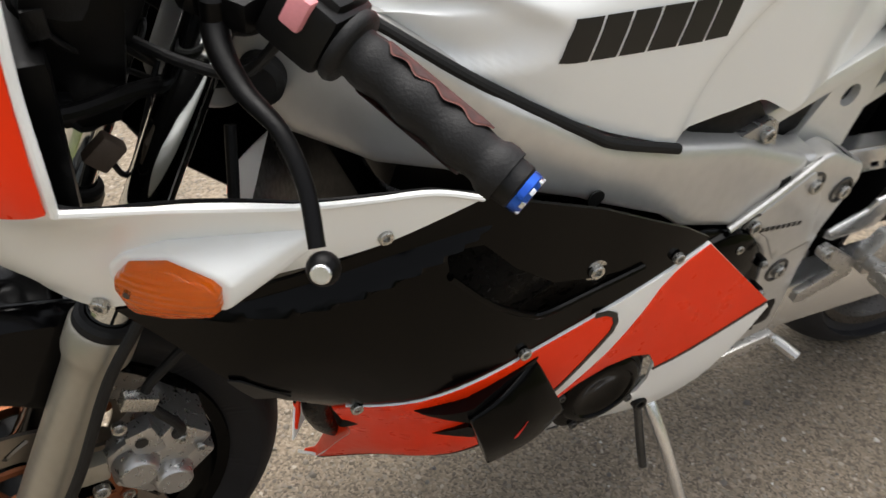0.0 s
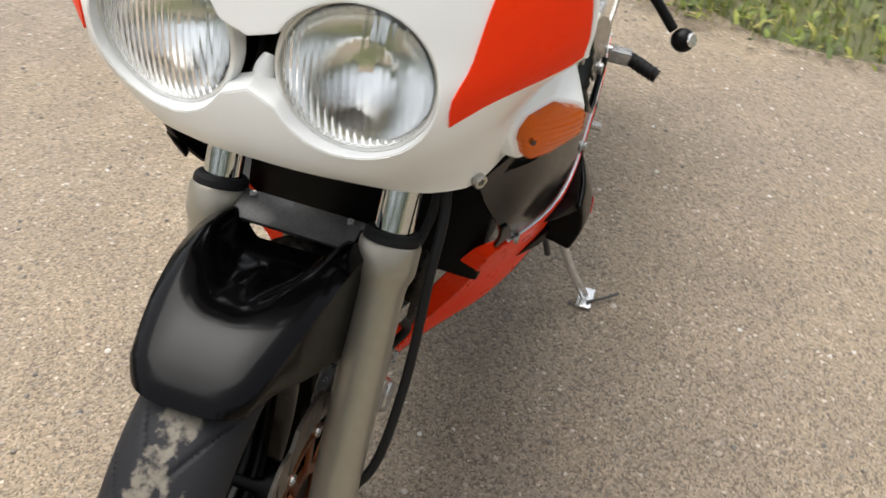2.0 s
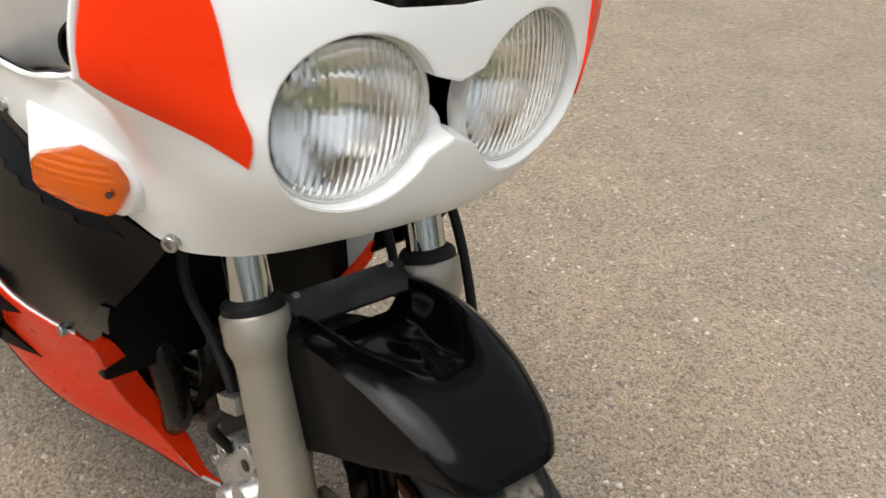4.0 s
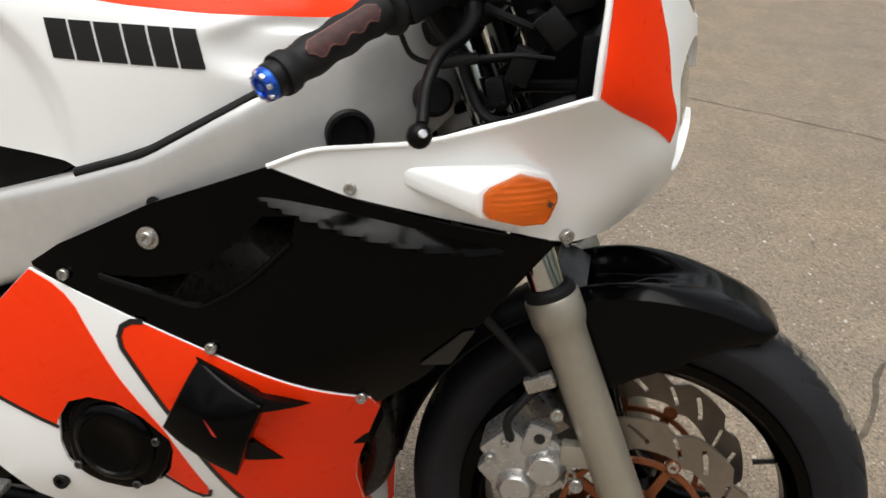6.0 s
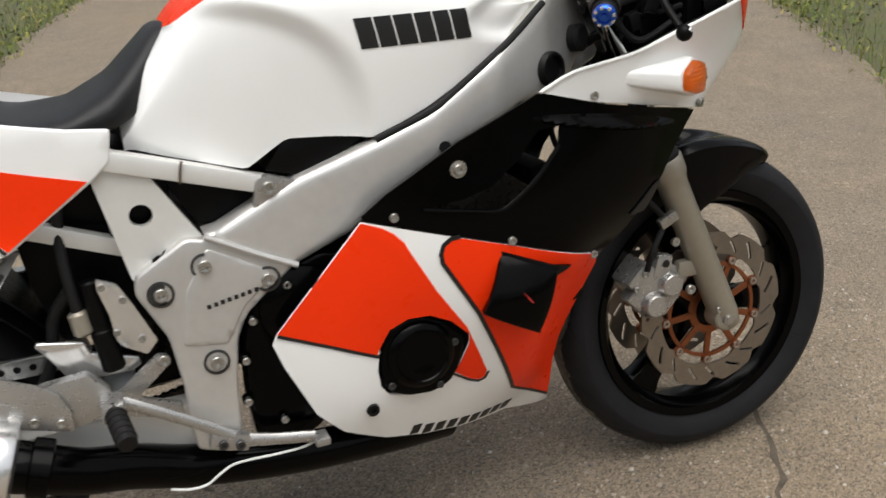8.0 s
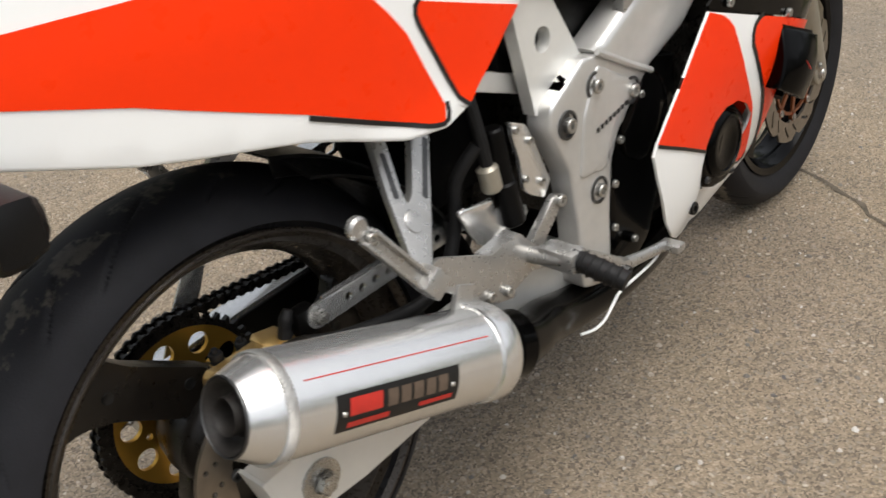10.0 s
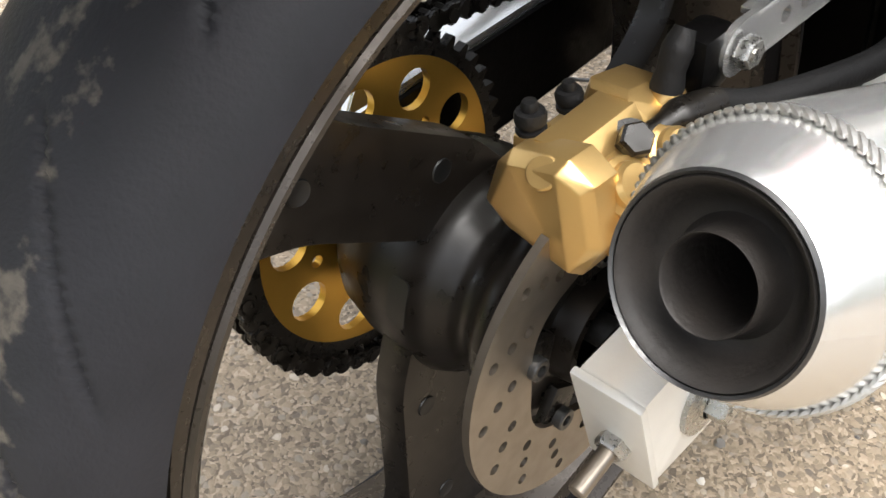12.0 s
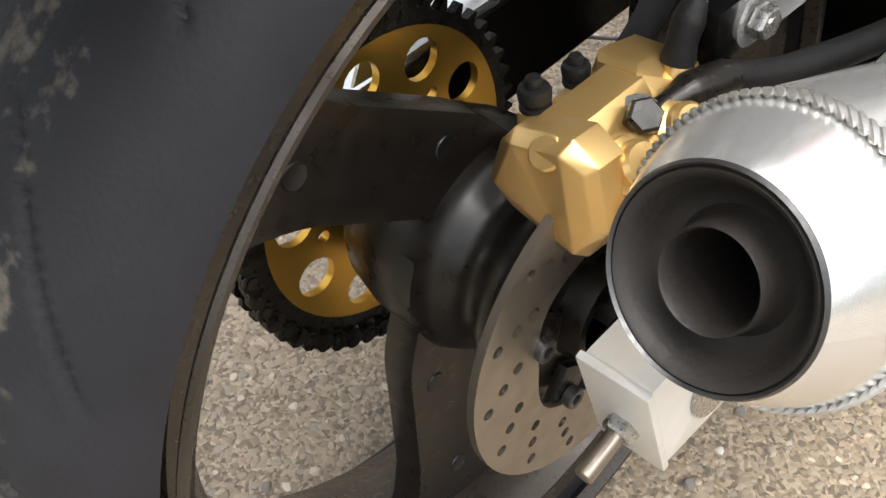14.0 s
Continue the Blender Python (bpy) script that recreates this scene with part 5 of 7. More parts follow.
# mudguard
def guard(a, v):
    """A point of the front mudguard: a in degrees round the axle from straight ahead, v across."""
    av = abs(v)
    e = a + 3.0 * max(0, (69 - a) / 7) * min(1, av) ** 4
    r0 = float(np.interp(a, [62, 64, 68, 76, 88, 97, 104, 110], [.3065, .311, .3145, .318, .322, .3245, .325, .323]))
    w = float(np.interp(a, [62, 66, 72, 80, 90, 100, 110], [.056, .061, .067, .075, .082, .085, .085]))
    dip = min(1, max(0, (a - 77) / 20))
    dip = dip * dip * (3 - 2 * dip)
    if av <= 1:
        r = r0 - .012 * av ** 5
        y = w * v
        hollow = min(1, max(0, (float(np.interp(a, [78, 90, 98], [.45, .62, .76])) - av) / .36))
        r -= .027 * dip * hollow * hollow * (3 - 2 * hollow)
        r += .004 * dip * math.exp(-((av - .80) / .14) ** 2)
        r += .007 * math.exp(-((a - 92) / 4) ** 2) * math.exp(-(av / .10) ** 2)
    else:
        k = av - 1
        low = float(np.interp(a, [62, 66, 71, 77, 83, 90, 97, 110], [.286, .283, .273, .250, .231, .218, .208, .190]))
        top = r0 - .012
        r = top + (low - top) * k
        y = math.copysign(w - .004 * k * k, v)
    return Vector((FC.x + r * math.cos(radians(e)), y, FC.z + r * math.sin(radians(e))))


VS = np.r_[np.linspace(-2, -1.06, 8), np.linspace(-1, 1, 45), np.linspace(1.06, 2, 8)]
mud = part("front_mudguard", skin(guard, np.linspace(62, 108, 44), VS, .003, lambda p: FC), GUARD, bike, "glossy black front mudguard", 50)


def rear_guard(a, v):
    r = .315 - .012 * abs(v) ** 2.4 + .004 * (a - 112) / 90
    return Vector((FC.x + r * math.cos(radians(a)), .064 * v, FC.z + r * math.sin(radians(a))))


part("guard_tail", skin(rear_guard, np.linspace(110, 170, 30), np.linspace(-1, 1, 13), .003, lambda p: FC), SATIN_BLACK, mud, "black rear half of the mudguard", 50)


# brake discs and calipers
def wavy(r, n, depth, phase=0.0, count=180):
    out = []
    for k in range(count):
        a = 2 * math.pi * k / count
        f = ((a * n / (2 * math.pi) + phase) % 1)
        cut = max(0.0, 1 - abs(f - .82) / .18)
        out.append((FC.x + (r - depth * cut ** .8) * math.cos(a), FC.z + (r - depth * cut ** .8) * math.sin(a)))
    return out


def slot(a0, r0, r1, da, w):
    """A slanting slot between two radii."""
    p = [Vector((FC.x + (r0 + (r1 - r0) * k / 4) * math.cos(a0 + da * k / 4), FC.z + (r0 + (r1 - r0) * k / 4) * math.sin(a0 + da * k / 4))) for k in range(5)]
    return strip([tuple(q) for q in p], w)


ROT = 18
for s in (-1, 1):
    y = s * .066
    loops = [wavy(.1495, 9, .012), wavy(.108, 9, .006, .3)[::-1]]
    for k in range(9):
        a = 2 * math.pi * k / 9
        loops.append(slot(a + .10, .118, .140, .20, .006)[::-1])
        loops.append(slot(a + .42, .114, .134, .16, .005)[::-1])
    bm = bmesh.new()
    prism(bm, loops, y - .0022, y + .0022, step=.012)
    disc = part("brake_disc", bm, DISC, bike, "drilled wave-edged steel brake disc", 30)
    bm = bmesh.new()
    lathe(bm, [(.032, -.003), (.046, -.003), (.046, .003), (.032, .003)], (FC.x, y - s * .004, FC.z), (0, 1, 0), 40, closed=True)
    for k in range(9):
        a = radians(24.3 + 40 * k)
        d = Vector((math.cos(a), 0, math.sin(a)))
        e = Vector((-math.sin(a), 0, math.cos(a)))
        m = Matrix((d, (0, 1, 0), e)).transposed()
        box(bm, Vector((FC.x, y - s * .002, FC.z)) + d * .071, (.056, .005, .012), m, bevel=.001)
        cyl(bm, Vector((FC.x, y - s * .004, FC.z)) + d * .0985, Vector((FC.x, y + s * .003, FC.z)) + d * .0985, .0095, seg=16)
    lathe(bm, [(.086, -.0025), (.093, -.0025), (.093, .0025), (.086, .0025)], (FC.x, y - s * .002, FC.z), (0, 1, 0), 60, closed=True)
    bmesh.ops.recalc_face_normals(bm, faces=bm.faces)
    part("disc_carrier", bm, COPPER, disc, "bronze anodised disc carrier")
    for k in range(9):
        a = radians(24.3 + 40 * k)
        c = Vector((FC.x + .0985 * math.cos(a), y + s * .003, FC.z + .0985 * math.sin(a)))
        bm = lathe(bmesh.new(), [(0, -.001), (.003, -.001), (.0035, .0025), (.007, .0025), (.0075, 0)], c, (0, s, 0), 18)
        bmesh.ops.recalc_face_normals(bm, faces=bm.faces)
        part("disc_bobbin", bm, STEEL, disc)
    # caliper
    o = s * .115
    bm = bmesh.new()
    pots = bmesh.new()
    for x, z in ((1.290, .378), (1.257, .345)):
        lathe(pots, [(0, .016), (.018, .016), (.021, .013), (.022, .006), (.026, 0), (.026, -.035)], (x, s * .098, z), (0, s, 0), 28)
    box(bm, (1.262, s * .066, .372), (.055, .068, .105), Matrix.Rotation(radians(-45), 3, "Y"), bevel=.008)
    box(bm, (1.277, s * .092, .412), (.032, .022, .045), Matrix.Rotation(radians(15), 3, "Y"), bevel=.006)
    box(bm, (1.235, s * .084, .352), (.03, .03, .055), Matrix.Rotation(radians(-45), 3, "Y"), bevel=.006)
    box(bm, (1.305, s * .088, .395), (.06, .016, .022), Matrix.Rotation(radians(35), 3, "Y"), bevel=.004)
    bmesh.ops.recalc_face_normals(bm, faces=bm.faces)
    cal = part("brake_caliper", bm, CAST, bike, "silver two-pot brake caliper", 40)
    bmesh.ops.recalc_face_normals(pots, faces=pots.faces)
    part("pot_cover", pots, CAST, cal, "twin round pot covers", 40)
    for x, z, r in ((1.299, .455, .008), (1.330, .361, .009), (1.222, .380, .006), (1.240, .405, .006)):
        bolt(cal, (x, s * .102, z), (0, s, 0), r, "caliper_bolt", STEEL)
    # the shaded hole is drawn as a flat black disc
    bm = bmesh.new()
    cyl(bm, (1.281, s * .104, .418), (1.281, s * .1045, .418), .007, seg=18)
    part("caliper_hole", bm, DECAL, cal, "dark disc for the shade in a caliper hole")
    hose = part("brake_hose", sweep(bmesh.new(), [(1.245, s * .10, .41), (1.243, s * .12, .45), (1.27, s * .112, .50), (1.235, s * .112, .545), (1.19, s * .12, .60), (1.165, s * .10, .68), (1.15, s * .06, .76)], .0055, 10), RUBBER, bike, "black rubber brake hose")
    bm = bmesh.new()
    box(bm, (1.276, s * .116, .502), (.035, .014, .018), Matrix.Rotation(radians(-25), 3, "Y"), bevel=.002)
    part("hose_clip", bm, STEEL, hose, "bent metal hose clip")
part("speedometer_cable", sweep(bmesh.new(), [(1.40, .085, .30), (1.385, .135, .36), (1.345, .150, .46), (1.30, .150, .58), (1.255, .145, .66), (1.22, .11, .74), (1.21, .08, .82)], .0055, 10), RUBBER, bike, "black speedometer cable")
bm = bmesh.new()
cyl(bm, (1.548, -.002, .366), (1.578, -.002, .372), .0035, seg=10)
part("valve_stem", bm, RUBBER, front_wheel, "rubber valve stem")

# ---- engine and dark inner parts ----
bm = bmesh.new()
box(bm, (.77, 0, .43), (.34, .28, .28), bevel=.03)
box(bm, (.94, 0, .56), (.18, .32, .16), Matrix.Rotation(radians(35), 3, "Y"), bevel=.02)
engine = part("engine", bm, GREASY, bike, "dark grey engine block inside the fairing")
CASE = [(.640, .31), (.60, .285), (.540, .30), (.532, .37), (.536, .46), (.552, .51), (.595, .553), (.66, .575), (.72, .56), (.72, .42), (.66, .36)]
for f in (False, True):
    s = 1 if f else -1
    case = part("crankcase_cover", sheet([rounded(CASE, .01)], lambda x, z: (x, -.178, z), .04, .012, lift=.0, roll=.008), BLACK, engine, "black side cover of the engine", flip=f)
    bm = lathe(bmesh.new(), [(.062, 0), (.060, .006), (.05, .012), (.02, .014), (0, .014)], (.625, s * .177, .50), (0, s, 0), 40)
    part("clutch_dome", bm, BLACK, engine, "domed black clutch cover")
    for x, z in ((.607, .538), (.553, .494), (.536, .437), (.531, .374), (.579, .334)):
        bm = cyl(bmesh.new(), (x, s * .170, z), (x, s * .187, z), .0075, seg=16, bevel=.002)
        part("bolt_boss", bm, BLACK, engine)
        bolt(engine, (x, s * .187, z), (0, s, 0), .0055, "case_bolt", STEEL)
bm = bmesh.new()
box(bm, (1.045, 0, .53), (.03, .33, .24), Matrix.Rotation(radians(-14), 3, "Y"), bevel=.006)
rad = part("radiator", bm, SATIN_BLACK, bike, "black radiator behind the front wheel")
bm = bmesh.new()
box(bm, (.80, 0, .69), (.46, .27, .13), Matrix.Rotation(radians(-18), 3, "Y"), bevel=.03)
part("airbox", bm, SATIN_BLACK, bike, "black airbox under the tank")
for k in range(4):
    bm = bmesh.new()
    y = -.10 + .066 * k
    sweep(bm, [(1.03, y, .48), (1.08, y * .9, .40), (1.06, y * .7, .30), (.95, y * .55, .235), (.78, y * .4 - .03, .205)], .019, 12)
    part("exhaust_header", bm, GREASY, bike, "dark exhaust header pipe")
for f in (False, True):
    s = 1 if f else -1
    # ducts at the steering head
    bm = lathe(bmesh.new(), [(.026, -.012), (.027, .004), (.025, .008), (.021, .008), (.019, .0), (0, -.002)], (1.052, s * .146, .785), (.42, s * .9, .05), 32)
    bmesh.ops.recalc_face_normals(bm, faces=bm.faces)
    if s < 0:
        part("air_duct", bm, PLASTIC, bike, "black oval air duct beside the frame")
    bm = lathe(bmesh.new(), [(.021, -.014), (.022, .006), (.016, .010), (0, .009)], (1.130, s * .088, .820), (.5, s * .85, .1), 28)
    bmesh.ops.recalc_face_normals(bm, faces=bm.faces)
    part("rubber_bung", bm, RUBBER, bike, "round black rubber bung in the frame")

# ---- handlebars and cockpit ----
bm = bmesh.new()
box(bm, (1.155, 0, .905), (.075, .235, .028), Matrix.Rotation(radians(-23), 3, "Y"), bevel=.009)
cyl(bm, (1.155, -.096, .885), (1.142, -.096, .925), .031, seg=28, bevel=.004)
cyl(bm, (1.155, .096, .885), (1.142, .096, .925), .031, seg=28, bevel=.004)
bmesh.ops.recalc_face_normals(bm, faces=bm.faces)
part("top_yoke", bm, SATIN_BLACK, bike, "black top yoke clamping the fork tubes")
GIN, GOUT = Vector((1.110, .228, .930)), Vector((1.042, .331, .880))
for f in (False, True):
    s = 1 if f else -1
    g0, g1 = Vector((GIN.x, s * GIN.y, GIN.z)), Vector((GOUT.x, s * GOUT.y, GOUT.z))
    d = (g1 - g0).normalized()
    bm = bmesh.new()
    cyl(bm, Vector((1.148, s * .10, .945)), g1, .011, seg=20)
    lathe(bm, [(.0215, -.02), (.031, -.02), (.031, .02), (.0215, .02)], fork_at(.945, s * .096), FORK_D, 28, closed=True)
    bmesh.ops.recalc_face_normals(bm, faces=bm.faces)
    bar = part("handlebar", bm, SATIN_BLACK, bike, "black clip-on handlebar")
    L = (g1 - g0).length
    prof = [(.011, -.004), (.027, -.004), (.028, 0), (.026, .004), (.0185, .006)]
    prof += [(.0178 + .0012 * math.sin(k * .9), .010 + (L - .026) * k / 20) for k in range(21)]
    prof += [(.0195, L - .012), (.020, L - .006), (.0195, L), (.011, L)]
    bm = lathe(bmesh.new(), prof, g0, d, 28)
    grip = part("grip", bm, RUBBER, bar, "black foam grip", 50)
    # wavy faded print along the grip
    up = (Vector((-.25, 0, 1)) - d * d.dot(Vector((-.25, 0, 1)))).normalized()
    fw = d.cross(up) * (1 if (d.cross(up)).x < 0 else -1)
    for tilt in ((62, 240) if s < 0 else (-15, 165)):
        for name, wide, r, mat, label in (("print_edge", 5, .0197, FLAME_EDGE, "paler edge of the print"), ("grip_print", 0, .0201, FLAME, "faded red wavy print on the grip")):
            bm = bmesh.new()
            rows = []
            n = 48
            for k in range(n + 1):
                q = k / n
                taper = min(1, 9 * min(q, 1 - q) + .15)
                row = []
                for e in (-1, -.5, 0, .5, 1):
                    w0 = (23 + (7 * math.sin(q * 24) if e > 0 else 0)) * taper + wide
                    a = radians(tilt + w0 * e)
                    off = up * math.cos(a) - fw * math.sin(a)
                    row.append(bm.verts.new(g0 + d * (.020 + (L - .046) * q) + off * r))
                rows.append(row)
            for p, q in zip(rows, rows[1:]):
                for i in range(4):
                    bm.faces.new((p[i], p[i + 1], q[i + 1], q[i]))
            bmesh.ops.recalc_face_normals(bm, faces=bm.faces)
            part(name, bm, mat, grip, label)
    bm = lathe(bmesh.new(), [(.012, 0), (.0165, 0), (.0165, .010), (.015, .012), (.010, .012)], g1, d, 24)
    part("bar_end_collar", bm, PLASTIC, bar, "black bar end collar")
    bm = lathe(bmesh.new(), [(.014, .010), (.0155, .012), (.0155, .017), (.013, .0205), (.009, .021), (.008, .018), (.0045, .018), (.004, .0205), (0, .0205)], g1, d, 28)
    bmesh.ops.recalc_face_normals(bm, faces=bm.faces)
    end = part("bar_end", bm, BLUE, bar, "blue anodised bar end weight")
    for k in range(8):
        a = 2 * math.pi * k / 8
        off = up * math.cos(a) + fw * math.sin(a)
        bm = bmesh.new()
        m = Matrix((d, off, d.cross(off))).transposed()
        box(bm, g1 + d * .0188 + off * .0125, (.004, .0045, .005), m, bevel=.0008)
        part("milled_pad", bm, ALU, end)
    # switch box
    mid = g0 - d * .030
    m = Matrix((d, up, d.cross(up))).transposed()
    bm = bmesh.new()
    box(bm, mid, (.050, .046, .052), m, bevel=.007)
    box(bm, mid + up * .010 + fw * .004, (.040, .040, .046), m, bevel=.008)
    sw = part("switch_box", bm, PLASTIC, bar, "black plastic switch box")
    bm = bmesh.new()
    box(bm, mid - fw * .026 + up * .012 - d * .002, (.016, .024, .012) if s > 0 else (.010, .012, .010), m, bevel=.003)
    part("switch_button", bm, PINK, sw, "faded pink switch")
    # lever and its perch
    lp = [(1.178, s * .160, .944), (1.186, s * .190, .924), (1.181, s * .222, .908), (1.168, s * .258, .896), (1.163, s * .288, .873), (1.166, s * .316, .846)]
    perch = bmesh.new()
    box(perch, (1.160, s * .165, .942), (.055, .045, .024), Matrix.Rotation(radians(s * 35), 3, "Z"), bevel=.006)
    cyl(perch, (1.184, s * .176, .926), (1.184, s * .176, .952), .009, seg=18, bevel=.002)
    pe = part("lever_perch", perch, SATIN_BLACK, bar, "black lever mount")
    bm = sweep(bmesh.new(), lp, [.011, .0095, .008, .0065, .006, .0058], 14, 10, flat=.8, side=(0, 0, 1))
    lever = part("brake_lever" if s < 0 else "clutch_lever", bm, SATIN_BLACK, bar, "black hand lever with a ball end")
    bm = bmesh.new()
    bmesh.ops.create_uvsphere(bm, u_segments=20, v_segments=14, radius=.0115, matrix=Matrix.Translation((1.166, s * .327, .838)))
    part("ball_end", bm, SATIN_BLACK, lever, "worn lever ball")
    # the bright glint on the ball is a pale disc facing outwards
    bm = bmesh.new()
    tip = Vector((.45, s * .75, .38)).normalized()
    cyl(bm, Vector((1.166, s * .327, .838)) + tip * .007, Vector((1.166, s * .327, .838)) + tip * .0118, .0068 if s > 0 else .004, seg=16, bevel=.001)
    part("worn_tip", bm, ALU, lever, "pale metal disc that gives the ball a glint")
# brake switch cable in a thicker sleeve, from the lever mount to the nose
cable = part("switch_cable", sweep(bmesh.new(), [(1.112, -.178, .900), (1.124, -.174, .878), (1.150, -.170, .872), (1.190, -.168, .880), (1.225, -.160, .884), (1.262, -.140, .880)], .0028, 8), RUBBER, bike, "thin black brake switch cable")
part("cable_sleeve", sweep(bmesh.new(), [(1.152, -.170, .8725), (1.170, -.169, .8765), (1.190, -.168, .880)], [.0062, .0068, .0056], 12, 5), RUBBER, cable, "thicker black rubber sleeve")
# right side: brake fluid reservoir; left side: mirror-image perch only
bm = bmesh.new()
box(bm, (1.178, -.150, .978), (.075, .052, .034), Matrix.Rotation(radians(-30), 3, "Z"), bevel=.008)
res = part("brake_reservoir", bm, SATIN_BLACK, bike, "black brake fluid reservoir")
bm = bmesh.new()
box(bm, (1.178, -.150, .9975), (.080, .057, .008), Matrix.Rotation(radians(-30), 3, "Z"), bevel=.003)
lid = part("lid", bm, PLASTIC, res, "black reservoir lid with raised lettering worn away")
for dx, dy in ((-.028, -.016), (.028, .016)):
    bolt(lid, (1.178 + dx, -.150 + dy, 1.001), (0, 0, 1), .004, "lid_screw", STEEL)
bm = lathe(bmesh.new(), [(0, .002), (.006, .002), (.007, 0), (.008, -.004)], (1.192, -.183, .972), (.4, -.9, 0), 18)
part("sight_glass", bm, LABEL_TAN, res, "yellowed sight glass")

bm = bmesh.new()
box(bm, (1.262, 0, .975), (.05, .27, .11), Matrix.Rotation(radians(-20), 3, "Y"), bevel=.015)
for y, r in ((-.075, .046), (.02, .052), (.10, .034)):
    lathe(bm, [(0, -.05), (r * .8, -.05), (r, -.02), (r, .012)], (1.235, y, .985), (-1, 0, .35), 28)
bmesh.ops.recalc_face_normals(bm, faces=bm.faces)
part("instrument_panel", bm, PLASTIC, bike, "black instrument cluster behind the screen")
rnd = random.Random(11)
for k in range(4):
    y0, y1 = rnd.uniform(-.17, .17), rnd.uniform(-.14, .14)
    a = (1.15 + rnd.uniform(-.02, .03), y0, .93 + rnd.uniform(-.05, .03))
    b = (1.22 + rnd.uniform(-.03, .03), (y0 + y1) / 2 + rnd.uniform(-.03, .03), .86 + rnd.uniform(-.05, .05))
    c = (1.29 + rnd.uniform(-.02, .02), y1, .84 + rnd.uniform(-.06, .08))
    part("wiring_loom", sweep(bmesh.new(), [a, b, c], rnd.uniform(.003, .006), 8), RUBBER, bike, "black wiring behind the nose")
for s in (-1, 1):
    part("cowl_stay", sweep(bmesh.new(), [(1.15, s * .05, .80), (1.22, s * .10, .84), (1.30, s * .14, .86), (1.34, s * .12, .90)], .007, 10), SATIN_BLACK, bike, "black tubular nose bracket")
    part("throttle_cable" if s < 0 else "clutch_cable", sweep(bmesh.new(), [(1.135, s * .19, .93), (1.165, s * .17, .885), (1.20, s * .12, .872), (1.24, s * .05, .868), (1.22, 0, .82), (1.14, -s * .03, .77)], .0045, 10), RUBBER, bike, "black control cable")
rnd = random.Random(5)
for k in range(8):
    s = 1 if k % 2 else -1
    o = (1.235 + rnd.uniform(-.03, .06), s * (.115 + rnd.uniform(-.02, .03)), .86 + rnd.uniform(-.07, .08))
    bm = bmesh.new()
    box(bm, o, (rnd.uniform(.014, .03), rnd.uniform(.012, .02), rnd.uniform(.018, .04)), Matrix.Rotation(rnd.uniform(-.8, .8), 3, "Y"), bevel=.003)
    part("wire_connector", bm, LABEL_TAN if k in (3, 8) else PLASTIC, bike, "small wire connector")
    part("wire", sweep(bmesh.new(), [o, (o[0] - .02, o[1] * .8, o[2] - .04), (1.20, o[1] * .4, .80 + rnd.uniform(-.02, .03))], .0026, 6, 5), RUBBER, bike, "thin black wire")
bm = bmesh.new()
box(bm, (1.30, .06, .80), (.03, .03, .05), bevel=.004)
part("wire_connector", bm, LABEL_TAN, bike, "dirty plastic wire connector")
# black filler blocks, added to keep the space behind the lamps dark
bm = bmesh.new()
box(bm, (1.268, 0, .868), (.080, .20, .12), Matrix.Rotation(radians(-8), 3, "Y"), bevel=.02)
box(bm, (1.235, .02, .91), (.05, .15, .07), Matrix.Rotation(radians(-24), 3, "Y"), bevel=.012)
part("fairing_bracket_box", bm, SATIN_BLACK, bike, "added black blocks that fill the dark space behind the lamps")
bm = bmesh.new()
box(bm, (1.305, 0, .80), (.015, .30, .14), bevel=.01)
part("lamp_backing", bm, SATIN_BLACK, bike, "black rear of the lamp unit")

# ---- rear end ----
def tail(x, z):
    return (x, -float(np.interp(x, [-.42, -.25, -.05, .15, .30, .42], [.085, .125, .168, .190, .190, .176])) + .10 * max(0, z - .80) - .25 * max(0, .665 - z), z)


TAIL = [(.411, .785), (.404, .743), (.38, .722), (.317, .681), (.265, .647), (.225, .637), (.169, .644), (.054, .683), (-.10, .718), (-.30, .785), (-.36, .835), (-.34, .905), (-.10, .892), (.105, .858), (.162, .838), (.357, .792)]
RED_A = [(.190, .745), (.228, .660), (.222, .644), (.198, .650), (.063, .708), (-.09, .767), (-.25, .815), (-.27, .845), (-.05, .845), (.093, .816), (.149, .793), (.170, .771)]
RED_B = [(.208, .772), (.206, .755), (.253, .661), (.265, .650), (.372, .7225)]
tails = both("tail_cowl", lambda: sheet([rounded(TAIL, .006)], tail, .004, .018, roll=.004), WHITE, bike, "white seat cowl with orange-red fields")
for f, p in zip((False, True), tails):
    part("red_field", sheet([RED_A], tail, .001, .02, lift=.0012), RED, p, "orange-red painted field", flip=f)
    part("red_field", sheet([RED_B], tail, .001, .02, lift=.0012), RED, p, "orange-red painted field", flip=f)
    part("pinstripe", sheet([strip([(.2315, .662), (.2305, .652), (.226, .645), (.218, .643), (.208, .645), (.198, .648), (.062, .705)], .0048)], tail, .001, .02, lift=.0018), DECAL, p, "black pinstripe", flip=f)
    part("pinstripe", sheet([strip([(.220, .7745), (.212, .773), (.206, .768), (.2045, .760), (.207, .750), (.250, .660), (.262, .648)], .0048)], tail, .001, .02, lift=.0018), DECAL, p, "black pinstripe", flip=f)
    for k in range(3):
        part("letter_bar", sheet([[(.118 - .03 * k, .816 + .008 * k), (.136 - .03 * k, .811 + .008 * k), (.138 - .03 * k, .834 + .008 * k), (.120 - .03 * k, .839 + .008 * k)]], tail, .001, .02, lift=.0014), DECAL, p, flip=f)
bm = bmesh.new()
box(bm, (-.12, 0, .875), (.46, .20, .05), Matrix.Rotation(radians(4), 3, "Y"), bevel=.02)
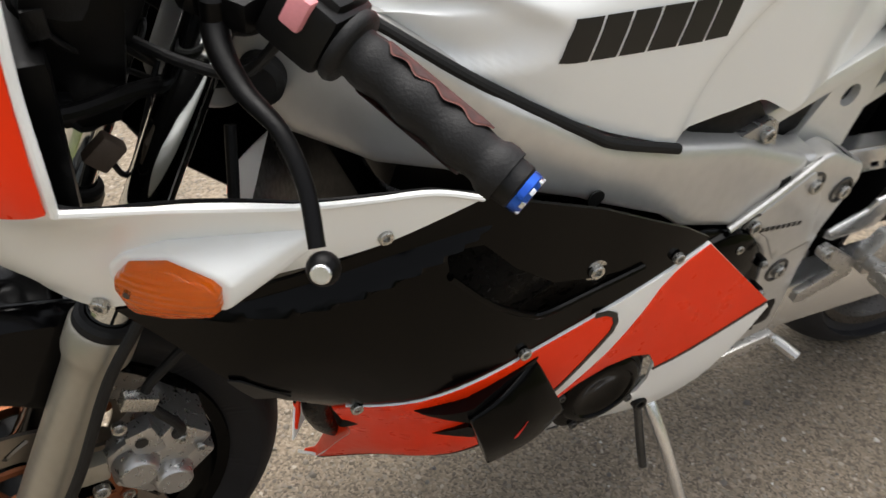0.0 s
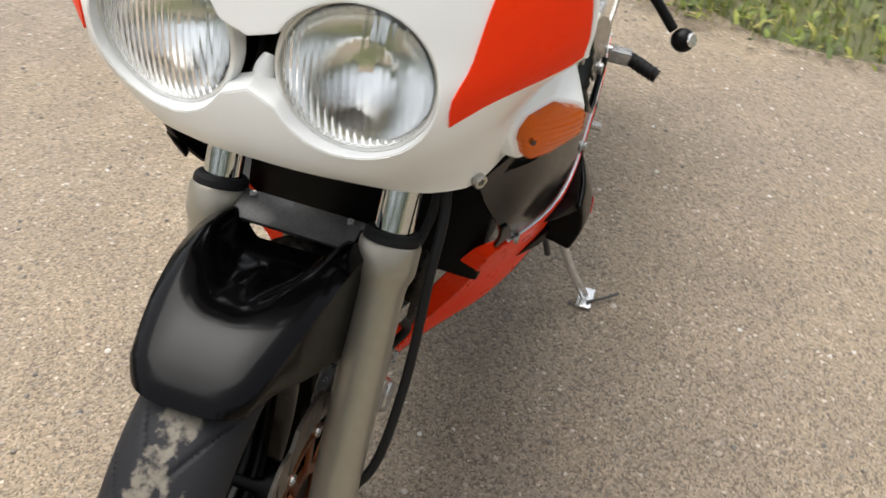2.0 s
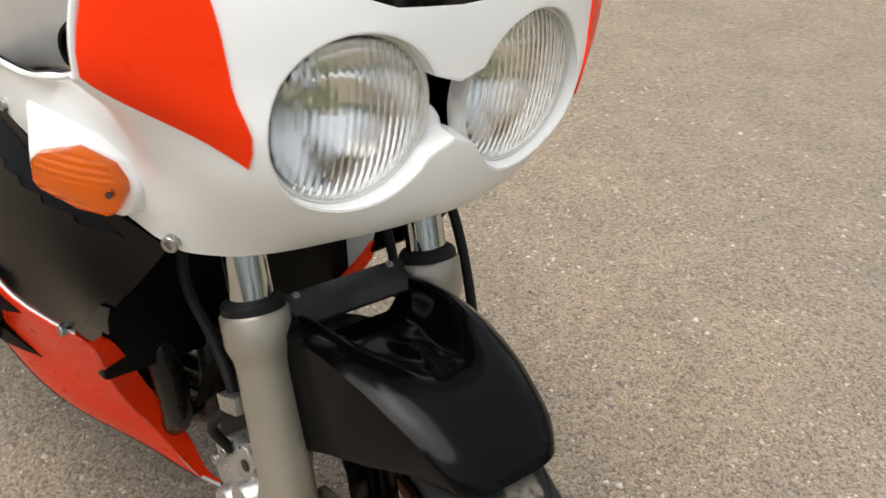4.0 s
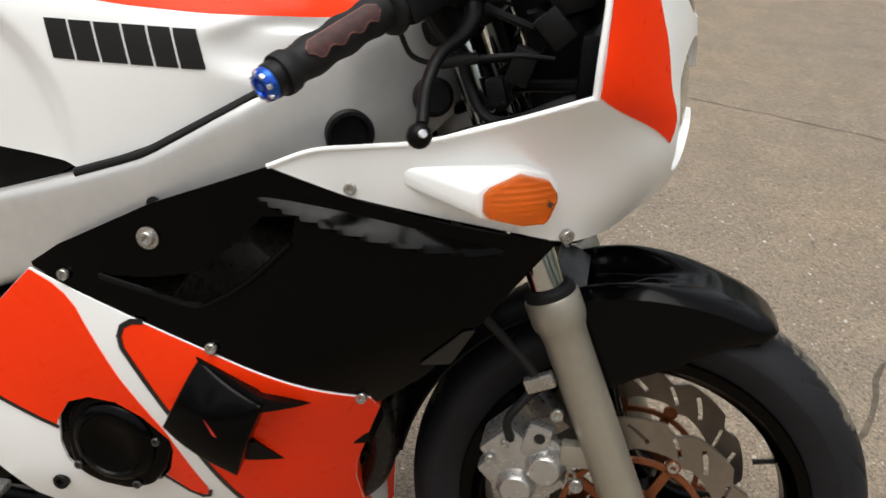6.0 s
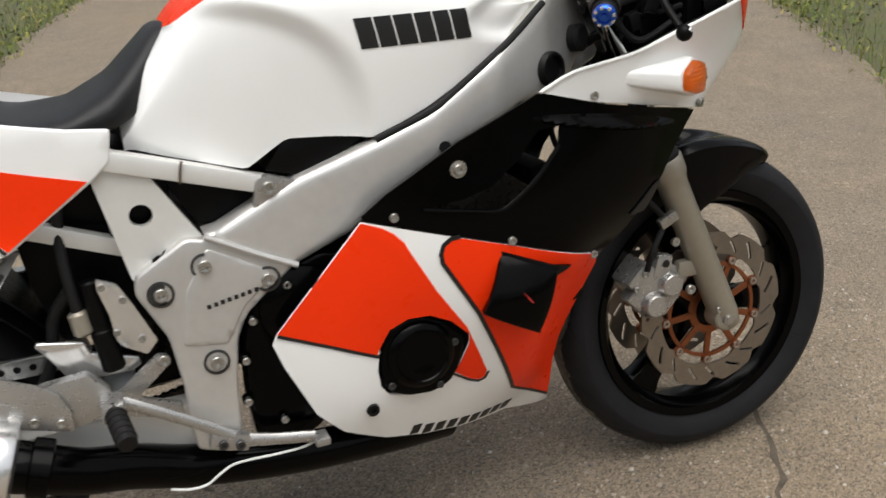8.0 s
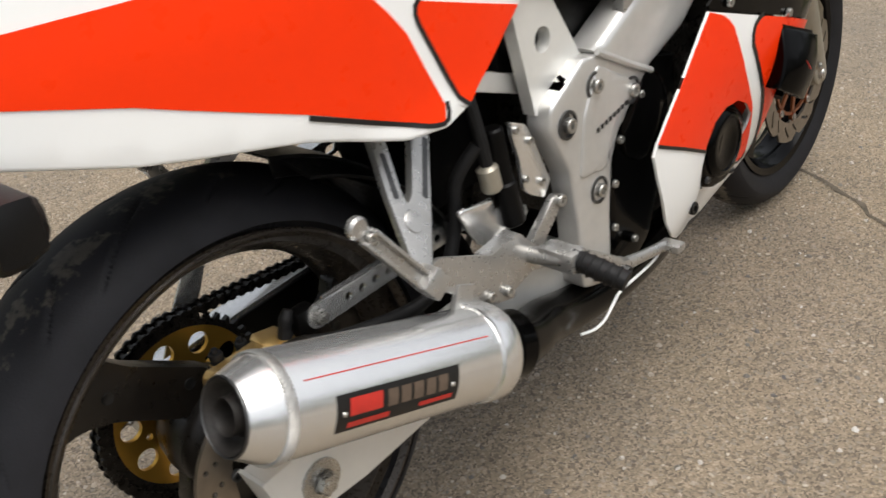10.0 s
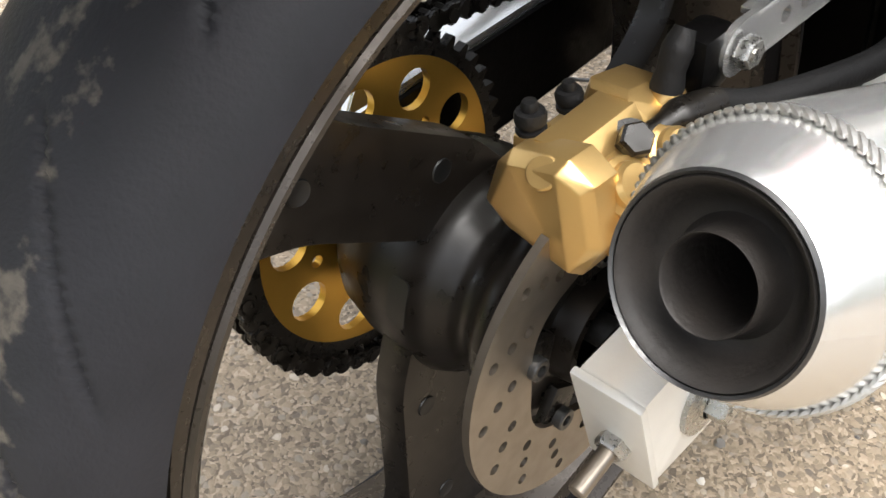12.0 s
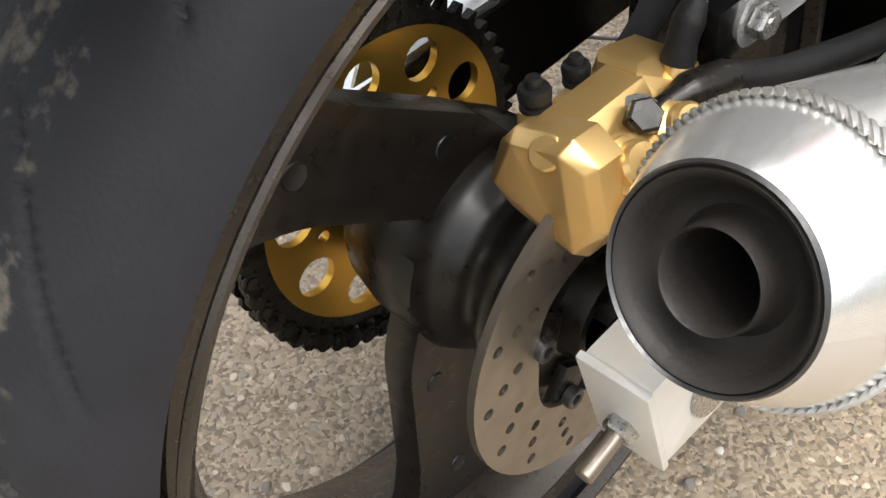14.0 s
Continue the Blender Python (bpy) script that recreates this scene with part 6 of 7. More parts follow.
part("tail_top", bm, WHITE, bike, "white top of the seat tail")
bm = bmesh.new()
box(bm, (-.08, 0, .775), (.56, .20, .03), Matrix.Rotation(radians(14), 3, "Y"), bevel=.008)
box(bm, (.24, 0, .70), (.16, .24, .10), bevel=.02)
part("undertray", bm, SATIN_BLACK, bike, "black plastic undertray")

bm = skin(lambda a, v: Vector((.338 * math.cos(radians(a)), .125 * v, RC.z + .338 * math.sin(radians(a)) - .014 * abs(v) ** 3)), np.linspace(4, 74, 28), np.linspace(-1, 1, 9), .004, lambda p: RC)
part("inner_fender", bm, SATIN_BLACK, bike, "black plastic inner fender over the rear wheel", 50)

# seat
SX = [.515, .490, .46, .42, .36, .29, .22, .17, .13, .08]
S_TOP = [.902, .903, .875, .838, .806, .796, .806, .828, .865, .885]
S_LOW = [.880, .84, .80, .783, .778, .790, .808, .830, .850, .862]
S_W = [.06, .085, .115, .140, .152, .158, .158, .152, .14, .12]


def seat(x, a):
    t, lo, w = (float(np.interp(-x, [-q for q in SX], r)) for r in (S_TOP, S_LOW, S_W))
    c, s = math.cos(a), math.sin(a)
    return (x, -w * math.copysign(abs(c) ** .75, c), lo + max(.004, t - lo) * max(0, s) ** .6 + (.012 * s if s < 0 else 0))


bm = bmesh.new()
rings = []
for x in np.linspace(.515, .08, 44):
    rings.append([bm.verts.new(seat(x, -math.pi / 2 + 2 * math.pi * k / 40)) for k in range(40)])
for a, b in zip(rings, rings[1:]):
    for k in range(40):
        bm.faces.new((a[k], a[(k + 1) % 40], b[(k + 1) % 40], b[k]))
bm.faces.new(rings[0])
bm.faces.new(rings[-1][::-1])
bmesh.ops.recalc_face_normals(bm, faces=bm.faces)
part("seat", bm, VINYL, bike, "black vinyl rider seat", 60)

# subframe
for f in (False, True):
    s = 1 if f else -1
    bm = bmesh.new()
    prism(bm, [[(.39, .7605), (.60, .694), (.625, .682), (.612, .664), (.579, .674), (.38, .735)]], s * .176, s * .146, bevel=.004)
    rail = part("subframe_rail", bm, BRIGHT, frame_ob, "bare aluminium subframe rail")
    bm = bmesh.new()
    prism(bm, [rounded([(.575, .655), (.585, .692), (.60, .697), (.655, .679), (.648, .672), (.625, .668), (.612, .655)], .004)], s * .186, s * .170, bevel=.003)
    part("rail_lug", bm, CAST, rail, "cast lug on the beam")
    bolt(rail, (.599, s * .186, .680), (0, s, 0), .0095, "rail_bolt", STEEL)
    bm = bmesh.new()
    hole = [(.430 + .0155 * math.cos(2 * math.pi * k / 24), .664 + .0155 * math.sin(2 * math.pi * k / 24)) for k in range(24)]
    prism(bm, [[(.372, .735), (.405, .578), (.421, .577), (.506, .620), (.448, .716)], hole[::-1]], s * .168, s * .150, bevel=.003, step=.03)
    part("gusset", bm, BRIGHT, frame_ob, "bright aluminium gusset plate with a round hole")
    bm = bmesh.new()
    prism(bm, [[(.42, .622), (.415, .598), (.25, .660), (.10, .70), (.10, .72), (.26, .682)]], s * .14, s * .115, bevel=.004)
    part("lower_rail", bm, BRIGHT, frame_ob, "lower aluminium subframe rail")
    bm = bmesh.new()
    prism(bm, [[(.60, .70), (.628, .735), (.655, .742), (.75, .730), (.66, .682)]], s * .168, s * .10, bevel=.004)
    part("side_cover", bm, SATIN_BLACK, bike, "black plastic cover under the tank")
    bm = bmesh.new()
    prism(bm, [[(.465, .705), (.60, .662), (.585, .64), (.53, .625), (.50, .635)]], s * .14, s * .10, bevel=.004)
    # dark backing added so that the gusset hole reads black
    box(bm, (.43, s * .118, .662), (.085, .03, .085), bevel=.006)
    part("battery_cover", bm, SATIN_BLACK, bike, "black cover and dark hole backing inside the frame triangle")
part("cable_tie", sweep(bmesh.new(), [(.492, -.178, .731), (.488, -.179, .718), (.486, -.178, .702)], .002, 6), LABEL_TAN, frame_ob, "yellowed cable tie")
bm = bmesh.new()
box(bm, (.47, 0, .47), (.05, .07, .24), Matrix.Rotation(radians(-20), 3, "Y"), bevel=.015)
lathe(bm, [(.032, 0), (.034, .01), (.034, .15), (.032, .16)], (.40, 0, .40), (.35, 0, 1), 24)
part("shock_absorber", bm, GREASY, bike, "dark shock absorber inside the frame")

# the left half of the frame and the seat stands a little closer in than the right
def closer_in(ob, extra=0.0):
    for child in ob.children:
        closer_in(child, extra)
    if ob.type == "MESH":
        for v in ob.data.vertices:
            if v.co.y > .04:
                v.co.y += float(np.interp(v.co.x, [.27, .50, .90], [-.038, -.022, 0])) + extra


for ob in list(frame_ob.children):
    if ob.name.split(".")[0] in ("spar", "pivot_plate", "subframe_rail", "lower_rail", "gusset"):
        closer_in(ob, -.024 if ob.name.startswith("gusset") else -.012 if "rail" in ob.name else 0.0)
for ob in list(bike.children):
    if ob.name.split(".")[0] in ("side_cover", "battery_cover"):
        closer_in(ob)
closer_in(tails[1])

# black pieces added so the gaps before the tyre and under the seat go dark
bm = bmesh.new()
rows = []
for k in range(25):
    a = radians(-8 + 84 * k / 24)
    rows.append([bm.verts.new((math.cos(a) * (.338 - .020 * (abs(e) > .9)), .088 * e, .312 + math.sin(a) * (.338 - .020 * (abs(e) > .9)))) for e in (-1, -.88, -.4, 0, .4, .88, 1)])
for a, b in zip(rows, rows[1:]):
    for k in range(6):
        bm.faces.new((a[k], a[k + 1], b[k + 1], b[k]))
bmesh.ops.recalc_face_normals(bm, faces=bm.faces)
bmesh.ops.solidify(bm, geom=bm.faces, thickness=.003)
part("splash_guard", bm, SATIN_BLACK, bike, "added black sheet that darkens the gap before the rear tyre")
bm = bmesh.new()
prism(bm, [rounded([(.08, .715), (.10, .690), (.30, .655), (.40, .640), (.45, .660), (.45, .735), (.30, .760), (.08, .745)], .01)], -.095, .060, bevel=.006)
part("seat_tray", bm, SATIN_BLACK, bike, "added black block that darkens the gap under the seat")
# one more added block, to close the space inside the frame with black
bm = bmesh.new()
prism(bm, [rounded([(.300, .480), (.430, .490), (.440, .640), (.300, .662), (.262, .650), (.275, .560)], .012)], -.085, .055, bevel=.006)
part("battery_box", bm, SATIN_BLACK, bike, "added black block that darkens the gap inside the frame")

# footrest hangers: the pillion hangers lean in towards the seat rails
HANGER = [(0.183, 0.642), (0.162, 0.575), (0.148, 0.519), (0.15, 0.506), (0.167, 0.503), (0.197, 0.538), (0.272, 0.63), (0.245, 0.63), (0.192, 0.567), (0.181, 0.561), (0.18, 0.57), (0.201, 0.637)]
HANGER_EYE = (0.175, 0.546)
HANGER_GROOVES = (((0.184, 0.613), (0.171, 0.571)), ((0.247, 0.607), (0.205, 0.559)))


def slope(s):
    """Leans a plate in towards the middle of the machine as it rises."""
    return Matrix(((1, 0, 0, 0), (0, 1, -.62 * s, .62 * s * .50), (0, 0, 1, 0), (0, 0, 0, 1)))


for f in (False, True):
    s = 1 if f else -1
    o = s * .198
    bm = bmesh.new()
    prism(bm, [rounded(HANGER, .004)], s * .203, s * .193, bevel=.002)
    bm.transform(slope(s))
    hanger = part("pillion_hanger", bm, CAST, bike, "Y-shaped cast pillion footrest hanger")
    bm = cyl(bmesh.new(), (HANGER_EYE[0], s * .2028, HANGER_EYE[1]), (HANGER_EYE[0], s * .2046, HANGER_EYE[1]), .011, seg=28, bevel=.0008)
    bm.transform(slope(s))
    part("hanger_disc", bm, CAST, hanger, "round boss on the hanger")
    # dark strips laid on the arms paint the shade of their grooves
    for a, b in HANGER_GROOVES:
        bm = sheet([rounded(strip([a, b], .006), .0025)], lambda x, z: (x, s * .2032, z), .0012, .02, lift=.0006 if s < 0 else -.0006)
        bm.transform(slope(s))
        part("hanger_groove", bm, DARK_STEEL, hanger, "dark strip for the shade in a groove")
    # folded pillion footrest: a hollow-backed peg with a round end
    p0, p1 = Vector((.149, s * .206, .492)), Vector((.088, s * .184, .582))
    pd = (p1 - p0).normalized()
    pn = Vector((pd.z, 0, -pd.x))
    pm_ = Matrix((pd, (0, 1, 0), pn)).transposed()
    bm = bmesh.new()
    box(bm, p0.lerp(p1, .5), (.106, .007, .019), pm_, bevel=.002)
    for e in (-1, 1):
        box(bm, p0.lerp(p1, .45) + pn * (e * .0085) + Vector((0, s * .004, 0)), (.094, .013, .0045), pm_, bevel=.0015)
    cyl(bm, p1 + Vector((0, s * .007, 0)), p1 - Vector((0, s * .004, 0)), .0125, seg=20, bevel=.003)
    bmesh.ops.recalc_face_normals(bm, faces=bm.faces)
    rest = part("pillion_footrest", bm, CAST, hanger, "folded bare metal pillion footrest")
    bm = bmesh.new()
    box(bm, p0 + Vector((.004, s * .004, .002)), (.026, .024, .030), pm_, bevel=.004)
    part("footrest_knuckle", bm, CAST, rest, "worn hinge knuckle")
    bolt(rest, p0.lerp(p1, .85) + Vector((0, s * .005, 0)), (0, s, 0), .0065, "stop_pin", STEEL)
    # rider's hanger: side plate, folded web, V-shaped stay, heel guard
    bm = bmesh.new()
    prism(bm, [rounded([(.158, .480), (.164, .501), (.181, .505), (.266, .466), (.287, .447), (.299, .420), (.298, .392), (.233, .412), (.214, .438)], .006)], s * .199, s * .193, bevel=.0015)
    plate = part("footrest_hanger", bm, CAST, bike, "cast aluminium footrest hanger")
    for x, z in ((.252, .418), (.284, .409)):
        bolt(plate, (x, s * .199, z), (0, s, 0), .0068, "hanger_bolt", STEEL)
    bm = bmesh.new()
    prism(bm, [rounded([(.262, .458), (.326, .464), (.352, .436), (.352, .405), (.300, .392), (.288, .41)], .004)], s * .190, s * .168, bevel=.003)
    part("hanger_web", bm, CAST, plate, "folded web of the hanger")
    bm = bmesh.new()
    prism(bm, [rounded([(.352, .434), (.420, .484), (.434, .480), (.434, .468), (.388, .430), (.392, .424), (.442, .405), (.444, .388), (.43, .384), (.352, .408)], .004)], s * .194, s * .184, bevel=.002)
    bmesh.ops.translate(bm, vec=(0, -s * .018, -.016), verts=bm.verts)
    part("hanger_stay", bm, CAST, plate, "V-shaped stay of the hanger")
    bolt(plate, (.427, s * .176, .459), (0, s, 0), .0085, "hanger_bolt", STEEL)
    bm = sheet([rounded([(.266, .520), (.270, .525), (.329, .514), (.335, .496), (.396, .477), (.398, .465), (.383, .457), (.310, .459), (.300, .465)], .003)], lambda x, z: (x, -.150 - .20 * max(0, z - .495), z), .006, .012, roll=.003)
    bmesh.ops.translate(bm, vec=(0, 0, -.016), verts=bm.verts)
    part("heel_guard", bm, ALU, bike, "polished aluminium heel guard", flip=f)
    bm = bmesh.new()
    sweep(bm, [(.345, s * .19, .425), (.345, s * .225, .43), (.350, s * .25, .432)], .011, 12, 5)
    box(bm, (.352, s * .232, .430), (.030, .05, .026), bevel=.005)
    peg = part("rider_footrest", bm, CAST, bike, "rider footrest with a ribbed rubber")
    bm = sweep(bmesh.new(), [(.352, s * .245, .432), (.358, s * .28, .422), (.364, s * .312, .412)], [.0125, .0135, .0125], 12, 5, flat=1.0)
    part("rubber", bm, RUBBER, peg, "black ribbed rubber")
    for k in range(5):
        q = .2 + .16 * k
        bm = lathe(bmesh.new(), [(.0125, -.0025), (.0148, -.001), (.0148, .001), (.0125, .0025)], (.352 + .012 * q, s * (.245 + .067 * q), .432 - .02 * q), (.012, s * .067, -.02), 16)
        part("rubber_rib", bm, RUBBER, peg)
# brake pedal and rear master cylinder on the right
bm = bmesh.new()
sweep(bm, [(.345, -.205, .432), (.40, -.212, .405), (.46, -.214, .368), (.50, -.212, .338)], [.010, .0085, .008, .010], 10, 6, flat=.6)
box(bm, (.495, -.207, .332), (.055, .022, .024), Matrix.Rotation(radians(16), 3, "Y"), bevel=.004)
sweep(bm, [(.51, -.207, .328), (.56, -.209, .318), (.615, -.213, .310)], [.011, .009, .009], 10, 6, flat=.7)
box(bm, (.622, -.222, .309), (.022, .034, .012), bevel=.004)
pedal = part("brake_pedal", bm, CAST, bike, "worn aluminium rear brake pedal")
for x, z in ((.485, .333), (.508, .327)):
    bolt(pedal, (x, -.2185, z), (0, -1, 0), .007, "pivot_bolt", DARK_STEEL)
bm = bmesh.new()
prism(bm, [rounded([(.362, .606), (.388, .594), (.405, .560), (.428, .505), (.412, .487), (.385, .503), (.375, .515), (.372, .552), (.362, .59)], .004)], -.186, -.180, bevel=.001)
bmesh.ops.translate(bm, vec=(-.004, .018, -.018), verts=bm.verts)
mplate = part("master_bracket", bm, ALU, bike, "drilled aluminium bracket")
for x, z in ((.368, .594), (.392, .572), (.377, .527), (.408, .512)):
    bolt(mplate, (x - .004, -.168, z - .018), (0, -1, 0), .005, "bolt", STEEL)
bm = bmesh.new()
cyl(bm, (.352, -.165, .60), (.362, -.170, .50), .013, seg=20, bevel=.003)
cyl(bm, (.358, -.168, .53), (.366, -.172, .470), .016, seg=20, bevel=.003)
bmesh.ops.recalc_face_normals(bm, faces=bm.faces)
bmesh.ops.translate(bm, vec=(-.004, .018, -.018), verts=bm.verts)
mc = part("rear_master_cylinder", bm, SATIN_BLACK, bike, "black rear brake master cylinder")
bm = bmesh.new()
cyl(bm, (.327, -.150, .543), (.332, -.152, .508), .0135, seg=18, bevel=.004)
part("fluid_elbow", bm, FORK, mc, "milky plastic elbow")
part("fluid_hose", sweep(bmesh.new(), [(.329, -.150, .538), (.324, -.147, .585), (.322, -.135, .64), (.33, -.11, .70)], .008, 10), RUBBER, mc, "black fluid hose")
bm = bmesh.new()
box(bm, (.605, .205, .352), (.20, .012, .018), Matrix.Rotation(radians(8), 3, "Y"), bevel=.003)
sweep(bm, [(.515, .200, .36), (.495, .208, .353), (.479, .238, .344)], .008, 10, 5)
part("gear_lever", bm, CAST, bike, "gear lever with a rubber toe peg")
# side stand
bm = bmesh.new()
sweep(bm, [(.655, .150, .285), (.652, .185, .262), (.635, .225, .20), (.608, .265, .105), (.582, .296, .040)], [.012, .010, .0085, .0085, .009], 12, 8)
stand = part("side_stand", bm, ALU, bike, "silver side stand resting on the asphalt")
bm = bmesh.new()
box(bm, (.582, .300, .0335), (.060, .030, .006), Matrix.Rotation(radians(5.23), 3, "X"), bevel=.002)
part("foot", bm, ALU, stand, "flat silver stand foot")
part("tang", sweep(bmesh.new(), [(.60, .305, .040), (.575, .335, .042), (.555, .358, .046)], .0028, 8), DARK_STEEL, stand, "thin wire tang with a dark tip")
part("stand_spring", sweep(bmesh.new(), [(.675, .17, .30), (.668, .20, .22), (.660, .215, .17)], .006, 10), DARK_STEEL, stand, "dark return spring")

# swingarm
for f in (False, True):
    s = 1 if f else -1
    bm = bmesh.new()
    prism(bm, [rounded([(-.041, .277), (-.065, .356), (.06, .366), (.30, .378), (.50, .376), (.515, .34), (.50, .30), (.28, .286), (.06, .272)], .003)], s * .155, s * .118, bevel=.003)
    arm = part("swingarm", bm, BRIGHT if s < 0 else ALU, bike, "silver box-section swingarm")
    bm = bmesh.new()
    box(bm, (-.0555, s * .1365, .3165), (.005, .041, .086), Matrix.Rotation(radians(-16.5), 3, "Y"), bevel=.0015)
    part("end_plate", bm, BRIGHT, arm, "pale aluminium end plate")
    # thin black plate added over the arm's inner side
    bm = bmesh.new()
    prism(bm, [rounded([(-.030, .282), (-.050, .350), (.06, .359), (.30, .371), (.49, .369), (.50, .306), (.28, .292), (.06, .278)], .003)], s * .1172, s * .1135, bevel=.001)
    part("inner_face", bm, SATIN_BLACK, arm, "black plate over the inner side of the arm")
    bolt(arm, (-.0545, s * .137, .308), (-1, 0, -.29), .0095, "adjuster_nut", STEEL, "chain adjuster nut", socket=False)
    bm = cyl(bmesh.new(), (-.056, s * .137, .308), (-.088, s * .137, .2985), .0052, seg=14, bevel=.001)
    part("adjuster_bolt", bm, DISC, arm, "threaded adjuster bolt")
    bm = lathe(bmesh.new(), [(.026, 0), (.026, .003), (.0145, .004), (.014, .006)], (0, s * .155, .312), (0, s, 0), 28)
    part("axle_washer", bm, STEEL, arm, "round axle washer")
    bolt(arm, (0, s * .160, .312), (0, s, 0), .0135, "axle_nut", STEEL, "castellated axle nut", socket=False)
bm = bmesh.new()
cyl(bm, (0, -.15, .312), (0, .15, .312), .010, seg=16)
part("rear_axle", bm, DARK_STEEL, rear_wheel, "rear axle")
bm = bmesh.new()
box(bm, (.36, 0, .335), (.05, .20, .06), bevel=.01)
part("arm_bridge", bm, SILVER, bike, "cross brace of the swingarm")

# hub, disc, caliper
bm = lathe(bmesh.new(), [(.030, -.105), (.034, -.104), (.036, -.088), (.056, -.086), (.066, -.082), (.0705, -.075), (.071, -.066), (.066, -.058), (.060, -.052), (.0575, -.044), (.060, -.036),
                         (.067, -.028), (.0715, -.018), (.072, .0), (.070, .024), (.064, .046), (.056, .058)], (0, .012, RC.z), (0, 1, 0), 64)
bmesh.ops.recalc_face_normals(bm, faces=bm.faces)
hub = part("rear_hub", bm, WHEEL, rear_wheel, "dark waisted wheel hub", 60)
for k in range(3):
    a0 = radians(168 + 120 * k)
    def on_hub(u, v):
        r = .0718
        return (r * math.cos(a0 + v / r), .002 + u, RC.z + r * math.sin(a0 + v / r))
    # black patch on the hub face, painting the dark of an open slot
    bm = sheet([rounded([(-.0075, -.017), (.0075, -.017), (.0085, .014), (-.006, .017)], .006)], on_hub, .004, .006, lift=.0007)
    part("hub_slot", bm, DECAL, hub, "dark patch for the shade in a hub slot", flip=False)
RD_Y = -.083
ring = [(.108 * math.cos(2 * math.pi * k / 96), RC.z + .108 * math.sin(2 * math.pi * k / 96)) for k in range(96)]
inner = [((.062 + .003 * math.cos(5 * 2 * math.pi * k / 80)) * math.cos(2 * math.pi * k / 80), RC.z + (.062 + .003 * math.cos(5 * 2 * math.pi * k / 80)) * math.sin(2 * math.pi * k / 80)) for k in range(80)]
loops = [ring, inner[::-1]]
for k in range(15):
    for j, r in enumerate((.0765, .0865, .0975)):
        a = 2 * math.pi * (k + .24 * j) / 15
        loops.append([(r * math.cos(a) + .0036 * math.cos(-2 * math.pi * q / 12), RC.z + r * math.sin(a) + .0036 * math.sin(-2 * math.pi * q / 12)) for q in range(12)])
bm = bmesh.new()
prism(bm, loops, RD_Y - .0025, RD_Y + .0025, step=.012)
rdisc = part("rear_disc", bm, DISC, bike, "drilled steel rear brake disc with heat marks", 30)
for k in range(5):
    a = 2 * math.pi * (k + .3) / 5
    bm = bmesh.new()
    d, e = Vector((math.cos(a), 0, math.sin(a))), Vector((-math.sin(a), 0, math.cos(a)))
    box(bm, Vector((0, RD_Y + .004, RC.z)) + d * .056, (.034, .008, .024), Matrix((d, (0, 1, 0), e)).transposed(), bevel=.003)
    part("disc_lug", bm, GREASY, rdisc, "dark mounting lug")
for k in range(5):
    a = 2 * math.pi * (k + .3) / 5
    bolt(rdisc, (.058 * math.cos(a), RD_Y - .001, RC.z + .058 * math.sin(a)), (0, -1, 0), .007, "disc_bolt", DARK_STEEL)
# gold caliper: a rear end cap, a ridge over the disc, two halves and a raised front end
def hull(*rings):
    """A faceted solid over rings of (y, z) points, each at its x."""
    bm = bmesh.new()
    for x, pts in rings:
        for p in pts:
            bm.verts.new((x + (p[2] if len(p) > 2 else 0), -p[0], p[1]))
    bmesh.ops.convex_hull(bm, input=list(bm.verts))
    bmesh.ops.delete(bm, geom=[v for v in bm.verts if not v.link_faces], context="VERTS")
    bmesh.ops.dissolve_limit(bm, angle_limit=radians(2), verts=bm.verts, edges=bm.edges)
    bmesh.ops.bevel(bm, geom=list(bm.edges), offset=.0011, segments=2, profile=.6, affect="EDGES", clamp_overlap=True)
    bmesh.ops.recalc_face_normals(bm, faces=bm.faces)
    return bm


CAP = [(.047, .431), (.056, .4425), (.0885, .4505), (.1030, .4415), (.1045, .420), (.110, .409), (.100, .388), (.053, .394), (.039, .4045)]
rcal = part("rear_caliper", hull((-.048, [(.077 + (y - .077) * .84, .420 + (z - .420) * .84, .004 if y < .056 else (.003 if y > .1 else 0)) for y, z in CAP]),
                                 (-.040, CAP), (-.022, [(y, z - .001) for y, z in CAP])),
            GOLD, bike, "gold-painted rear brake caliper", 24)
part("ridge", hull((-.030, [(.057, .428), (.0605, .4445), (.081, .4455), (.091, .434)]), (.022, [(.057, .430), (.0605, .4465), (.081, .4470), (.091, .434)])), GOLD, rcal, "raised ridge over the disc", 24)
part("inner_half", hull((-.024, [(.040, .405), (.045, .430), (.066, .436), (.066, .395)]), (.050, [(.036, .41), (.044, .432), (.066, .438), (.066, .40)])), GOLD, rcal, "inner half of the caliper", 24)
part("outer_half", hull((-.024, [(.088, .400), (.088, .437), (.097, .4330), (.108, .421), (.120, .412), (.124, .400), (.112, .385)]), (.052, [(.088, .400), (.088, .437), (.100, .4330), (.118, .424), (.128, .412), (.128, .400), (.112, .385)])), GOLD, rcal, "outer half of the caliper", 24)
part("front_end", hull((.020, [(.052, .430), (.056, .446), (.078, .448), (.092, .434)]), (.027, [(.047, .432), (.051, .4475), (.074, .4485), (.092, .434)]), (.056, [(.046, .424), (.052, .442), (.074, .443), (.094, .430)])), GOLD, rcal, "raised front end of the caliper", 24)
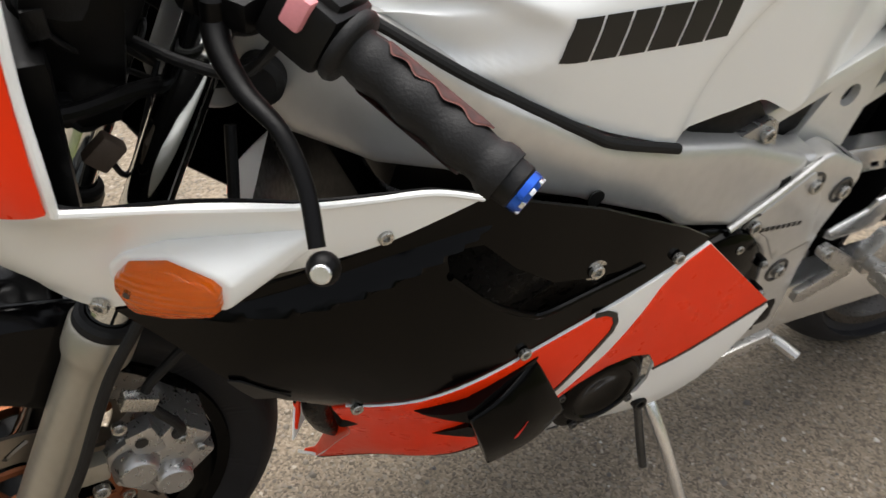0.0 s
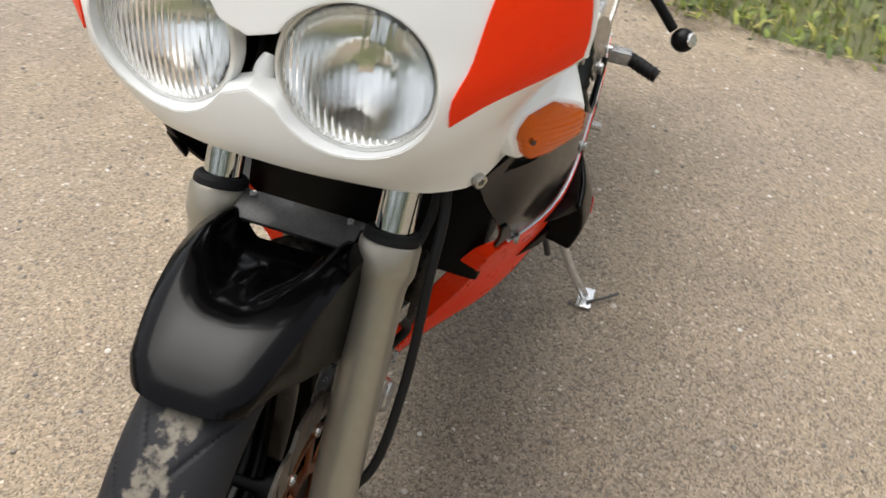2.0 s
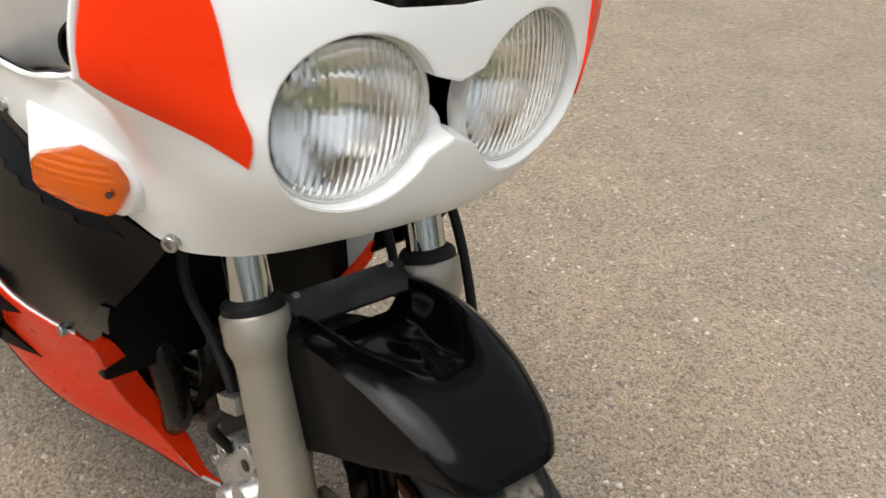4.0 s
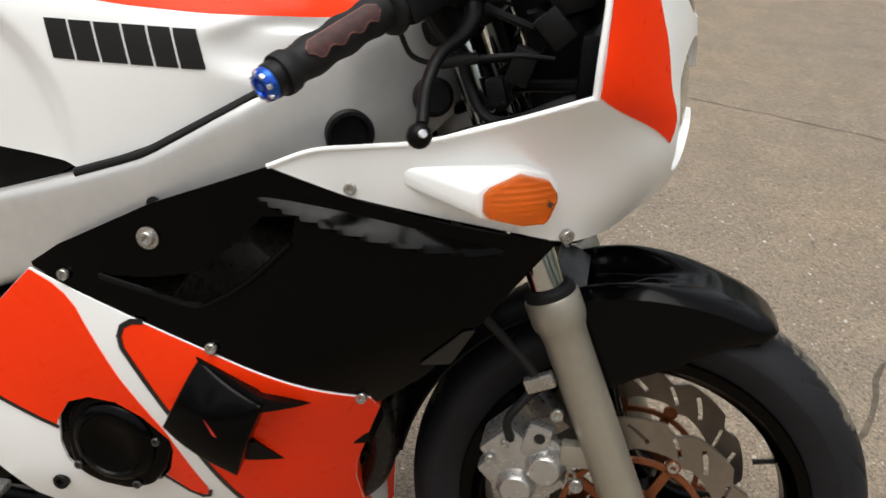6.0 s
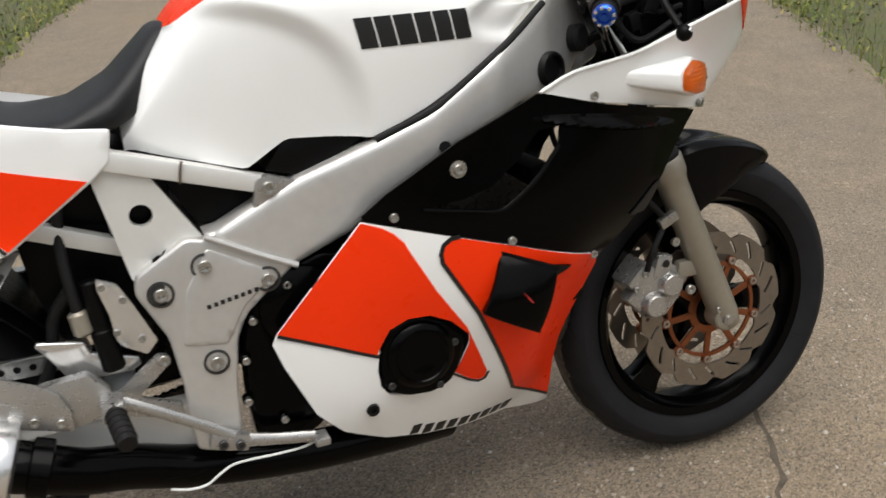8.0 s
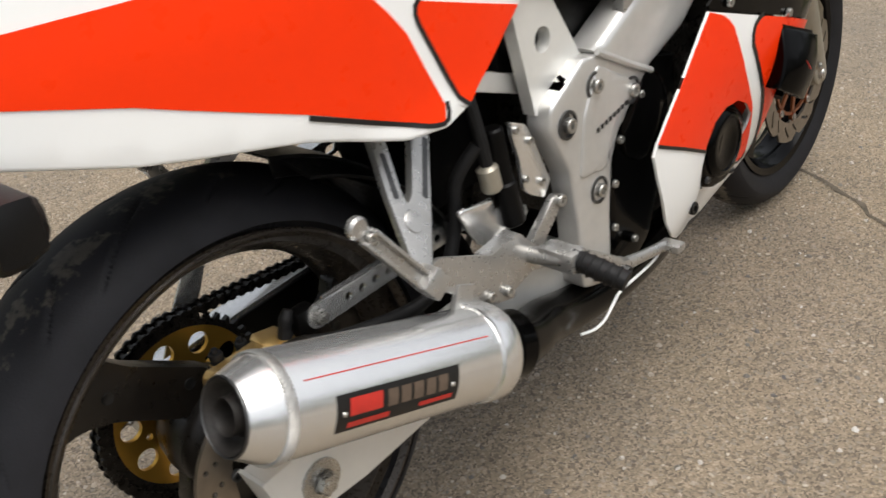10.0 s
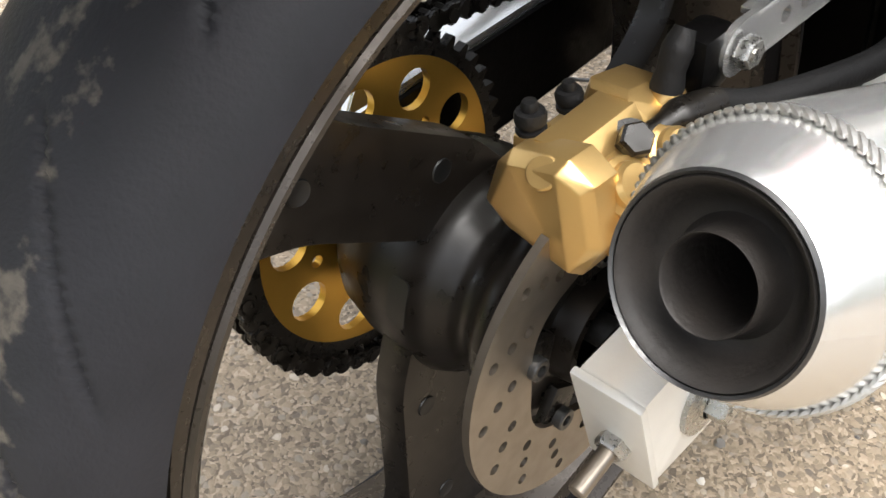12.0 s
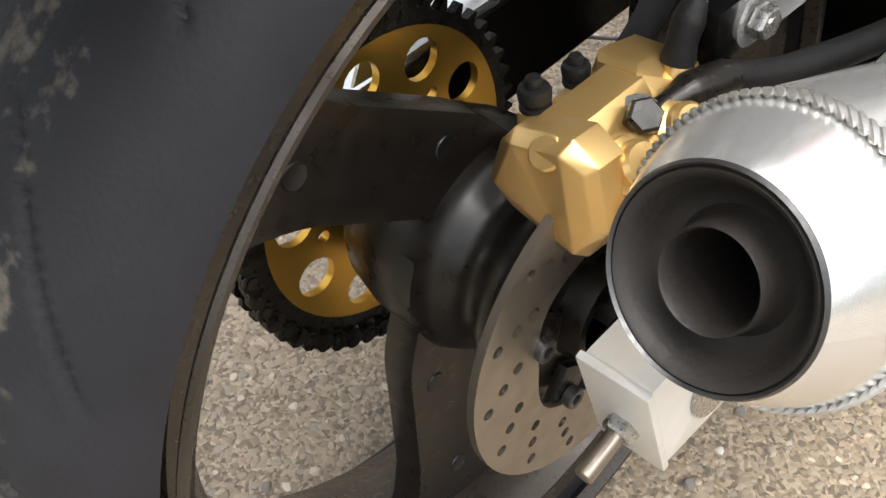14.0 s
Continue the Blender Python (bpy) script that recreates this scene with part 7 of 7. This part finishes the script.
for x, y, z in ((-.014, .104, .428), (.020, .106, .430)):
    bm = lathe(bmesh.new(), [(0, .008), (.0095, .008), (.0115, .0055), (.012, .002), (.015, 0), (.015, -.012)], (x, -y, z), (-.1, -.75, .65), 24)
    bmesh.ops.recalc_face_normals(bm, faces=bm.faces)
    part("piston_boss", bm, GOLD, rcal, "round piston boss", 30)
bm = hull((-.024, [(.094, .405), (.094, .426), (.104, .424), (.116, .410), (.112, .398)]), (-.004, [(.094, .405), (.094, .430), (.106, .427), (.118, .412), (.114, .398)]))
part("outer_rib", bm, GOLD, rcal, "faceted rib", 24)
bm = lathe(bmesh.new(), [(0, .0022), (.0075, .0022), (.0085, .0014), (.0088, -.006)], (-.045, -.0785, .4415), (-.75, -.1, .62), 28)
bmesh.ops.recalc_face_normals(bm, faces=bm.faces)
part("body_bolt", bm, GOLD, rcal, "painted body bolt", 30)
part("nipple_base", hull((-.030, [(.048, .428), (.048, .441), (.060, .442), (.060, .430)]), (-.014, [(.047, .428), (.047, .443), (.059, .444), (.060, .430)])), GOLD, rcal, "", 24)
for at, k in (((-.022, -.053, .441), 1.0), ((.012, -.050, .436), .9)):
    bm = lathe(bmesh.new(), [(0, .0175), (.0035, .0172), (.0045, .015), (.0042, .0125), (.0072, .012), (.0082, .0095), (.0078, .0055), (.0060, .0050), (.0060, .003), (.0078, .0025), (.0078, 0)], at, (-.05, .05, 1), 20)
    bmesh.ops.scale(bm, vec=(k, k, k), space=Matrix.Translation(-Vector(at)), verts=bm.verts)
    part("bleed_nipple_cap", bm, RUBBER, rcal, "black rubber bleed nipple cap")
part("port", lathe(bmesh.new(), [(0, .010), (.0075, .010), (.009, .008), (.0098, .002), (.011, 0), (.011, -.006)], (.047, -.083, .4345), (.1, -.1, 1), 24), GOLD, rcal, "round hose port", 30)
part("port_boot", sweep(bmesh.new(), [(.047, -.083, .443), (.049, -.083, .453), (.053, -.083, .463), (.058, -.083, .472)], [.0090, .0075, .0082, .0055], 14), RUBBER, rcal, "black rubber hose boot")
bm = lathe(bmesh.new(), [(0, .0145), (.0075, .0145), (.0090, .0125), (.0090, .004)], (.006, -.090, .434), (-.35, -.55, .75), 6)
lathe(bm, [(.0090, .0045), (.0125, .004), (.0130, .0015), (.0125, -.004), (.011, -.012)], (.006, -.090, .434), (-.35, -.55, .75), 24)
bmesh.ops.recalc_face_normals(bm, faces=bm.faces)
part("banjo_bolt", bm, GREASY, rcal, "dull steel banjo bolt", 30)
bm = sweep(bmesh.new(), [(.008, -.091, .435), (.022, -.094, .436), (.030, -.096, .437), (.036, -.097, .437), (.048, -.100, .4365), (.062, -.103, .435)], [.006, .006, .0075, .0098, .0098, .0092], 16, 4)
part("hose_elbow", bm, GREASY, rcal, "crimped hose end")
part("rear_brake_hose", sweep(bmesh.new(), [(.062, -.103, .434), (.10, -.116, .424), (.19, -.138, .418), (.25, -.130, .425), (.282, -.128, .47), (.295, -.128, .53), (.32, -.145, .57)], .0085, 12), RUBBER, bike, "black rear brake hose")
# drilled torque arm
RA, RB = Vector((.084, -.100, .455)), Vector((.335, -.106, .460))
d = (RB - RA).normalized()
L = (RB - RA).length
nrm = Vector((d.y, -d.x, 0)).normalized()
holes = [[(.045 + .021 * k + .0052 * math.cos(-2 * math.pi * q / 14), .0052 * math.sin(-2 * math.pi * q / 14)) for q in range(14)] for k in range(9)]
bar_loop = [(.0 + .015 * math.cos(a), .015 * math.sin(a)) for a in np.linspace(math.pi / 2, 3 * math.pi / 2, 9)] + [(L, -.012), (L, .012)]
bm = sheet([bar_loop] + holes, lambda a, b: RA + d * a + Vector((0, 0, b)) - nrm * .0, .004, .02)
box(bm, RA + d * (L * .52) + Vector((0, .005, .0125)), (L * .93, .011, .004), Matrix((d, d.cross(Vector((0, 0, 1))) * -1, (0, 0, 1))).transposed(), bevel=.001)
bmesh.ops.recalc_face_normals(bm, faces=bm.faces)
rod = part("torque_arm", bm, ALU, bike, "drilled aluminium caliper torque arm")
bolt(rod, RA - Vector((0, .002, 0)), (-.1, -1, 0), .009, "arm_bolt", STEEL, socket=False)
bm = bmesh.new()
box(bm, RA + Vector((-.012, .014, -.004)), (.03, .022, .034), bevel=.006)
part("arm_fork", bm, SATIN_BLACK, rod, "black forked end")

# sprocket and chain on the left
SPY = .090
teeth = []
for k in range(46):
    for q, r in ((0, .110), (.25, .110), (.45, .1175), (.6, .1175), (.8, .110)):
        a = 2 * math.pi * (k + q) / 46
        teeth.append((r * math.cos(a), RC.z + r * math.sin(a)))
loops = [[(.102 * math.cos(2 * math.pi * k / 72), RC.z + .102 * math.sin(2 * math.pi * k / 72)) for k in range(72)]]
for k in range(10):
    a = radians(27 + 36 * k)
    r, rr = .079, .0142
    loops.append([(r * math.cos(a) + rr * math.cos(-2 * math.pi * q / 18), RC.z + r * math.sin(a) + rr * math.sin(-2 * math.pi * q / 18)) for q in range(18)])
for k in range(5):
    a = radians(45 + 72 * k)
    loops.append([(.060 * math.cos(a) + .0045 * math.cos(-2 * math.pi * q / 12), RC.z + .060 * math.sin(a) + .0045 * math.sin(-2 * math.pi * q / 12)) for q in range(12)])
bm = bmesh.new()
prism(bm, loops, SPY - .003, SPY + .003, step=.02)
sprocket = part("rear_sprocket", bm, GOLD_BRIGHT, bike, "gold anodised rear sprocket", 30)
bm = bmesh.new()
prism(bm, [teeth, [(.1015 * math.cos(-2 * math.pi * k / 72), RC.z + .1015 * math.sin(-2 * math.pi * k / 72)) for k in range(72)]], SPY - .0034, SPY + .0034, step=.02)
part("tooth_ring", bm, GREASY, sprocket, "oil-blackened teeth", 30)
chain_path = []
for k in range(23):
    a = radians(88 + (272 - 88) * k / 22)
    chain_path.append(Vector((.118 * math.cos(a), SPY, RC.z + .118 * math.sin(a))))
top = [Vector((.004 + (.50 - .004) * k / 38, SPY, RC.z + .118 + (.375 - RC.z - .118) * k / 38)) for k in range(1, 39)]
bot = [Vector((.004 + (.50 - .004) * k / 38, SPY, RC.z - .118 + (.30 - RC.z + .118) * k / 38)) for k in range(1, 39)]
line = top[::-1] + chain_path + bot
run = [0.0]
for p, q in zip(line, line[1:]):
    run.append(run[-1] + (q - p).length)
pitch, n = .01405, int(run[-1] / .01405)
pins = []
for k in range(n):
    t = k * pitch
    i = max(j for j in range(len(run) - 1) if run[j] <= t)
    pins.append(line[i].lerp(line[i + 1], (t - run[i]) / (run[i + 1] - run[i])))
chain = new("drive_chain")
chain.parent = bike
tagged(chain, "oily black roller chain")
for k in range(n - 1):
    p, q = pins[k], pins[k + 1]
    w = .0085 if k % 2 else .0062
    bm = bmesh.new()
    dd = (q - p).normalized()
    ee = Vector((0, 1, 0)).cross(dd)
    m = Matrix((dd, (0, 1, 0), ee)).transposed()
    for y in (-w, w):
        for t in (0, 1):
            cyl(bm, p.lerp(q, t) + Vector((0, y - .0009, 0)), p.lerp(q, t) + Vector((0, y + .0009, 0)), .0072, seg=10)
        box(bm, (p + q) / 2 + Vector((0, y, 0)), (pitch, .0018, .0095), m, bevel=0)
    cyl(bm, p + Vector((0, -w - .002, 0)), p + Vector((0, w + .002, 0)), .0042, seg=8)
    part("link", bm, GREASY, chain)
def guard_point(u, v):
    """A point of the chain guard's outer side: u from its rear to its front end, v from its lower to its upper edge."""
    lo, hi = Vector((.072 + .290 * u, .488 + .031 * u)), Vector((.091 + .290 * u, .523 + .037 * u))
    return tuple(lo.lerp(hi, v))


slots = [[guard_point(u, .14), guard_point(u + .055, .14), guard_point(u + .055, .40), guard_point(u, .40)] for u in (.06, .15, .24, .33, .42, .51, .60, .69, .78)]
bm = bmesh.new()
prism(bm, [[guard_point(0, 0), guard_point(1, 0), guard_point(1, 1), guard_point(0, 1)]] + slots, .109, .112, step=.04)
guard = part("chain_guard", bm, ALU, bike, "slotted aluminium chain guard")
bm = bmesh.new()
bmesh.ops.create_cube(bm, size=1)
for v in bm.verts:
    x, z = guard_point(.5 + v.co.x, 1)
    v.co = (x, .1105 - .014 + v.co.y * .028, z + .0015 + v.co.z * .003)
part("guard_top", bm, ALU, guard, "flat top of the chain guard")
bm = bmesh.new()
prism(bm, [[(.066, .482), (.100, .488), (.070, .430), (.020, .372), (-.002, .372), (.030, .430)]], .1095, .1125, bevel=.0008)
part("guard_stay", bm, ALU, guard, "bent aluminium stay of the chain guard")

# exhaust
EA, EB = Vector((-.108, -.194, .487)), Vector((.215, -.2155, .3715))
d = (EB - EA).normalized()
L = (EB - EA).length
bm = lathe(bmesh.new(), [(.0358, .004), (.0370, 0), (.0386, .002), (.0425, .010), (.048, .022), (.0522, .034), (.0535, .040), (.0535, L - .02), (.053, L)], EA, d, 72)
muffler = part("silencer", bm, ALU, bike, "polished aluminium silencer")
bm = lathe(bmesh.new(), [(.0366, .0015), (.0354, -.0006), (.0342, .0), (.0318, .004), (.0285, .011), (.025, .0150), (.0218, .0155), (.0195, .013), (.0186, .008), (.0182, .0010), (.0177, -.0003), (.0170, .0006), (.0167, .01), (.016, .12), (0, .12)], EA, d, 60)
bmesh.ops.recalc_face_normals(bm, faces=bm.faces)
part("outlet", bm, SOOT, muffler, "sooty black outlet with an inner pipe", 50)
side = d.orthogonal().normalized()
up2 = d.cross(side)
bm = bmesh.new()
for k in range(84):
    a = 2 * math.pi * k / 84
    off = side * math.cos(a) + up2 * math.sin(a)
    tang = d.cross(off)
    m = Matrix((off, tang, d)).transposed()
    tmp = bmesh.new()
    bmesh.ops.create_uvsphere(tmp, u_segments=6, v_segments=4, radius=1)
    bmesh.ops.scale(tmp, vec=(.0020, .0024, .0080), verts=tmp.verts)
    bmesh.ops.rotate(tmp, cent=(0, 0, 0), matrix=Matrix.Rotation(.6, 3, "X"), verts=tmp.verts)
    tmp.transform(Matrix.Translation(EA + d * .0375 + off * .0532) @ m.to_4x4())
    join(bm, tmp)
part("weld_seam", bm, WELD, muffler, "rippled weld round the silencer end")["kind"] = "stuff"
bm = lathe(bmesh.new(), [(.0363, .0), (.0374, -.0013), (.0384, .0006), (.0378, .0022), (.0366, .002)], EA, d, 72, closed=True)
bmesh.ops.recalc_face_normals(bm, faces=bm.faces)
part("outlet_rim", bm, DARK_STEEL, muffler, "burnt rim of the outlet")
bm = lathe(bmesh.new(), [(.0535, L - .028), (.0565, L - .027), (.0572, L - .022), (.0572, L - .004), (.055, L + .002), (.040, L + .006), (.0, L + .006)], EA, d, 72)
part("front_cap", bm, ALU, muffler, "aluminium front ring of the silencer")


def on_can(a, b, lift):
    """A point on the can: a along it from the outlet, b round it in metres from the outward side."""
    out = Vector((0, -1, 0)) - d * d.dot(Vector((0, -1, 0)))
    out.normalize()
    u = d.cross(out)
    u = u if u.z > 0 else -u
    ang = b / .0535
    return EA + d * a + (out * math.cos(ang) + u * math.sin(ang)) * (.0535 + lift)


def can_patch(a0, a1, b0, b1, lift, n=4):
    bm = bmesh.new()
    rows = [[bm.verts.new(on_can(a0 + (a1 - a0) * i, b0 + (b1 - b0) * j / n, lift)) for j in range(n + 1)] for i in (0, 1)]
    for j in range(n):
        bm.faces.new((rows[0][j], rows[1][j], rows[1][j + 1], rows[0][j + 1]))
    bmesh.ops.recalc_face_normals(bm, faces=bm.faces)
    return bm


plate = part("badge", can_patch(.085, .245, -.018, .020, .0008, 8), DECAL, muffler, "black metal badge riveted to the silencer")
part("badge_mark", can_patch(.100, .140, -.002, .015, .0014), LABEL_RED, plate, "red badge block")
for k in range(5):
    part("badge_bar", can_patch(.147 + .017 * k, .160 + .017 * k, -.003, .014, .0014), LABEL_TAN, plate)
part("badge_mark", can_patch(.098, .150, -.014, -.008, .0014), LABEL_RED, plate, "red badge line")
part("badge_mark", can_patch(.190, .236, -.013, -.008, .0014), LABEL_RED, plate, "red badge line")
for a in (.094, .236):
    p = on_can(a, .001, .0012)
    bm = lathe(bmesh.new(), [(0, .0015), (.002, .0013), (.003, 0)], p, p - EA - d * a, 12)
    part("rivet", bm, STEEL, plate)
part("hairline", can_patch(.055, .30, .040, .0412, .0005, 1), LABEL_RED, muffler, "thin red line along the silencer")
part("link_pipe", sweep(bmesh.new(), [EB + d * .0, EB + d * .03, (.30, -.205, .335), (.36, -.185, .315), (.45, -.165, .282), (.60, -.150, .255), (.75, -.12, .235), (.86, -.08, .215)], [.036, .034, .032, .032, .031, .031, .032, .032], 20, 8), BLACK, bike, "satin black exhaust link pipe")
bm = lathe(bmesh.new(), [(.037, 0), (.041, .002), (.041, .026), (.037, .028)], EB + d * .022, d, 36, closed=True)
bmesh.ops.recalc_face_normals(bm, faces=bm.faces)
part("pipe_clamp", bm, BLACK, muffler, "black pipe clamp")
part("cowl_edging", sweep(bmesh.new(), [(.405, -.212, .280), (.43, -.216, .275), (.455, -.216, .276), (.475, -.216, .288), (.50, -.214, .297), (.56, -.210, .294), (.60, -.207, .294), (.628, -.205, .304)], .002, 8), PLATE_WHITE, bike, "loose white strip along the exhaust")
bm = bmesh.new()
box(bm, (.205, -.198, .432), (.03, .008, .05), Matrix.Rotation(radians(25), 3, "Y"), bevel=.002)
part("silencer_bracket", bm, CAST, muffler, "aluminium silencer bracket")

# number plate and rear indicators
PN = Vector((-.964, 0, .266)).normalized()         # the plate leans back a little
PC = Vector((-.297, .031, .708))
PU = Vector((.266, 0, .964)).normalized()
pm = Matrix(((0, -1, 0), PU, PN)).transposed()      # right, up, out
bm = bmesh.new()
box(bm, PC - PN * .006, (.262, .152, .012), pm, bevel=.005)
holder = part("plate_holder", bm, SATIN_BLACK, bike, "black number plate holder")
bm = bmesh.new()
box(bm, PC + PN * .0015, (.256, .140, .0016), pm, bevel=.0005)
nplate = part("number_plate", bm, PLATE_GREEN, holder, "white number plate with green rim and figures")
bm = bmesh.new()
box(bm, PC + PN * .0025, (.244, .128, .0012), pm, bevel=.0004)
part("plate_face", bm, PLATE_WHITE, nplate, "white plate face")


def on_plate(a, b, c=.0035):
    return PC + Vector((0, -1, 0)) * a + PU * b + PN * c


# the figures, as plain bars
for a, b, w, h in ((-.075, -.018, .026, .055), (-.040, -.018, .026, .055), (.035, -.018, .026, .055), (.072, -.018, .026, .055), (.070, .036, .016, .022), (-.03, .036, .05, .018)):
    bm = bmesh.new()
    box(bm, on_plate(a, b), (w, h, .0012), pm, bevel=.0003)
    part("figure_bar", bm, PLATE_GREEN, nplate)
for a in (-.054, .054):
    bm = lathe(bmesh.new(), [(0, .003), (.004, .003), (.0065, .002), (.007, 0)], on_plate(a, .036, .003), PN, 16)
    part("plate_bolt", bm, COPPER, nplate, "rusty plate bolt")
part("holder_arm", sweep(bmesh.new(), [(-.285, .02, .745), (-.25, .01, .765), (-.18, 0, .775)], .03, 10, 5, flat=2.0), SATIN_BLACK, holder, "black holder arm")
for s in (-1, 1):
    part("indicator_stalk", sweep(bmesh.new(), [(-.245, s * .05, .742), (-.245, s * .085, .742), (-.245, s * .115, .740)], [.012, .011, .013], 12, 5), RUBBER, holder, "black rubber indicator stalk")
    outline = [(.103, .736), (.112, .754), (.134, .764), (.164, .766), (.208, .760), (.214, .745), (.2125, .728), (.2125, .717), (.208, .7115), (.177, .706), (.139, .701), (.113, .699), (.105, .711)]
    cy = sum(a for a, _ in outline) / len(outline)
    cz = sum(b for _, b in outline) / len(outline)
    def shell(levels, grow=0.0):
        bm = bmesh.new()
        rings = []
        for x, k in levels:
            rings.append([bm.verts.new((x + .10 * (a - .16), s * (cy + (a - cy) * k + (grow if a > .207 else 0)), cz + (b - cz) * k)) for a, b in outline])
        for p, q in zip(rings, rings[1:]):
            for i in range(len(outline)):
                j = (i + 1) % len(outline)
                bm.faces.new((p[i], p[j], q[j], q[i]))
        bm.faces.new(rings[0])
        bm.faces.new(rings[-1])
        bmesh.ops.recalc_face_normals(bm, faces=bm.faces)
        return bm
    ind = part("rear_indicator", shell([(-.253, .96), (-.247, 1.0), (-.235, 1.0), (-.215, .85), (-.205, .55)], .014), PLASTIC, bike, "dark plastic indicator with a large amber lens", 30)
    part("lens", shell([(-.247, 1.01), (-.258, .99), (-.266, .90), (-.270, .6)]), AMBER_REAR, ind, "amber ribbed indicator lens", 25)
